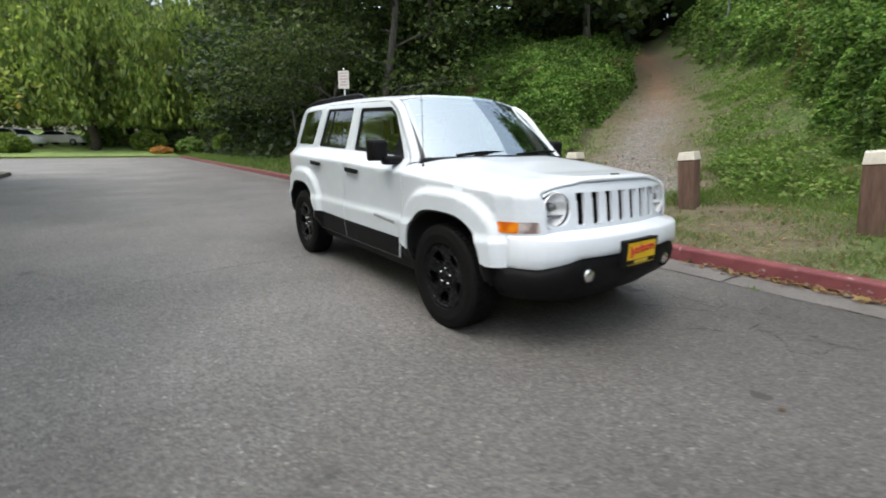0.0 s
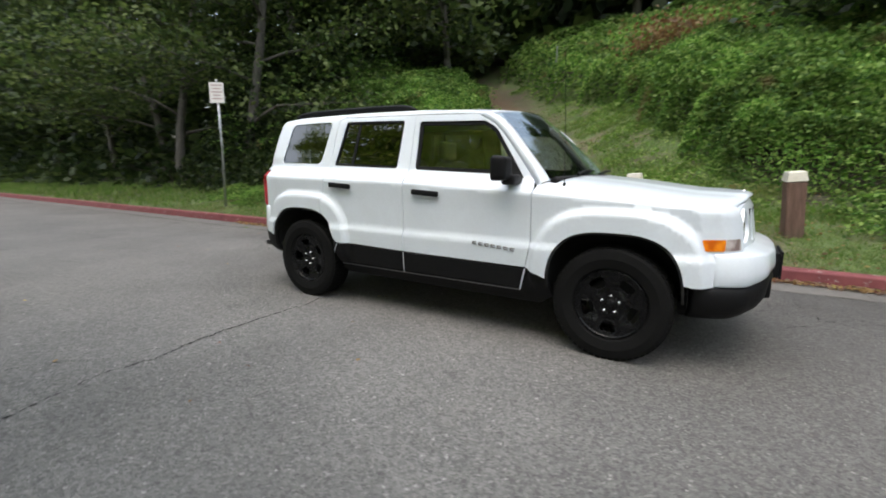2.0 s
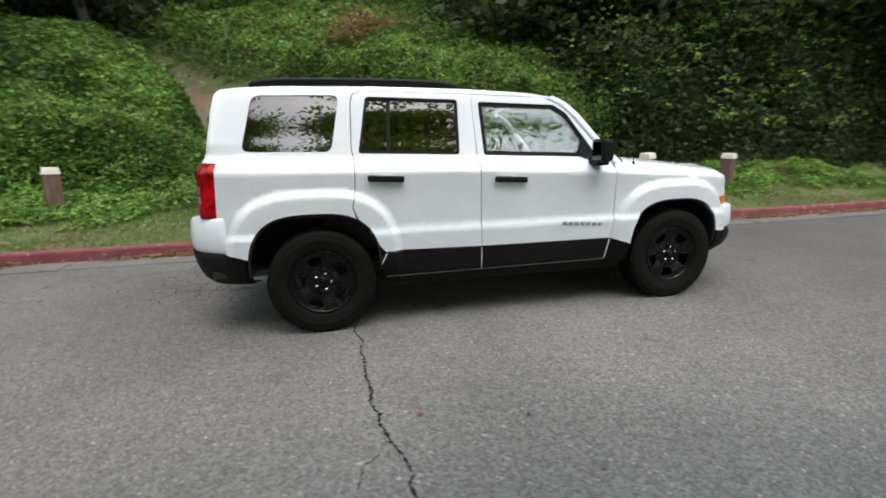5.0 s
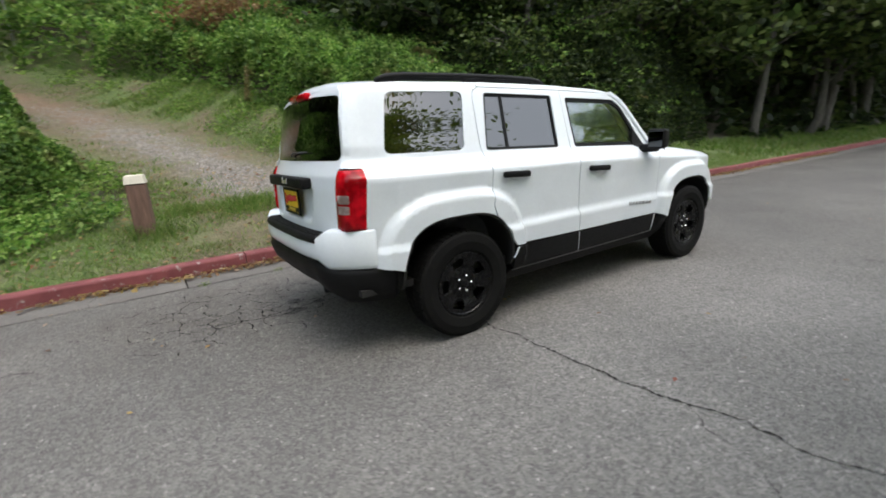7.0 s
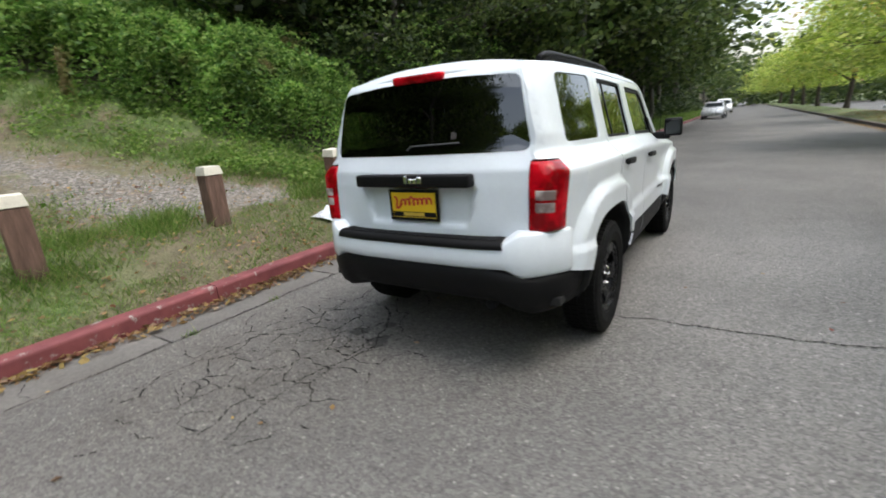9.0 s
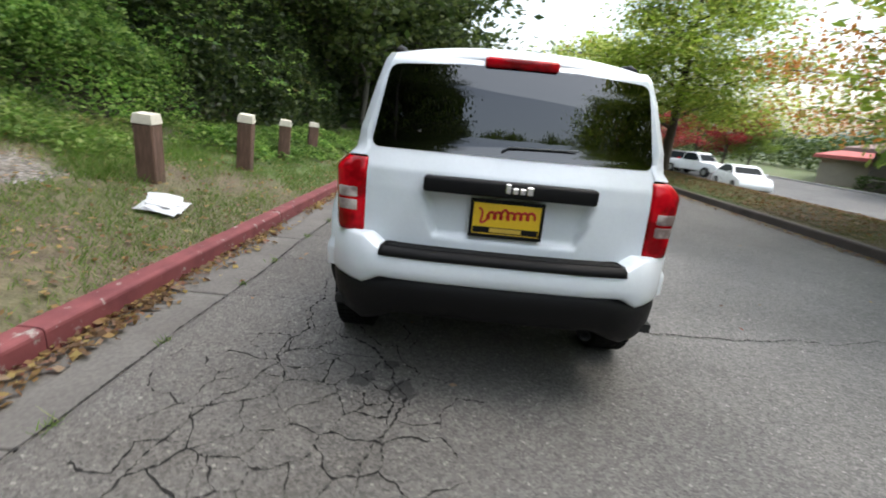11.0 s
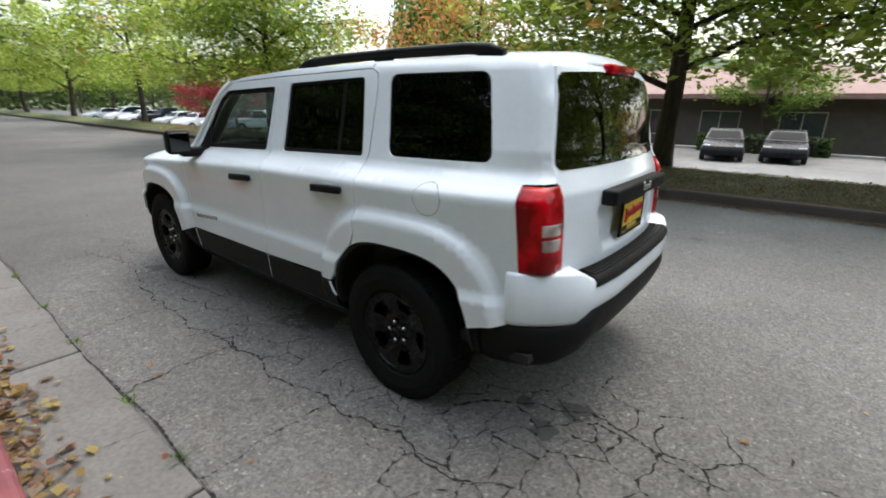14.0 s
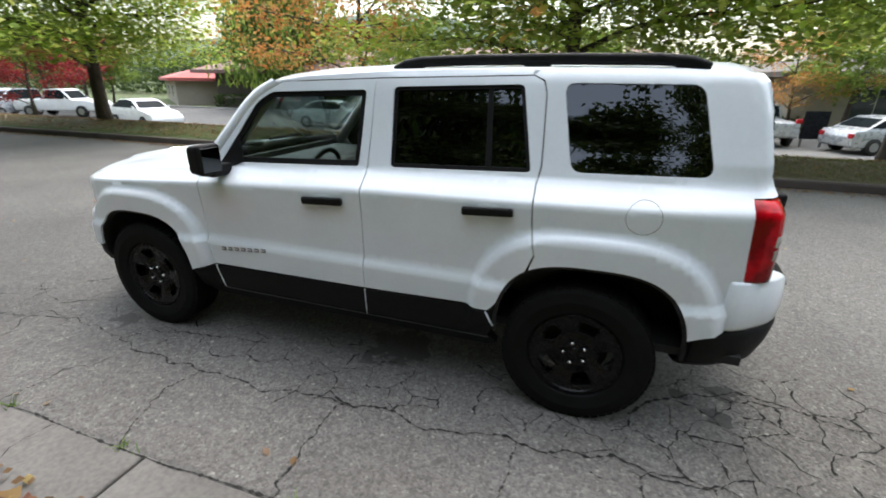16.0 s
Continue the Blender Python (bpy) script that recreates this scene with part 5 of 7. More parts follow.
def glass(name, tint, sheen=0.05, rough=0.0, coat=(1.0, 1.0, 1.0)):
    """A thin pane: tinted see-through with a real mirror sheen."""
    k = Nodes(name)
    see, gloss, mixer, edge = k.add("BsdfTransparent"), k.add("BsdfGlossy"), k.add("MixShader"), k.add("LayerWeight")
    see.inputs["Color"].default_value = (*tint, 1)
    gloss.inputs["Roughness"].default_value = rough
    gloss.inputs["Color"].default_value = (*coat, 1)
    edge.inputs["Blend"].default_value = 0.5
    k.link(k.math("MULTIPLY_ADD", k.math("POWER", edge.outputs["Facing"], 5.0), 1.0 - sheen, sheen), mixer.inputs[0])
    k.link(see.outputs[0], mixer.inputs[1])
    k.link(gloss.outputs[0], mixer.inputs[2])
    k.link(mixer.outputs[0], k.t.nodes["Material Output"].inputs["Surface"])
    return k.m


def lens(name, c, deep):
    """A glossy lamp lens over a cell pattern."""
    k = Nodes(name, 0.1)
    cells = k.add("TexVoronoi", feature="F1")
    cells.inputs["Scale"].default_value = 55
    k.link(k.place(), cells.inputs["Vector"])
    patch = k.ramp(k.noise(11, 2), (0.42, 0.0), (0.62, 1.0))
    k.color(k.mix(k.mix(0.4, patch, cells.outputs["Distance"], "OVERLAY"), deep, c))
    k.b.inputs["Coat Weight"].default_value = 0.25
    k.b.inputs["Coat Roughness"].default_value = 0.04
    k.b.inputs["Specular IOR Level"].default_value = 0.12
    return k.m


WHITE = paint("white_car_paint", (0.72, 0.775, 0.83))
BLACK = simple("black_textured_plastic", (0.0065, 0.0065, 0.007), 0.55, 0, 0.25, 20, 0.25, 0.3)
DARK = simple("dark_inner_panel", (0.008, 0.008, 0.008), 0.8)
RUBBER = simple("tyre_rubber", (0.0065, 0.0065, 0.0065), 0.75, 0, 0.25, 10, 0.2, 0.25)
GLOSS_BLACK = simple("gloss_black_wheel", (0.004, 0.004, 0.0045), 0.27, 0.0, 0.3, 12)
for dull, level_ in ((GLOSS_BLACK, 0.2), (RUBBER, 0.12), (BLACK, 0.16)):
    dull.node_tree.nodes["Principled BSDF"].inputs["Specular IOR Level"].default_value = level_
CHROME = simple("chrome", (0.8, 0.8, 0.81), 0.24, 1.0, 0.05)
BOWL = simple("lamp_reflector", (0.92, 0.93, 0.95), 0.3, 0.35, 0.05)
STEEL = simple("dull_steel", (0.3, 0.3, 0.31), 0.4, 1.0, 0.15)
PRIVACY = glass("dark_privacy_glass", (0.012, 0.013, 0.013), 0.095)
CLEAR = glass("green_tinted_glass", (0.84, 0.9, 0.88), 0.09)
SHIELD = glass("windscreen_glass", (0.66, 0.76, 0.75), 0.42, 0.0, (0.88, 0.97, 0.98))
LAMP_GLASS = glass("lamp_cover", (0.93, 0.93, 0.93), 0.04)
RED_LENS = lens("red_lamp_lens", (0.52, 0.004, 0.012), (0.2, 0.0015, 0.004))
PALE_LENS = lens("pale_lamp_lens", (0.5, 0.44, 0.41), (0.2, 0.15, 0.14))
AMBER = lens("amber_lamp_lens", (0.85, 0.26, 0.01), (0.6, 0.12, 0.006))
MIRROR = simple("mirror_glass", (0.05, 0.053, 0.055), 0.02, 1.0, 0.02)
YELLOW = simple("yellow_plate_paint", (0.72, 0.47, 0.015), 0.4, 0, 0.08)
RED_INK = simple("red_ink", (0.45, 0.02, 0.02), 0.5)
TRIM_IN = simple("dark_grey_interior_plastic", (0.06, 0.065, 0.07), 0.65, 0, 0.2, 15, 0.2)
CLOTH = simple("charcoal_seat_cloth", (0.045, 0.046, 0.05), 0.9, 0, 0.3, 40, 0.3)
LINER = simple("grey_headlining", (0.3, 0.29, 0.27), 0.9, 0, 0.1, 20)
GOLD = simple("gold_lettering", (0.55, 0.38, 0.06), 0.4)

PROFILE_Z = [0.24, 0.32, 0.36, 0.52, 0.646, 0.686, 0.9, 1.048, 1.066, 1.1, 1.145, 1.3, 1.5, 1.55, 1.585, 1.61, 1.64]
PROFILE_Y = [0.77, 0.82, 0.85, 0.864, 0.872, 0.853, 0.861, 0.872, 0.862, 0.822, 0.778, 0.733, 0.68, 0.665, 0.65, 0.628, 0.58]


def belt(x):
    return np.interp(x, [-2.1, -1.07, -0.2, 0.8, 1.3, 1.8, 2.1], [1.098, 1.077, 1.059, 1.013, 0.968, 0.905, 0.86])


def tail_x(z):
    """The tailgate's face at the middle of the car."""
    return np.interp(z, [0.4, 0.75, 1.0, 1.08, 1.14, 1.2, 1.3, 1.45, 1.56, 1.6, 1.66], [-2.11, -2.11, -2.1, -2.09, -2.062, -2.035, -2.02, -1.995, -1.96, -1.925, -1.85])


def tail_edge(z):
    return tail_x(z) + 0.06


def nose_edge(z):
    return np.interp(z, [0.4, 0.7, 0.8, 0.9, 0.98, 1.05], [1.99, 1.965, 1.955, 1.935, 1.9, 1.86])


def arch(x, z, xc, a, b):
    return ((np.abs(x - xc) / a) ** 3 + (np.abs(z - 0.345) / b) ** 3) ** (1 / 3)


ARCHES = ((1.312, 0.395, 0.437), (-1.345, 0.425, 0.458))


def skin(x, z):
    """Half the car's width at a place on its side."""
    x, z = np.asarray(x, float), np.asarray(z, float)
    drop = 1.075 - belt(x)
    zz = z + drop * np.clip((z - 0.72) / 0.3, 0, 1) * np.clip((1.5 - z) / 0.35, 0, 1)
    w = np.interp(zz, PROFILE_Z, PROFILE_Y)
    w = w - np.interp(x - tail_edge(z), [0, 0.012, 0.03, 0.07, 0.14, 0.3, 0.6, 0.9], [0.155, 0.118, 0.098, 0.08, 0.063, 0.03, 0.008, 0]) * np.interp(z, [1.08, 1.25], [1.0, 0.6])
    w = w - np.interp(nose_edge(z) - x, [0, 0.02, 0.05, 0.1, 0.2, 0.4, 0.8], [0.25, 0.2, 0.15, 0.1, 0.05, 0.016, 0])
    for xc, a, b in ARCHES:
        r = arch(x, z, xc, a, b)
        lip = np.clip((1.33 - r) / 0.095, 0, 1)
        w = w + (0.044 * lip + 0.003 * np.clip((1.22 - r) / 0.22, 0, 1)) * np.clip((1.02 - z) / 0.08, 0, 1) * np.clip((z - 0.36) / 0.1, 0, 1)
    return w


def tail(y, z):
    y, z = np.asarray(y, float), np.asarray(z, float)
    x = tail_x(z) + 0.075 * (np.abs(y) / 0.68) ** 2.4
    # the sunk field round the number plate
    f = np.clip((0.385 - np.abs(y) - 0.25 * (0.99 - z)) / 0.035, 0, 1) * np.clip((z - 0.795) / 0.045, 0, 1) * np.clip((1.02 - z) / 0.012, 0, 1)
    return x + 0.035 * f * f * (3 - 2 * f)


def nose(y, z):
    y, z = np.asarray(y, float), np.asarray(z, float)
    return 2.03 - 0.105 * (np.abs(y) / 0.65) ** 2.3 - 0.16 * np.maximum(z - 0.74, 0) - 0.35 * np.maximum(z - 0.93, 0)


def rounded(pts, r, n=5):
    """The outline with its corners rounded."""
    out = []
    k = len(pts)
    for i in range(k):
        a, b, c = (Vector(pts[(i + j - 1) % k]) for j in range(3))
        ra = min(r, (a - b).length * 0.45, (c - b).length * 0.45)
        p, q = b + (a - b).normalized() * ra, b + (c - b).normalized() * ra
        for t in (j / n for j in range(n + 1)):
            out.append(tuple((1 - t) ** 2 * p + 2 * t * (1 - t) * b + t * t * q))
    return out


def dense(pts, step, closed=True):
    out = []
    k = len(pts)
    for i in range(k if closed else k - 1):
        a, b = Vector(pts[i]), Vector(pts[(i + 1) % k])
        n = max(1, math.ceil((b - a).length / step))
        out += [tuple(a.lerp(b, j / n)) for j in range(n)]
    if not closed:
        out.append(tuple(pts[-1]))
    return out


def inside(px, pz, poly):
    poly = np.asarray(poly)
    res = np.zeros(len(px), bool)
    x1, z1 = poly[:, 0], poly[:, 1]
    x0, z0 = np.roll(x1, 1), np.roll(z1, 1)
    for a, b, c, d in zip(x0, z0, x1, z1):
        if b != d:
            res ^= ((b > pz) != (d > pz)) & (px < (c - a) * (pz - b) / (d - b) + a)
    return res


def fill(outline, holes=(), step=0.03, lines=()):
    """Triangles over an outline with holes, fine enough to be bent: points and triples."""
    loops = [dense(l, step) for l in (outline, *holes)]
    pts, edges = [], []
    for l in loops:
        s = len(pts)
        pts += l
        edges += [(s + i, s + (i + 1) % len(l)) for i in range(len(l))]
    rim = np.array(pts)
    lo, hi = rim.min(0), rim.max(0)
    gx, gz = np.meshgrid(np.arange(lo[0], hi[0], step), np.arange(lo[1], hi[1], step), indexing="ij")
    gx[:, ::2] += step * 0.5
    gx, gz = gx.ravel(), gz.ravel()
    ok = inside(gx, gz, loops[0])
    for h in loops[1:]:
        ok &= ~inside(gx, gz, h)
    gx, gz = gx[ok], gz[ok]
    far = np.ones(len(gx), bool)
    for p in rim:
        far &= (gx - p[0]) ** 2 + (gz - p[1]) ** 2 > (0.55 * step) ** 2
    for line in lines:
        run = np.array(dense(line, step, False))
        ok = inside(run[:, 0], run[:, 1], loops[0])
        for h in loops[1:]:
            ok &= ~inside(run[:, 0], run[:, 1], h)
        near = np.ones(len(run), bool)
        for p in rim:
            near &= (run[:, 0] - p[0]) ** 2 + (run[:, 1] - p[1]) ** 2 > (0.4 * step) ** 2
        ok &= near
        for p in run[ok]:
            far &= (gx - p[0]) ** 2 + (gz - p[1]) ** 2 > (0.5 * step) ** 2
        s = len(pts)
        index = np.cumsum(ok) - 1
        pts += [tuple(p) for p in run[ok]]
        edges += [(s + int(index[i]), s + int(index[i + 1])) for i in range(len(run) - 1) if ok[i] and ok[i + 1]]
    pts = pts + list(zip(gx[far], gz[far]))
    got = delaunay_2d_cdt([Vector(p) for p in pts], edges, [], 0, 1e-6)
    v = np.array([tuple(p) for p in got[0]])
    f = np.array([t for t in got[2] if len(t) == 3])
    mid = v[f].mean(1)
    ok = inside(mid[:, 0], mid[:, 1], loops[0])
    for h in loops[1:]:
        ok &= ~inside(mid[:, 0], mid[:, 1], h)
    return v, f[ok]


def plate_mesh(v, f, bend, thick, flip=False, e=0.0045):
    """Bend a filled outline into place, give it thickness, and shade it by the true slope of its surface."""
    n = len(v)
    front, back = bend(v, 0.0), bend(v, thick)
    du = bend(v + np.array((e, 0.0)), 0.0) - bend(v - np.array((e, 0.0)), 0.0)
    dv = bend(v + np.array((0.0, e)), 0.0) - bend(v - np.array((0.0, e)), 0.0)
    up = np.cross(du, dv)
    up /= np.linalg.norm(up, axis=1)[:, None] + 1e-12
    out = front - back
    up *= np.sign((up * out).sum(1))[:, None]
    tri = front[f]
    face = np.cross(tri[:, 1] - tri[:, 0], tri[:, 2] - tri[:, 0])
    turn = (face * up[f[:, 0]]).sum(1) < 0
    f = np.where(turn[:, None], f[:, ::-1], f)
    pairs = {(int(a), int(b)) for t in f for a, b in ((t[0], t[1]), (t[1], t[2]), (t[2], t[0]))}
    rim = [(a, b) for a, b in sorted(pairs) if (b, a) not in pairs]
    faces = [tuple(int(i) for i in t) for t in f] + [tuple(int(i) + n for i in t[::-1]) for t in f] + [(b, a, a + n, b + n) for a, b in rim]
    me = bpy.data.meshes.new("plate")
    me.from_pydata([tuple(p) for p in front] + [tuple(p) for p in back], [], faces)
    me.update()
    me.polygons.foreach_set("use_smooth", [True] * len(faces))
    normals = [tuple(up[i]) for t in f for i in t] + [tuple(-up[i]) for t in f for i in t[::-1]]
    for p in me.polygons[2 * len(f):]:
        normals += [tuple(p.normal)] * 4
    me.normals_split_custom_set(normals)
    return me


def side_bend(s, out=0.0):
    def bend(v, depth):
        x, z = v[:, 0], v[:, 1]
        return np.stack((x, s * (skin(x, z) + out - depth), z), 1)
    return bend


def side_panel(name, s, parent, outline, holes=(), material=WHITE, thick=0.02, out=0.0, step=0.028, label="", lines=(), e=0.0045):
    v, f = fill(outline, holes, step, lines)
    return part(name, plate_mesh(v, f, side_bend(s, out), thick, s < 0, e), material, parent, label, True)


def end_panel(name, surface, way, parent, outline, holes=(), material=WHITE, thick=0.02, out=0.0, step=0.03, label=""):
    """A panel of the nose (way 1) or tail (way -1), drawn in y and z."""
    v, f = fill(outline, holes, step)

    def bend(p, depth):
        return np.stack((surface(p[:, 0], p[:, 1]) + way * (out - depth), p[:, 0], p[:, 1]), 1)
    return part(name, plate_mesh(v, f, bend, thick, way < 0), material, parent, label, True)


def shrink(pts, d):
    """An outline drawn in by d."""
    k = len(pts)
    area = sum(pts[i][0] * pts[(i + 1) % k][1] - pts[(i + 1) % k][0] * pts[i][1] for i in range(k))
    out = []
    for i in range(k):
        a, b, c = (Vector(pts[(i + j - 1) % k]) for j in range(3))
        e, g = (b - a).normalized(), (c - b).normalized()
        n = (Vector((-e.y, e.x)) + Vector((-g.y, g.x)))
        n = n.normalized() * (1 if area > 0 else -1)
        m = max(0.4, abs(n.dot(Vector((-e.y, e.x)))))
        out.append(tuple(b + n * d / m))
    return out


car = thing("car", "white boxy four-door off-roader, clean, parked beside the red kerb", "car")

WIN_Q = rounded([(-1.675, 1.545), (-1.135, 1.545), (-1.205, 1.183), (-1.758, 1.195)], 0.05)
WIN_R = rounded([(-0.965, 1.537), (-0.338, 1.518), (-0.35, 1.147), (-1.035, 1.17)], 0.025)
WIN_F = rounded([(-0.193, 1.503), (0.372, 1.482), (0.47, 1.425), (0.70, 1.105), (-0.178, 1.139)], 0.025)


def arch_line(i, r, a0, a1, n):
    """Points along a wheel opening, by angle from the front."""
    xc, a, b = ARCHES[i]
    out = []
    for j in range(n + 1):
        t = radians(a0 + (a1 - a0) * j / n)
        c, q = math.cos(t), math.sin(t)
        k = r / ((abs(c) / a) ** 3 + (abs(q) / b) ** 3) ** (1 / 3)
        out.append((xc + c * k, 0.345 + q * k))
    return out


def roof_edge(x):
    return np.interp(x, [-1.95, -1.6, -0.9, -0.3, 0.18, 0.36, 0.5], [1.585, 1.6, 1.6, 1.587, 1.56, 1.535, 1.49])


def level(target):
    """The line along the side at which the body's section has a given fold."""
    out = []
    for x in np.linspace(-2.05, 1.95, 120):
        drop = 1.075 - float(belt(x))
        zs = np.linspace(0.5, 1.3, 400)
        zz = zs + drop * np.clip((zs - 0.72) / 0.3, 0, 1) * np.clip((1.5 - zs) / 0.35, 0, 1)
        out.append((float(x), float(np.interp(target, zz, zs))))
    return out


FOLDS = [level(t) for t in (0.646, 0.666, 0.686, 1.048, 1.066, 1.1, 1.145)]
FLARES = [arch_line(i, r, 175, 5, 60) for i in (0, 1) for r in (1.33, 1.2825, 1.235, 1.11)]

for s in (-1, 1):
    # front wing
    top = [(x, float(belt(x)) + 0.055) for x in (1.905, 1.85, 1.7, 1.5, 1.3, 1.1, 0.93)]
    wing = [(0.775, 0.51), (0.9, 0.472)] + arch_line(0, 1.0, 163, 24, 30) + [(1.74, 0.508), (1.838, 0.512), (1.843, 0.69), (1.958, 0.7), (1.95, 0.8), (1.935, 0.88)] + top + [(0.83, 1.075), (0.806, 1.01), (0.803, 0.65)]
    side_panel("front_wing", s, car, wing, step=0.02, lines=FOLDS[3:] + FLARES)
    # front door
    door = [(0.797, 0.65), (0.77, 0.512), (-0.2225, 0.518), (-0.2245, 1.1), (-0.238, 1.553), (0.3, 1.532), (0.41, 1.492), (0.5, 1.42), (0.79, 1.065), (0.8, 1.01)]
    fd = side_panel("front_door", s, car, door, [WIN_F], step=0.022, lines=FOLDS + FLARES)
    pane = side_panel("window", s, fd, shrink(WIN_F, -0.004), material=CLEAR, thick=0.003, out=-0.016, step=0.08, e=0.2, label="lightly tinted glass")
    pane.visible_shadow = False
    side_panel("window_seal", s, fd, shrink(WIN_F, -0.012), [shrink(WIN_F, 0.028)], BLACK, 0.012, -0.009, 0.03)
    side_panel("cladding", s, fd, rounded([(0.763, 0.5), (-0.2225, 0.508), (-0.2225, 0.352), (0.731, 0.36)], 0.008, 2), material=BLACK, out=0.004, label="black plastic")
    # rear door
    rdoor = [(-0.2285, 0.518), (-0.9, 0.533), (-0.925, 0.56)] + arch_line(1, 1.0, 24, 55, 10)[2:] + [(-1.092, 0.83), (-1.068, 0.95), (-1.062, 1.13), (-1.075, 1.2), (-1.062, 1.5), (-1.045, 1.55), (-1.0, 1.572), (-0.24, 1.553), (-0.2305, 1.1)]
    rd = side_panel("rear_door", s, car, rdoor, [WIN_R], step=0.022, lines=FOLDS + FLARES)
    pane = side_panel("window", s, rd, shrink(WIN_R, -0.004), material=PRIVACY, thick=0.003, out=-0.016, step=0.08, e=0.2, label="dark privacy glass")
    pane.visible_shadow = False
    side_panel("window_seal", s, rd, shrink(WIN_R, -0.012), [shrink(WIN_R, 0.018)], BLACK, 0.012, -0.009, 0.03)
    side_panel("divider", s, rd, [(-0.80, 1.535), (-0.825, 1.535), (-0.85, 1.16), (-0.825, 1.16)], material=BLACK, thick=0.01, out=-0.012, step=0.06)
    side_panel("cladding", s, rd, rounded([(-0.2285, 0.508), (-0.86, 0.522), (-0.89, 0.516), (-0.925, 0.45), (-0.895, 0.354), (-0.2285, 0.352)], 0.008, 2), material=BLACK, out=0.004, label="black plastic")
    for host, line in ((fd, [(0.7685, 0.5), (0.775, 0.5), (0.742, 0.356), (0.7355, 0.356)]), (rd, [(-0.2232, 0.507), (-0.2282, 0.507), (-0.2282, 0.356), (-0.2232, 0.356)]), (rd, [(-0.89, 0.521), (-0.896, 0.519), (-0.9315, 0.45), (-0.9255, 0.45)])):
        side_panel("door_edge", s, host, line, material=WHITE, thick=0.012, out=0.0045, step=0.03, label="white painted door edge")
    # rear quarter with the fixed window
    rear_line = [(float(tail_edge(z)), z) for z in (1.135, 1.2, 1.3, 1.4, 1.5, 1.56)]
    quarter = arch_line(1, 1.0, 57, 156, 26) + [(-1.82, 0.548), (-1.9, 0.563), (-1.902, 0.79), (-1.93, 0.797), (-1.905, 1.13)] + rear_line + [(-1.88, 1.588), (-1.6, 1.598), (-1.2, 1.602), (-1.03, 1.597), (-1.0, 1.578), (-1.05, 1.556), (-1.068, 1.5), (-1.081, 1.2), (-1.068, 1.13), (-1.074, 0.95), (-1.098, 0.83)]
    q = side_panel("rear_quarter", s, car, quarter, [WIN_Q], step=0.022, lines=FOLDS[3:] + FLARES)
    pane = side_panel("window", s, q, shrink(WIN_Q, -0.004), material=PRIVACY, thick=0.003, out=-0.006, step=0.08, e=0.2, label="dark privacy glass")
    pane.visible_shadow = False
    side_panel("window_seal", s, q, shrink(WIN_Q, -0.01), [shrink(WIN_Q, 0.008)], BLACK, 0.01, -0.008, 0.03)
    # cant rail above the doors, and the inner frame that shows black in the gaps
    rail = [(-1.0, 1.5965), (-0.6, 1.597), (-0.3, 1.587), (0.18, 1.56), (0.36, 1.535), (0.455, 1.49), (0.413, 1.4965), (0.302, 1.537), (-0.238, 1.558), (-0.995, 1.577)]
    side_panel("cant_rail", s, car, rail, step=0.03)
    frame_line = [(0.78, 0.37), (0.8, 1.06), (0.5, 1.415), (0.41, 1.488), (0.3, 1.53), (-0.24, 1.575), (-1.5, 1.59), (-1.85, 1.55), (-1.97, 1.15), (-1.92, 0.82)] + arch_line(1, 1.03, 153, 15, 20) + [(-0.88, 0.37)]
    side_panel("inner_frame", s, car, frame_line, [shrink(w, -0.004) for w in (WIN_Q, WIN_R, WIN_F)], DARK, 0.012, -0.024, 0.05)
    # sill under the doors; a bright strip stands for the highlight along its lower lip
    side_panel("sill", s, car, [(0.92, 0.455), (0.775, 0.5), (0.735, 0.35), (-0.9, 0.345), (-0.93, 0.29), (-0.88, 0.262), (0.86, 0.262), (0.95, 0.33)], material=BLACK, thick=0.06, out=-0.012, step=0.05, label="black plastic")
    side_panel("sill_lip", s, car, [(0.735, 0.354), (-0.895, 0.348), (-0.895, 0.341), (0.735, 0.346)], material=STEEL, thick=0.01, out=0.002, step=0.06)
    # windscreen pillar between door and glass
    bm = bmesh.new()
    rows = []
    for t in np.linspace(0, 1, 14):
        x = np.interp(t, [0, 0.12, 0.3, 1], [0.36, 0.46, 0.55, 0.86])
        z = np.interp(t, [0, 0.12, 0.3, 1], [1.533, 1.489, 1.41, 1.06])
        yo = float(skin(x - 0.015, z - 0.012)) + 0.002
        p0 = Vector((x - 0.045, s * (yo - 0.002), z - 0.022))
        p1 = Vector((x - 0.01, s * yo, z + 0.005))
        p2 = Vector((x + 0.016, s * (yo - 0.012), z + 0.014))
        p3 = Vector((x + 0.024, s * (yo - 0.05), z + 0.014))
        p4 = Vector((x + 0.015, s * (yo - 0.06), z - 0.02))
        rows.append([bm.verts.new(p) for p in (p0, p1, p2, p3, p4)])
    for a, b in zip(rows, rows[1:]):
        for i in range(5):
            bm.faces.new((a[i], a[(i + 1) % 5], b[(i + 1) % 5], b[i]))
    bmesh.ops.recalc_face_normals(bm, faces=bm.faces[:])
    part("windscreen_pillar", bm, WHITE, car, "", True)
    part("pillar_trim", tube([(0.4, s * 0.585, 1.5), (0.53, s * 0.615, 1.38), (0.8, s * 0.66, 1.07)], [0.028, 0.032, 0.036], 8), LINER, car, "pale grey pillar trim", True)
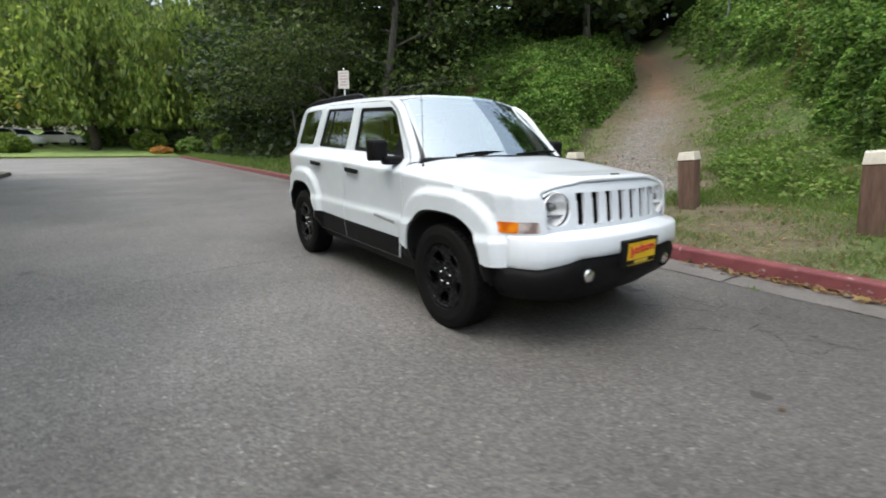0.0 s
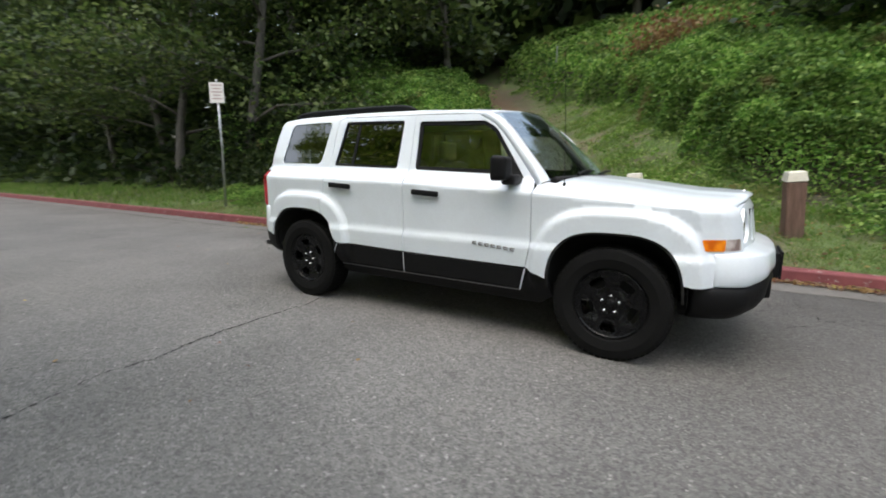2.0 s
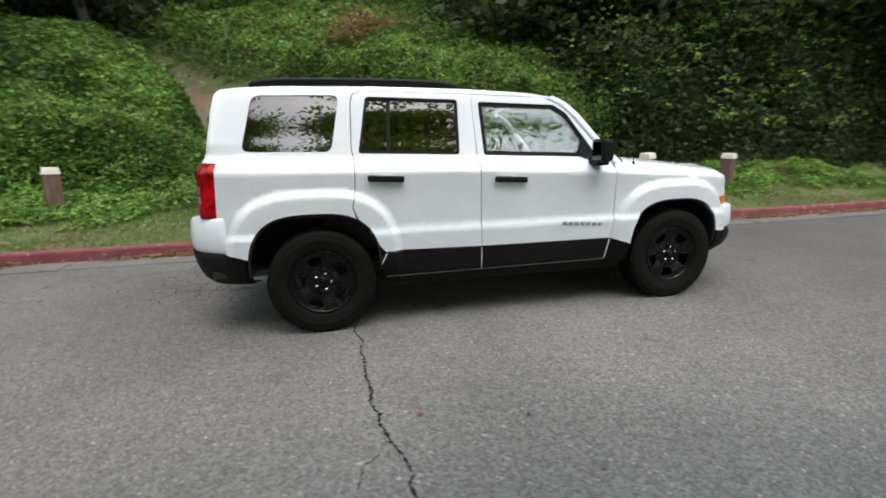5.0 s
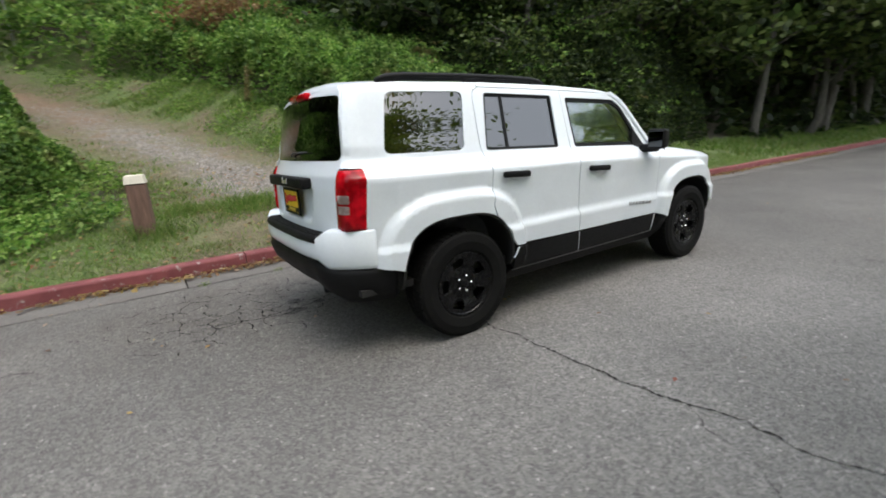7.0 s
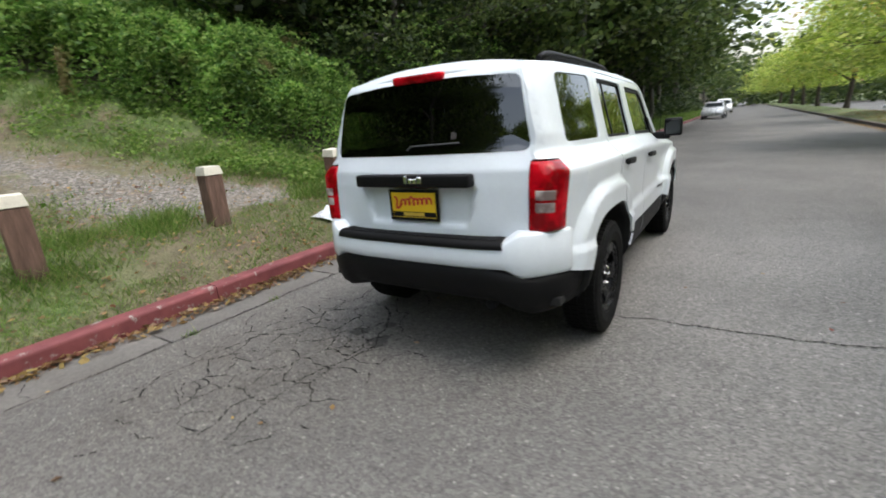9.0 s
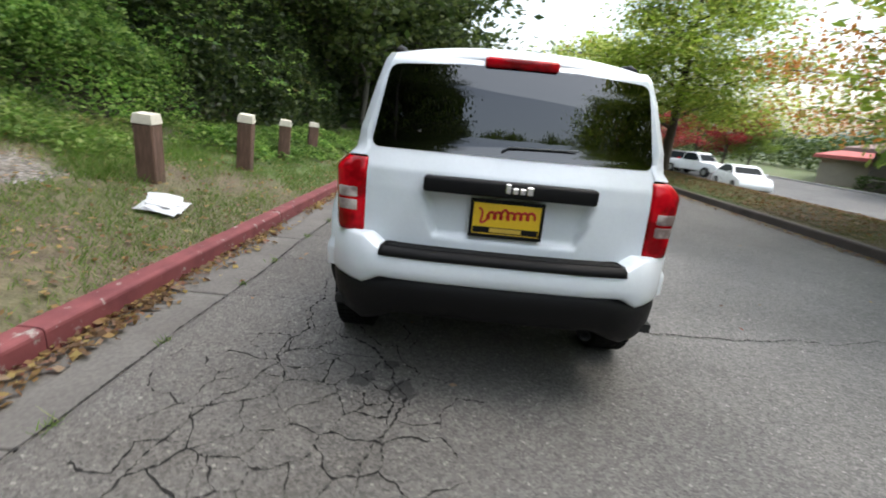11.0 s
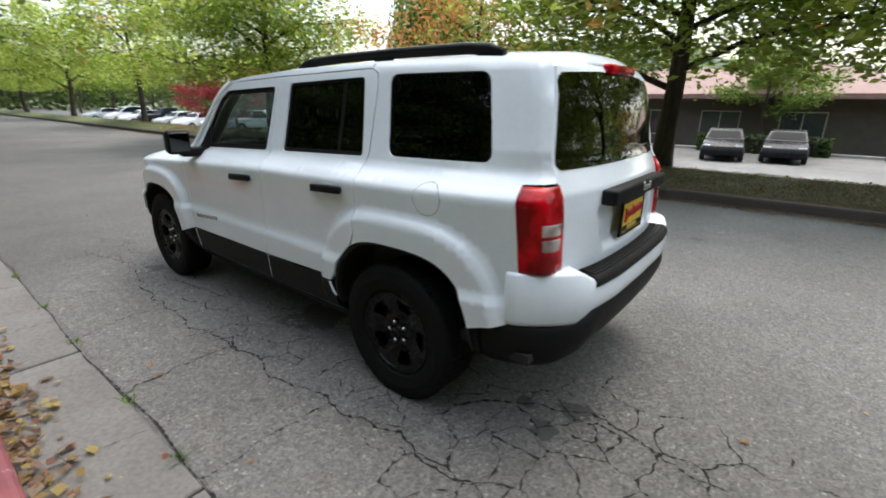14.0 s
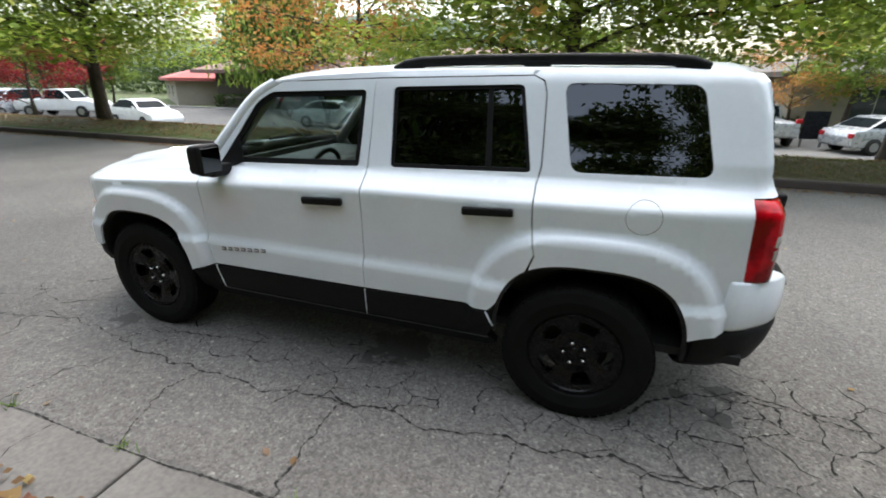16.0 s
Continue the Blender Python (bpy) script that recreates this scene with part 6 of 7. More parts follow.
    # wheel housing
    for i in (0, 1):
        xc, a, b = ARCHES[i]
        bm = bmesh.new()
        ring = arch_line(i, 1.035, 176, 4, 24)
        o = [bm.verts.new((x, s * (float(skin(x, max(z, 0.3))) - 0.012), z)) for x, z in ring]
        n = [bm.verts.new((x, s * 0.5, z)) for x, z in ring]
        for j in range(24):
            bm.faces.new((o[j], o[j + 1], n[j + 1], n[j]))
        bm.faces.new(n)
        part("wheel_housing", bm, DARK, car, "", True)
        # black lip of the wheel opening
        lip = arch_line(i, 1.0, 172, 8, 30) + arch_line(i, 0.965, 8, 172, 30)
        side_panel("arch_lip", s, car, lip, material=DARK, thick=0.03, out=-0.012, step=0.05)
    # door handles: a bar over a scooped cup
    for at_x, at_z, host in ((-0.015, 0.972, fd), (-0.872, 1.006, rd)):
        y0 = float(skin(at_x, at_z))
        bm = lathe([(0.0, 0.004), (0.03, 0.0035), (0.052, 0.002), (0.058, -0.004)], "y", 24)
        bmesh.ops.transform(bm, matrix=Matrix.Translation((at_x, s * y0, at_z)) @ Matrix.Diagonal((1.1, s, 0.75, 1)), verts=bm.verts)
        bmesh.ops.recalc_face_normals(bm, faces=bm.faces[:])
        part("handle_cup", bm, WHITE, host, "", True)
        bm = block(at_x - 0.118, at_x + 0.118, s * (y0 + 0.016) - 0.011, s * (y0 + 0.016) + 0.011, at_z - 0.021, at_z + 0.02, 0.011, seg=3)
        for ex in (-0.1, 0.1):
            block(at_x + ex - 0.014, at_x + ex + 0.014, min(s * y0, s * (y0 + 0.014)), max(s * y0, s * (y0 + 0.014)), at_z - 0.013, at_z + 0.013, 0.003, bm)
        bmesh.ops.rotate(bm, cent=(at_x, s * y0, at_z), matrix=Matrix.Rotation(radians(3), 3, "Y"), verts=bm.verts)
        part("door_handle", bm, BLACK, host, "black bar handle", True)
    # door mirror
    x0, y0, z0 = 0.63, 0.955, 1.15
    bm = bmesh.new()
    bmesh.ops.create_cube(bm, size=1.0)
    bmesh.ops.scale(bm, vec=(0.1, 0.155, 0.165), verts=bm.verts)
    for v in bm.verts:
        if v.co.x > 0:
            v.co.y *= 0.82
            v.co.z *= 0.86
    bmesh.ops.bevel(bm, geom=bm.edges[:], offset=0.03, segments=4, affect="EDGES", profile=0.6)
    bmesh.ops.translate(bm, vec=(x0, s * y0, z0), verts=bm.verts)
    mir = part("door_mirror", bm, BLACK, fd, "black housing", True)
    part("mirror_arm", block(x0 - 0.02, x0 + 0.075, min(s * 0.78, s * 0.93), max(s * 0.78, s * 0.93), 1.045, 1.11, 0.02, seg=3), BLACK, mir, "", True)
    part("mirror_glass", block(x0 - 0.0525, x0 - 0.049, s * y0 - 0.06, s * y0 + 0.06, z0 - 0.062, z0 + 0.062, 0.0015), MIRROR, mir)
    side_panel("mirror_sail", s, fd, rounded([(0.58, 1.25), (0.7, 1.105), (0.71, 1.085), (0.6, 1.09), (0.54, 1.115)], 0.01, 3), material=BLACK, thick=0.01, out=0.003, step=0.04)
    # tail lamp wrapping the corner
    def lamp_strip(z0, z1, u0, u1, grow_out, nz=10, nu=14):
        bm = bmesh.new()
        grid = []
        for i in range(nz + 1):
            z = z0 + (z1 - z0) * i / nz
            xe, ye = float(tail_edge(z)), float(skin(tail_edge(z), z))
            path = [(x, float(skin(x, z))) for x in np.linspace(-1.905 - 0.03 * (1.12 - z) / 0.32, xe, 14)]
            path += [(min(xe, float(tail_x(z) + 0.075 * (y / 0.68) ** 2.4)), y) for y in np.linspace(ye - 0.012, 0.648, 5)]
            d = np.concatenate(([0], np.cumsum([math.hypot(b[0] - a[0], b[1] - a[1]) for a, b in zip(path, path[1:])])))
            row = []
            for j in range(nu + 1):
                t = (u0 + (u1 - u0) * j / nu) * d[-1]
                x, y = np.interp(t, d, [p[0] for p in path]), np.interp(t, d, [p[1] for p in path])
                edge = min(1.0, 7 * min(i, nz - i) / nz + 0.15, 7 * min(j, nu - j) / nu + 0.15)
                o = grow_out * edge
                f = t / d[-1]
                row.append(bm.verts.new((x - o * f, s * (y + o * (1 - f * 0.5)), z)))
            grid.append(row)
        for a, b in zip(grid, grid[1:]):
            for j in range(nu):
                bm.faces.new((a[j], a[j + 1], b[j + 1], b[j]))
        ex = bmesh.ops.extrude_face_region(bm, geom=bm.faces[:])
        bmesh.ops.translate(bm, vec=(0.03, -s * 0.02, 0), verts=[v for v in ex["geom"] if isinstance(v, bmesh.types.BMVert)])
        bmesh.ops.recalc_face_normals(bm, faces=bm.faces[:])
        return bm
    lamp = part("tail_lamp", lamp_strip(0.792, 1.125, 0.0, 1.0, 0.003, 20, 28), RED_LENS, car, "red lens with pale reversing lamp", True)
    part("reversing_lens", lamp_strip(0.941, 0.994, 0.4, 0.9, 0.0055, 8, 12), PALE_LENS, lamp, "pale lens", True)
    part("reversing_lens", lamp_strip(0.882, 0.935, 0.4, 0.9, 0.0055, 8, 12), PALE_LENS, lamp, "pale lens", True)
    # roof rail
    px = [-1.69, -1.62, -1.5, -1.1, -0.7, -0.45, -0.36, -0.3]
    pz = [-0.005, 0.016, 0.026, 0.03, 0.03, 0.026, 0.014, -0.008]
    bm = tube([(x, s * 0.575, float(roof_edge(x)) + 0.02 + h) for x, h in zip(px, pz)], [0.018, 0.021, 0.02, 0.018, 0.018, 0.02, 0.02, 0.014], 8)
    rr = part("roof_rail", bm, BLACK, car, "black roof rail", True)
    for fx in (-1.62, -1.0, -0.4):
        part("rail_foot", block(fx - 0.06, fx + 0.06, s * 0.575 - 0.016, s * 0.575 + 0.016, float(roof_edge(fx)) - 0.01, float(roof_edge(fx)) + 0.04, 0.008), BLACK, rr)
    part("rail_skirt", tube([(x, s * 0.577, float(roof_edge(x)) + 0.014 + 0.6 * h) for x, h in zip(px, pz)], [0.014] * 8, 6), BLACK, rr)
    # small name badge low on the front door, as plain bars
    badge = bmesh.new()
    for i in range(7):
        bx = 0.385 + i * 0.047
        bz = 0.642 - i * 0.0037
        yb = s * (float(skin(bx, bz)) + 0.002)
        block(bx, bx + 0.03, yb - 0.002, yb + 0.002, bz - 0.011, bz - 0.004, 0, badge)
        block(bx, bx + 0.03, yb - 0.002, yb + 0.002, bz + 0.004, bz + 0.011, 0, badge)
        block(bx, bx + 0.007, yb - 0.002, yb + 0.002, bz - 0.011, bz + 0.011, 0, badge)
    part("badge", badge, STEEL, fd, "small silver badge")
    # front corner: indicator wrapping the wing
    v, f = fill(rounded([(1.762, 0.77), (1.872, 0.773), (1.872, 0.709), (1.782, 0.708)], 0.008, 2), (), 0.02)
    part("indicator", plate_mesh(v, f, side_bend(s, 0.004), 0.02, s < 0), AMBER, car, "amber indicator lens", True)
    v, f = fill(rounded([(1.874, 0.773), (1.938, 0.773), (1.948, 0.71), (1.874, 0.709)], 0.006, 2), (), 0.02)
    part("side_lamp", plate_mesh(v, f, side_bend(s, 0.004), 0.02, s < 0), PALE_LENS, car, "clear lens", True)

# bonnet
def bonnet_at(u, v):
    xa, xb = 1.02 - 0.09 * abs(v) ** 2.2, 1.99 - 0.105 * abs(v) ** 2.4
    x = xa + (xb - xa) * u
    edge = min(x, 1.9)
    y = v * (float(skin(edge, float(belt(edge)) + 0.055)) - 0.004)
    z = float(belt(edge)) + 0.056 + (0.05 - 0.012 * u) * (1 - abs(v) ** 5) + 0.012 * (1 - np.clip((abs(v) - 0.55) / 0.08, 0, 1)) * (0.4 + 0.6 * u)
    z += 0.022 * max(0.0, (x - 1.7) / 0.25) * (1 - abs(v) ** 8) - 0.022 * max(0.0, (u - 0.93) / 0.07) ** 2
    return x, y, float(z)


bm = bmesh.new()
grid = []
for i in range(33):
    u = 1 - (1 - i / 32) ** 1.25
    row = []
    for j in range(37):
        x, y, z = bonnet_at(u, j / 18 - 1)
        row.append(bm.verts.new((x, y, z)))
    grid.append(row)
for a, b in zip(grid, grid[1:]):
    for j in range(36):
        bm.faces.new((a[j], b[j], b[j + 1], a[j + 1]))
ex = bmesh.ops.extrude_face_region(bm, geom=bm.faces[:])
bmesh.ops.translate(bm, vec=(-0.006, 0, -0.016), verts=[v for v in ex["geom"] if isinstance(v, bmesh.types.BMVert)])
bmesh.ops.recalc_face_normals(bm, faces=bm.faces[:])
hood = part("bonnet", bm, WHITE, car, "", True)
ex_, _, ez_ = bonnet_at(0.95, 0.0)
part("emblem", block(ex_ - 0.01, ex_ + 0.01, -0.045, 0.045, ez_ - 0.004, ez_ + 0.006, 0.003), CHROME, hood, "small chrome emblem")

# grille panel with seven slots and two round lamp openings
slots = [rounded([(y - 0.029, 0.738), (y + 0.029, 0.738), (y + 0.029, 0.925), (y - 0.029, 0.925)], 0.014, 3) for y in (-0.357, -0.238, -0.119, 0.0, 0.119, 0.238, 0.357)]
disc = lambda cy, cz, r, n=28: [(cy + r * math.cos(2 * math.pi * i / n), cz + r * math.sin(2 * math.pi * i / n)) for i in range(n)]
crown_line = [(y, z - 0.0195) for _, y, z in (bonnet_at(1.0, v / 16) for v in range(15, -16, -1))]
panel = [(-0.655, 0.69), (0.655, 0.69), (0.665, 0.8)] + crown_line + [(-0.665, 0.8)]
grille = end_panel("grille", nose, 1, car, panel, slots + [disc(-0.528, 0.835, 0.099), disc(0.528, 0.835, 0.099)], step=0.024, label="white grille with seven upright slots")
end_panel("grille_backing", nose, 1, grille, [(-0.43, 0.72), (0.43, 0.72), (0.43, 0.945), (-0.43, 0.945)], (), DARK, 0.01, -0.06, 0.08)
for y in (-0.357, -0.238, -0.119, 0.0, 0.119, 0.238, 0.357):
    xn = float(nose(y, 0.84))
    part("slot_lining", join(block(xn - 0.06, xn - 0.012, y - 0.036, y - 0.03, 0.738, 0.925), block(xn - 0.06, xn - 0.012, y + 0.03, y + 0.036, 0.738, 0.925)), BLACK, grille)
for s in (-1, 1):
    cx = float(nose(0.528, 0.835))
    bm = lathe([(0.004, -0.075), (0.03, -0.07), (0.07, -0.045), (0.096, -0.005), (0.1, 0.004), (0.094, 0.006), (0.09, -0.01)], "x", 32, (cx - 0.012, s * 0.528, 0.835))
    hl = part("headlamp", bm, BOWL, car, "round headlamp with chrome bowl", True)
    part("bulb_cap", lathe([(0.0, 0.005), (0.02, 0.0), (0.026, -0.02), (0.026, -0.06)], "x", 16, (cx - 0.02, s * 0.528, 0.845)), STEEL, hl, "", True)
    part("divider", block(cx - 0.05, cx - 0.02, s * 0.528 - 0.085, s * 0.528 + 0.085, 0.79, 0.797), STEEL, hl)
    cover = part("lamp_cover", lathe([(0.0, 0.018), (0.04, 0.015), (0.075, 0.006), (0.096, -0.006)], "x", 32, (cx - 0.012, s * 0.528, 0.835)), LAMP_GLASS, hl, "clear cover", True)
    cover.visible_shadow = False
    # clear lamp between bumper and headlamp, beside the amber corner
    end_panel("side_lamp", nose, 1, car, rounded([(s * 0.652, 0.727), (s * 0.652, 0.765), (s * 0.6, 0.752), (s * 0.57, 0.727)], 0.006, 2), (), PALE_LENS, 0.02, 0.006, 0.03)


def bumper_band(name, plan, rows, material, half_gap=None, label="", smooth_it=True, ramp=(0.47, 0.22)):
    """A bumper skin: the plan line is (x, y) from the middle to one side; rows give height at the middle, height at the side and how far out."""
    line = dense(rounded_open(plan, 0.06), 0.04, False)
    if half_gap:
        line = [p for p in line if p[1] <= half_gap]
    whole = [(x, -y) for x, y in line[::-1]] + line[1:]
    n = len(whole)
    bm = bmesh.new()
    grid = []
    way = 1 if plan[0][0] > 0 else -1
    for zc, zs, out in rows:
        ring = []
        for i, (x, y) in enumerate(whole):
            a, b = whole[max(i - 1, 0)], whole[min(i + 1, n - 1)]
            t = Vector((b[0] - a[0], b[1] - a[1])).normalized()
            nrm = Vector((t.y, -t.x)) * way
            k = np.clip((abs(y) - ramp[0]) / ramp[1], 0, 1)
            out_ = out if out < 0 else out * float(np.clip((0.79 - abs(y)) / 0.08, 0, 1))
            ring.append(bm.verts.new((x + nrm.x * out_, y + nrm.y * out_, zc + (zs - zc) * k)))
        grid.append(ring)
    for a, b in zip(grid, grid[1:]):
        for i in range(n - 1):
            bm.faces.new((a[i], a[i + 1], b[i + 1], b[i]))
    ex = bmesh.ops.extrude_face_region(bm, geom=bm.faces[:])
    bmesh.ops.scale(bm, vec=(0.985, 0.972, 1.0), verts=[v for v in ex["geom"] if isinstance(v, bmesh.types.BMVert)])
    bmesh.ops.recalc_face_normals(bm, faces=bm.faces[:])
    return part(name, bm, material, car, label, smooth_it)


def rounded_open(pts, r, n=6):
    out = [pts[0]]
    for a, b, c in zip(pts, pts[1:], pts[2:]):
        a, b, c = Vector(a), Vector(b), Vector(c)
        ra = min(r, (a - b).length * 0.45, (c - b).length * 0.45)
        p, q = b + (a - b).normalized() * ra, b + (c - b).normalized() * ra
        out += [tuple((1 - t) ** 2 * p + 2 * t * (1 - t) * b + t * t * q) for t in (j / n for j in range(n + 1))]
    return out + [pts[-1]]


front_plan = [(2.14, 0.0), (2.13, 0.3), (2.08, 0.57), (1.985, 0.71), (1.9, 0.765), (1.87, float(skin(1.87, 0.62)) + 0.004), (1.837, float(skin(1.837, 0.62)) + 0.0015)]
bumper_band("front_bumper", front_plan, [(0.715, 0.704, -0.22), (0.712, 0.702, -0.1), (0.69, 0.694, -0.016), (0.684, 0.688, -0.006), (0.675, 0.68, -0.001), (0.6, 0.58, 0.008), (0.578, 0.53, 0.006), (0.568, 0.515, -0.004), (0.563, 0.507, -0.03)], WHITE, label="white upper bumper")
bumper_band("front_bumper_skirt", front_plan[:-2] + [(1.845, 0.795), (1.75, 0.815)], [(0.57, 0.512, -0.02), (0.558, 0.5, -0.004), (0.52, 0.46, 0.004), (0.44, 0.41, -0.004), (0.39, 0.36, -0.03), (0.33, 0.31, -0.09), (0.27, 0.29, -0.16)], BLACK, label="black plastic lower bumper")
for s in (-1, 1):
    fog = part("fog_lamp", lathe([(0.0, 0.01), (0.03, 0.008), (0.042, 0.0), (0.046, -0.03)], "x", 24, (2.112, s * 0.4, 0.465)), CHROME, car, "small round fog lamp", True)
    part("fog_surround", lathe([(0.046, 0.006), (0.058, 0.01), (0.065, -0.03)], "x", 24, (2.106, s * 0.4, 0.465)), BLACK, fog, "", True)
rear_plan = [(-2.19, 0.0), (-2.185, 0.35), (-2.16, 0.57), (-2.095, 0.682), (-1.995, 0.768), (-1.935, float(skin(-1.935, 0.65)) + 0.004), (-1.898, float(skin(-1.898, 0.65)) + 0.0015)]
bumper_band("rear_bumper", rear_plan, [(0.752, 0.798, -0.2), (0.752, 0.796, -0.024), (0.748, 0.791, -0.01), (0.738, 0.78, -0.001), (0.66, 0.65, 0.007), (0.63, 0.59, 0.005), (0.615, 0.57, -0.005), (0.608, 0.562, -0.03)], WHITE, label="white upper bumper", ramp=(0.555, 0.075))
bumper_band("rear_bumper_skirt", rear_plan[:-2] + [(-1.9, 0.812), (-1.79, 0.835)], [(0.62, 0.57, -0.02), (0.605, 0.555, -0.003), (0.57, 0.53, 0.004), (0.52, 0.46, -0.006), (0.46, 0.39, -0.03), (0.42, 0.345, -0.08), (0.39, 0.335, -0.2)], BLACK, label="black plastic lower bumper")
# black tread on the rear bumper
tread = bumper_band("bumper_tread", rear_plan, [(0.76, 0.76, -0.105), (0.76, 0.76, -0.026), (0.755, 0.755, -0.012), (0.74, 0.74, 0.003), (0.718, 0.718, 0.007), (0.714, 0.714, -0.004)], BLACK, 0.565, "black ribbed step pad")
for i in range(5):
    o = -0.022 - i * 0.018
    bumper_band("tread_rib", rear_plan, [(0.757, 0.757, o), (0.764, 0.764, o - 0.002), (0.764, 0.764, o - 0.009), (0.757, 0.757, o - 0.011)], BLACK, 0.545).parent = tread

# tailgate
gate = [(-0.64, 0.762), (0.64, 0.762), (0.64, 1.125)] + [(float(skin(tail_edge(z), z)) - 0.008, z) for z in (1.14, 1.2, 1.3, 1.4, 1.5, 1.56)] + [(0.5, 1.59), (0.0, 1.615), (-0.5, 1.59)]
gate += [(-y, z) for y, z in [(float(skin(tail_edge(z), z)) - 0.008, z) for z in (1.56, 1.5, 1.4, 1.3, 1.2, 1.14)]] + [(-0.64, 1.125)]
win_b = rounded([(-0.624, 1.188), (0.624, 1.188), (0.56, 1.524), (0.25, 1.542), (-0.25, 1.542), (-0.56, 1.524)], 0.03, 4)
tg = end_panel("tailgate", tail, -1, car, gate, [win_b], step=0.026, label="white tailgate")
pane = end_panel("rear_window", tail, -1, tg, shrink(win_b, -0.012), (), PRIVACY, 0.004, 0.0045, 0.08, "dark privacy glass")
pane.visible_shadow = False
end_panel("window_seal", tail, -1, tg, shrink(win_b, -0.006), [shrink(win_b, 0.01)], BLACK, 0.012, -0.008, 0.04)
bm = block(-2.145, -2.075, -0.375, 0.375, 1.014, 1.082, 0.014, seg=3)
bar = part("tailgate_bar", bm, BLACK, tg, "black handle bar", True)
mark = bmesh.new()
for i, (w, h) in enumerate(((0.022, 0.042), (0.024, 0.026), (0.024, 0.026), (0.026, 0.036))):
    y0 = 0.022 - i * 0.03
    block(-2.151, -2.144, y0 - w, y0, 1.036, 1.036 + h, 0.003, mark)
part("emblem", mark, CHROME, bar, "small chrome emblem")
part("wiper_arm", tube([(-2.052, 0.05, 1.205), (-2.054, 0.02, 1.224), (-2.048, -0.28, 1.232)], [0.005, 0.0045, 0.0035], 6), TRIM_IN, tg, "thin rear wiper", True)
bm = block(-1.985, -1.9, -0.16, 0.16, 1.55, 1.592, 0.012, seg=2)
part("brake_lamp", bm, RED_LENS, tg, "high red brake lamp", True)


def number_plate(way, x, z, w=0.31, h=0.15):
    """A yellow dealer plate in a black frame, its script drawn as a plain stroke."""
    p = part("number_plate", block(x - 0.004, x + 0.004, -w / 2, w / 2, z - h / 2, z + h / 2, 0.002), YELLOW, car, "yellow plate in a black frame")
    fr = bmesh.new()
    for y0, y1, z0, z1 in ((-w / 2 - 0.008, w / 2 + 0.008, h / 2 - 0.006, h / 2 + 0.01), (-w / 2 - 0.008, w / 2 + 0.008, -h / 2 - 0.01, -h / 2 + 0.006), (-w / 2 - 0.008, -w / 2 + 0.007, -h / 2 + 0.0065, h / 2 - 0.0065), (w / 2 - 0.007, w / 2 + 0.008, -h / 2 + 0.0065, h / 2 - 0.0065)):
        block(x - 0.007, x + 0.007, y0, y1, z + z0, z + z1, 0.002, fr)
    part("plate_frame", fr, BLACK, p)
    pts = []
    for i in range(121):
        t = i / 120
        a = t * 2 * math.pi * 8.5
        big = 2.1 if t < 0.14 else (1.7 if 0.44 < t < 0.52 else 1.0)
        yy = -0.125 + 0.245 * t + 0.009 * math.sin(a)
        zz = 0.0155 * big * math.cos(a * (1.0 if t > 0.14 else 0.6)) + 0.012 + 0.014 * t
        pts.append((x + way * 0.006, yy if way > 0 else -yy, z + zz))
    part("script", tube(pts, [0.0058] * 121, 4), RED_INK, p, "red handwritten script")
    part("lower_bar", block(x + way * 0.005 - 0.001, x + way * 0.005 + 0.001, -0.07, 0.07, z - h / 2 + 0.015, z - h / 2 + 0.034), GOLD, p)
    part("base_strip", block(x + way * 0.0035 - 0.001, x + way * 0.0035 + 0.001, -w / 2 + 0.01, w / 2 - 0.01, z - h / 2 + 0.01, z - h / 2 + 0.038), BLACK, p, "black strip along the foot")
    return p


number_plate(-1, -2.105, 0.915)
number_plate(1, 2.175, 0.565)
part("plate_bracket", block(2.12, 2.168, -0.165, 0.165, 0.485, 0.645, 0.006), BLACK, car)

# roof
bm = bmesh.new()
grid = []
for i in range(41):
    x = -1.945 + (0.36 + 1.945) * i / 40
    row = []
    for j in range(29):
        v = j / 14 - 1
        x_ = x + (0.09 * (i / 40) ** 6 if i else 0) * (1 - v * v) * -1 + (0.09 * (1 - v * v) * (i / 40) ** 6) * 2
        ze = float(roof_edge(min(x, 0.36)))
        ye = float(skin(min(x, 0.36), ze)) if x > -1.86 else float(skin(-1.86, ze)) - 0.4 * (-1.86 - x)
        z = ze + 0.055 * (1 - abs(v) ** 2.4) - 0.045 * max(0, (-1.84 - x) / 0.1) ** 2 * (1 - 0.75 * abs(v) ** 4)
        x_ += 0.055 * max(0.0, min(1.0, (-1.7 - x) / 0.245)) * abs(v) ** 2.4
        row.append(bm.verts.new((x_, v * (ye + 0.002), z + 0.001)))
    grid.append(row)
for a, b in zip(grid, grid[1:]):
    for j in range(28):
        bm.faces.new((a[j], b[j], b[j + 1], a[j + 1]))
ex = bmesh.ops.extrude_face_region(bm, geom=bm.faces[:])
bmesh.ops.translate(bm, vec=(0, 0, -0.02), verts=[v for v in ex["geom"] if isinstance(v, bmesh.types.BMVert)])
bmesh.ops.recalc_face_normals(bm, faces=bm.faces[:])
part("roof", bm, WHITE, car, "", True)
part("headlining", block(-1.78, 0.3, -0.56, 0.56, 1.545, 1.57, 0.01), LINER, car)

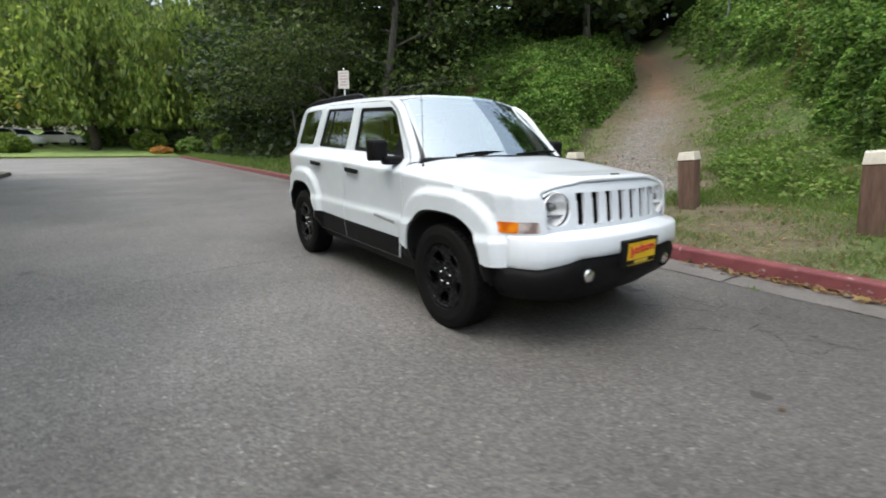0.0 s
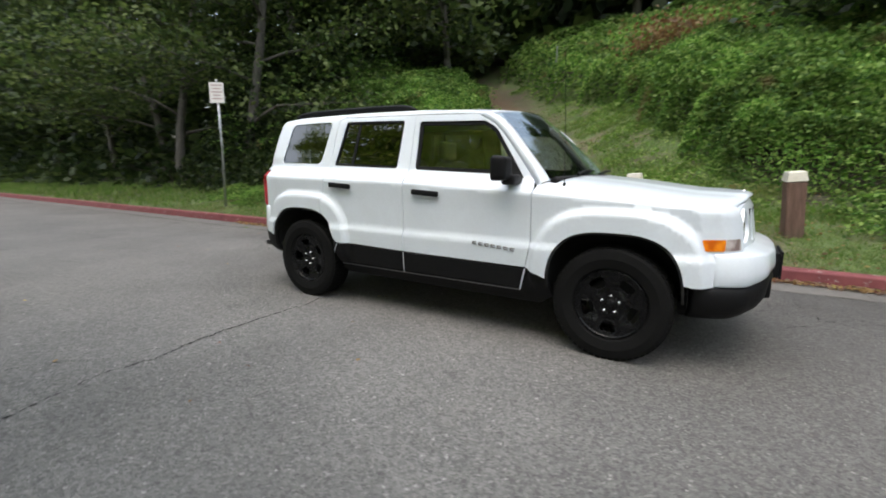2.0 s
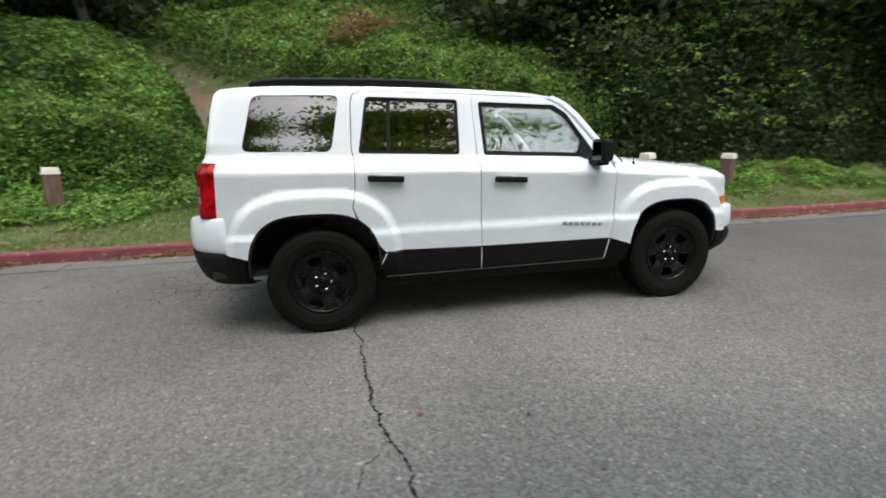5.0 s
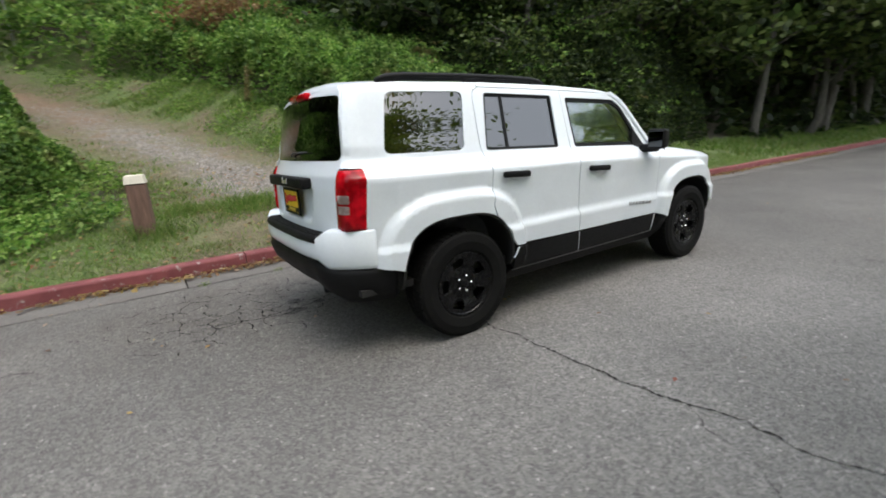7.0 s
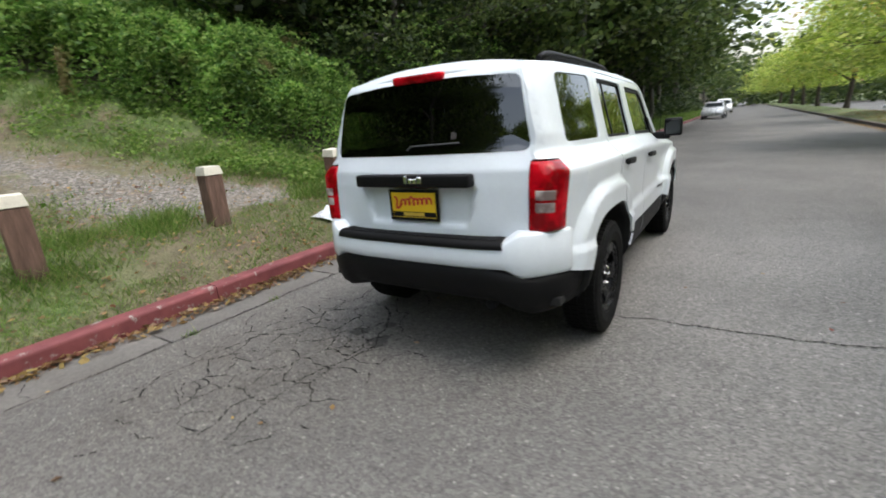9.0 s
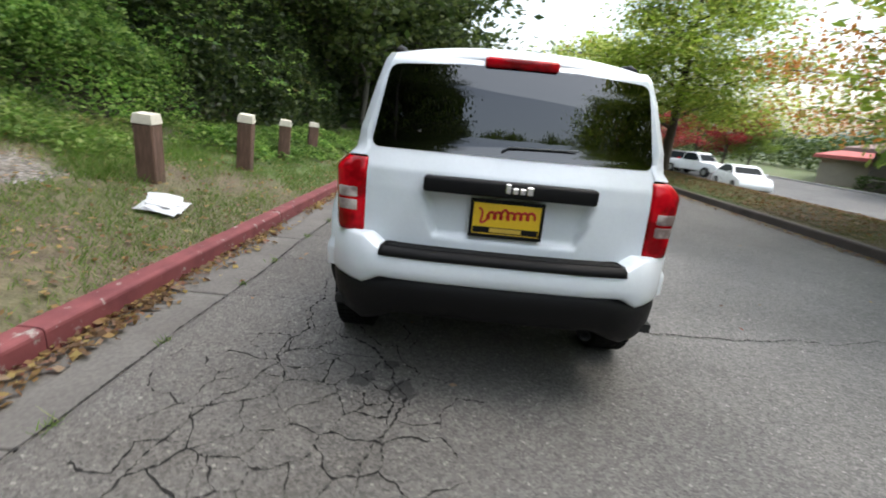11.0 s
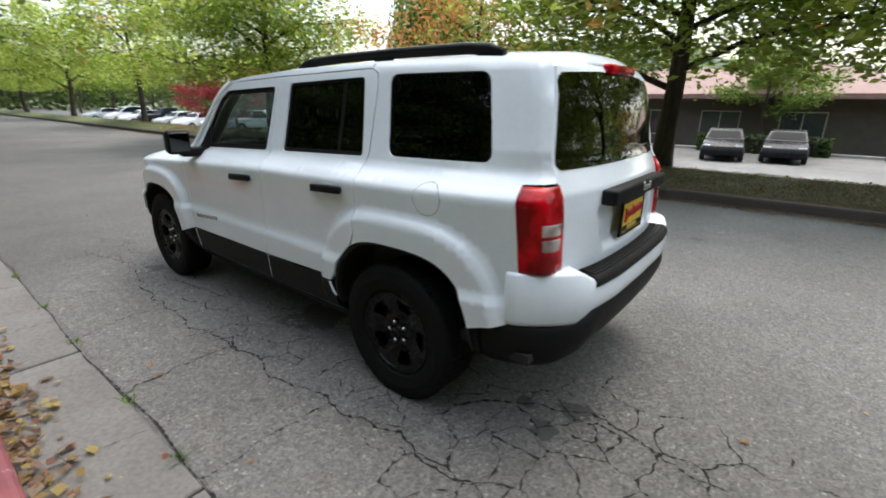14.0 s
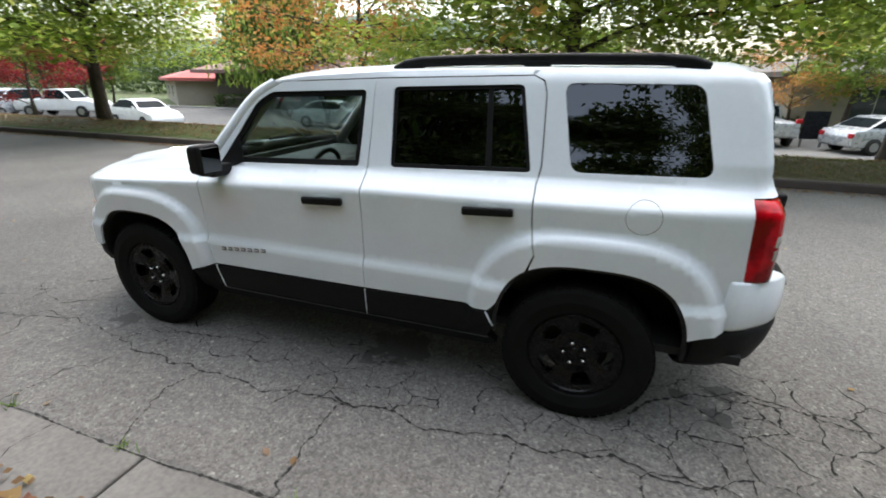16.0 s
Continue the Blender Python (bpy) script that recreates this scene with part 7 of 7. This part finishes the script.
# windscreen
bm = bmesh.new()
grid = []
for i in range(25):
    t = i / 24
    row = []
    for j in range(49):
        v = j / 24 - 1
        ye = 0.605 + (0.70 - 0.605) * t
        x = (0.395 + 0.085 * (1 - v * v)) * (1 - t) + (0.89 + 0.12 * (1 - v * v)) * t
        z = (1.532 + 0.058 * (1 - v * v)) * (1 - t) + (1.078 + 0.02 * (1 - v * v)) * t + 0.018 * math.sin(math.pi * t)
        row.append(bm.verts.new((x, v * ye, z)))
    grid.append(row)
for a, b in zip(grid, grid[1:]):
    for j in range(48):
        bm.faces.new((a[j], b[j], b[j + 1], a[j + 1]))
wsg = part("windscreen", bm, SHIELD, car, "clear windscreen reflecting the sky", True)
wsg.visible_shadow = False
part("scuttle", tube([(0.9, -0.72, 1.065), (0.985, -0.4, 1.075), (1.01, 0, 1.08), (0.985, 0.4, 1.075), (0.9, 0.72, 1.065)], [0.035] * 5, 8), BLACK, car, "black cowl panel", True)
for y0, y1 in ((-0.52, 0.06), (0.08, 0.6)):
    part("wiper", tube([(0.985, y0 + 0.02, 1.115), (0.975, y0 + 0.25, 1.135), (0.955, y1 - 0.02, 1.14)], [0.012, 0.012, 0.008], 5), BLACK, car, "black wiper")
part("aerial_base", lathe([(0.016, 0.0), (0.012, 0.02), (0.006, 0.035)], "z", 12, (0.985, -0.79, 1.03)), BLACK, car, "", True)
part("aerial", tube([(0.985, -0.79, 1.05), (0.975, -0.795, 1.4), (0.955, -0.8, 1.85)], [0.0025, 0.002, 0.0015], 5), BLACK, car, "thin whip aerial")
v, f = fill(disc(-1.515, 1.035, 0.068, 32), (), 0.03)
part("fuel_flap", plate_mesh(v, f, side_bend(1, 0.0015), 0.006), WHITE, car, "round fuel flap", True)
v, f = fill(disc(-1.515, 1.035, 0.0705, 32), [disc(-1.515, 1.035, 0.0685, 32)], 0.03)
part("fuel_flap_gap", plate_mesh(v, f, side_bend(1, 0.0008), 0.004), DARK, car)
part("exhaust", lathe([(0.026, 0.4), (0.026, 0.0), (0.02, 0.0), (0.02, 0.38)], "x", 20, (-2.1, -0.44, 0.395)), BLACK, car, "", True)
bmx = block(-1.5, 1.8, -0.6, 0.6, 0.27, 0.4, 0.04)
part("underbody", bmx, DARK, car)
# flat trays added to stop light leaking in beneath the car
for x0, x1, hw, z0 in ((-0.88, 0.84, 0.72, 0.272), (-2.04, -1.82, 0.5, 0.45), (1.76, 1.98, 0.6, 0.36)):
    part("undertray", block(x0, x1, -hw, hw, z0, z0 + 0.03), DARK, car)
part("bulkhead", block(0.86, 0.9, -0.7, 0.7, 0.4, 1.068), DARK, car)
part("engine_bay", block(0.95, 1.85, -0.49, 0.49, 0.4, 0.9), DARK, car)

# wheels: tyre with tread blocks, black pressed wheel with five windows, bright nuts
def wheel_meshes():
    tyre = lathe([(0.205, -0.075), (0.225, -0.1), (0.28, -0.112), (0.325, -0.104), (0.338, -0.092), (0.343, -0.07), (0.343, 0.07), (0.338, 0.092), (0.325, 0.104), (0.28, 0.112), (0.225, 0.1), (0.205, 0.075)], "y", 56)
    tread = bmesh.new()
    for i in range(56):
        a = 2 * math.pi * i / 56
        for y0, y1 in ((-0.09, -0.05), (-0.043, -0.004), (0.004, 0.043), (0.05, 0.09)):
            b = block(-0.0155, 0.0155, y0, y1, 0.338, 0.3485)
            bmesh.ops.rotate(b, matrix=Matrix.Rotation(a + (0.05 if y0 > 0 else 0), 3, "Y"), verts=b.verts)
            join(tread, b)
    me_t, me_tr = shape("tyre", tyre, RUBBER), shape("tread", tread, RUBBER)
    # wheel face looks to -y
    ring = lathe([(0.212, -0.088), (0.208, -0.094), (0.2, -0.09), (0.19, -0.07), (0.186, 0.0), (0.186, 0.07), (0.2, 0.085)], "y", 48)
    # pressed face: five broad spokes between five windows, dished towards the hub
    hole = rounded([(-0.034, -0.108), (0.034, -0.108), (0.053, -0.166), (0.03, -0.176), (-0.03, -0.176), (-0.053, -0.166)], 0.014, 4)
    turned = lambda pts, a: [(x * math.cos(a) - z * math.sin(a), x * math.sin(a) + z * math.cos(a)) for x, z in pts]
    holes = [turned(hole, 2 * math.pi * i / 5) for i in range(5)]
    v, f = fill(disc(0, 0, 0.199, 64), holes, 0.012)

    def dish(p, depth):
        rr = np.hypot(p[:, 0], p[:, 1])
        a = np.arctan2(p[:, 0], -p[:, 1])
        rib = 0.5 - 0.5 * np.cos(5 * a)
        y = np.interp(rr, [0, 0.035, 0.045, 0.075, 0.1, 0.14, 0.182, 0.199], [-0.066, -0.066, -0.058, -0.062, -0.05, -0.062, -0.079, -0.084])
        y = y - 0.013 * rib * np.interp(rr, [0.06, 0.1, 0.15, 0.19], [0, 1, 1, 0])
        return np.stack((p[:, 0], y + depth, p[:, 1]), 1)
    me_s = plate_mesh(v, f, dish, 0.008)
    me_s.name = "wheel_face"
    me_s.materials.append(GLOSS_BLACK)
    line = hole + [hole[0], hole[1]]
    lp = dish(np.array(line), 0.0)
    me_l = shape("window_lip", tube([tuple(p) for p in lp], [0.0035] * len(lp), 5), GLOSS_BLACK, True)
    me_h = shape("hub_cap", lathe([(0.0, -0.08), (0.024, -0.078), (0.031, -0.072), (0.034, -0.05)], "y", 32), GLOSS_BLACK, True)
    me_r = shape("rim", ring, GLOSS_BLACK, True)
    drum = lathe([(0.0, 0.0), (0.15, 0.0), (0.15, 0.05)], "y", 28)
    me_d = shape("brake_disc", drum, DARK)
    nut = lathe([(0.0, -0.088), (0.008, -0.086), (0.0095, -0.07)], "y", 8)
    me_n = shape("wheel_nut", nut, CHROME, True)
    return me_t, me_tr, me_r, me_d, me_n, me_s, me_h, me_l


W_TYRE, W_TREAD, W_RIM, W_DISC, W_NUT, W_FACE, W_HUB, W_LIP = wheel_meshes()
for x, s, a in ((1.3175, -1, 2), (-1.3175, -1, 20), (1.3175, 1, 20), (-1.3175, 1, 55)):
    m = Matrix.Translation((x, s * 0.768, 0.345)) @ Matrix.Rotation(0 if s < 0 else math.pi, 4, "Z") @ Matrix.Rotation(radians(a), 4, "Y")
    tyre = new("wheel", W_RIM)
    tyre.parent, tyre.matrix_local = car, m
    tagged(tyre, "gloss black steel wheel with five windows and bright nuts")
    for nm, me in (("tyre", W_TYRE), ("tread", W_TREAD), ("brake_disc", W_DISC), ("wheel_face", W_FACE), ("hub_cap", W_HUB)):
        o = new(nm, me)
        o.parent = tyre
        if nm == "tread":
            tagged(o, "block tread", kind="stuff")
    for i in range(5):
        o = new("window_lip", W_LIP)
        o.parent, o.rotation_euler = tyre, (0, 2 * math.pi * i / 5, 0)
        o = new("wheel_nut", W_NUT)
        o.parent = tyre
        t = 2 * math.pi * i / 5
        o.location = (0.053 * math.sin(t), 0.006, 0.053 * math.cos(t))

# cabin
dash = block(0.42, 0.88, -0.66, 0.66, 0.72, 1.04, 0.06, seg=3)
db = part("dashboard", dash, TRIM_IN, car, "", True)
part("instrument_hood", block(0.36, 0.56, 0.2, 0.56, 0.98, 1.07, 0.03, seg=3), TRIM_IN, db, "", True)
part("centre_stack", block(0.34, 0.5, -0.16, 0.14, 0.5, 1.03, 0.02), TRIM_IN, db)
stw = bmesh.new()
ringp = [(0.18 * math.cos(t), 0.18 * math.sin(t)) for t in np.linspace(0, 2 * math.pi, 29)]
tube([(0.3 - 0.08 * v / 0.18 * 0.45, 0.37 + u, 0.98 + v * 0.9) for u, v in ringp], [0.016] * 29, 8, stw)
for a in (0.2, math.pi - 0.2, -math.pi / 2):
    tube([(0.32, 0.37, 0.98), (0.3 - 0.036 * math.sin(a), 0.37 + 0.17 * math.cos(a), 0.98 + 0.15 * math.sin(a))], [0.022, 0.016], 6, stw)
tube([(0.31, 0.37, 0.98), (0.5, 0.37, 0.9)], [0.05, 0.04], 10, stw)
part("steering_wheel", stw, TRIM_IN, car, "black steering wheel", True)
part("rear_view_mirror", block(0.4, 0.43, -0.12, 0.12, 1.42, 1.49, 0.012, seg=2), BLACK, car, "", True)
for y0 in (-0.37, 0.37):
    st = block(-0.45, 0.08, y0 - 0.25, y0 + 0.25, 0.5, 0.72, 0.06, seg=3)
    b = block(-0.08, 0.08, -0.24, 0.24, 0.0, 0.58, 0.06, seg=3)
    bmesh.ops.rotate(b, matrix=Matrix.Rotation(radians(-14), 3, "Y"), verts=b.verts)
    bmesh.ops.translate(b, vec=(-0.42, y0, 0.66), verts=b.verts)
    fs = part("front_seat", join(st, b), CLOTH, car, "charcoal cloth seat", True)
    part("headrest", block(-0.64, -0.55, y0 - 0.13, y0 + 0.13, 1.24, 1.42, 0.04, seg=3), CLOTH, fs, "", True)
bench = block(-1.25, -0.75, -0.62, 0.62, 0.5, 0.72, 0.06, seg=3)
b = block(-0.07, 0.07, -0.62, 0.62, 0.0, 0.55, 0.05, seg=3)
bmesh.ops.rotate(b, matrix=Matrix.Rotation(radians(-16), 3, "Y"), verts=b.verts)
bmesh.ops.translate(b, vec=(-1.22, 0, 0.66), verts=b.verts)
rs = part("rear_seat", join(bench, b), CLOTH, car, "charcoal cloth bench", True)
for y0 in (-0.38, 0.38):
    part("headrest", block(-1.43, -1.34, y0 - 0.13, y0 + 0.13, 1.18, 1.32, 0.04, seg=3), CLOTH, rs, "", True)
part("cabin_floor", block(-2.0, 0.9, -0.78, 0.78, 0.4, 0.44), DARK, car)
part("load_floor", block(-2.02, -1.25, -0.6, 0.6, 0.74, 0.78), TRIM_IN, car)
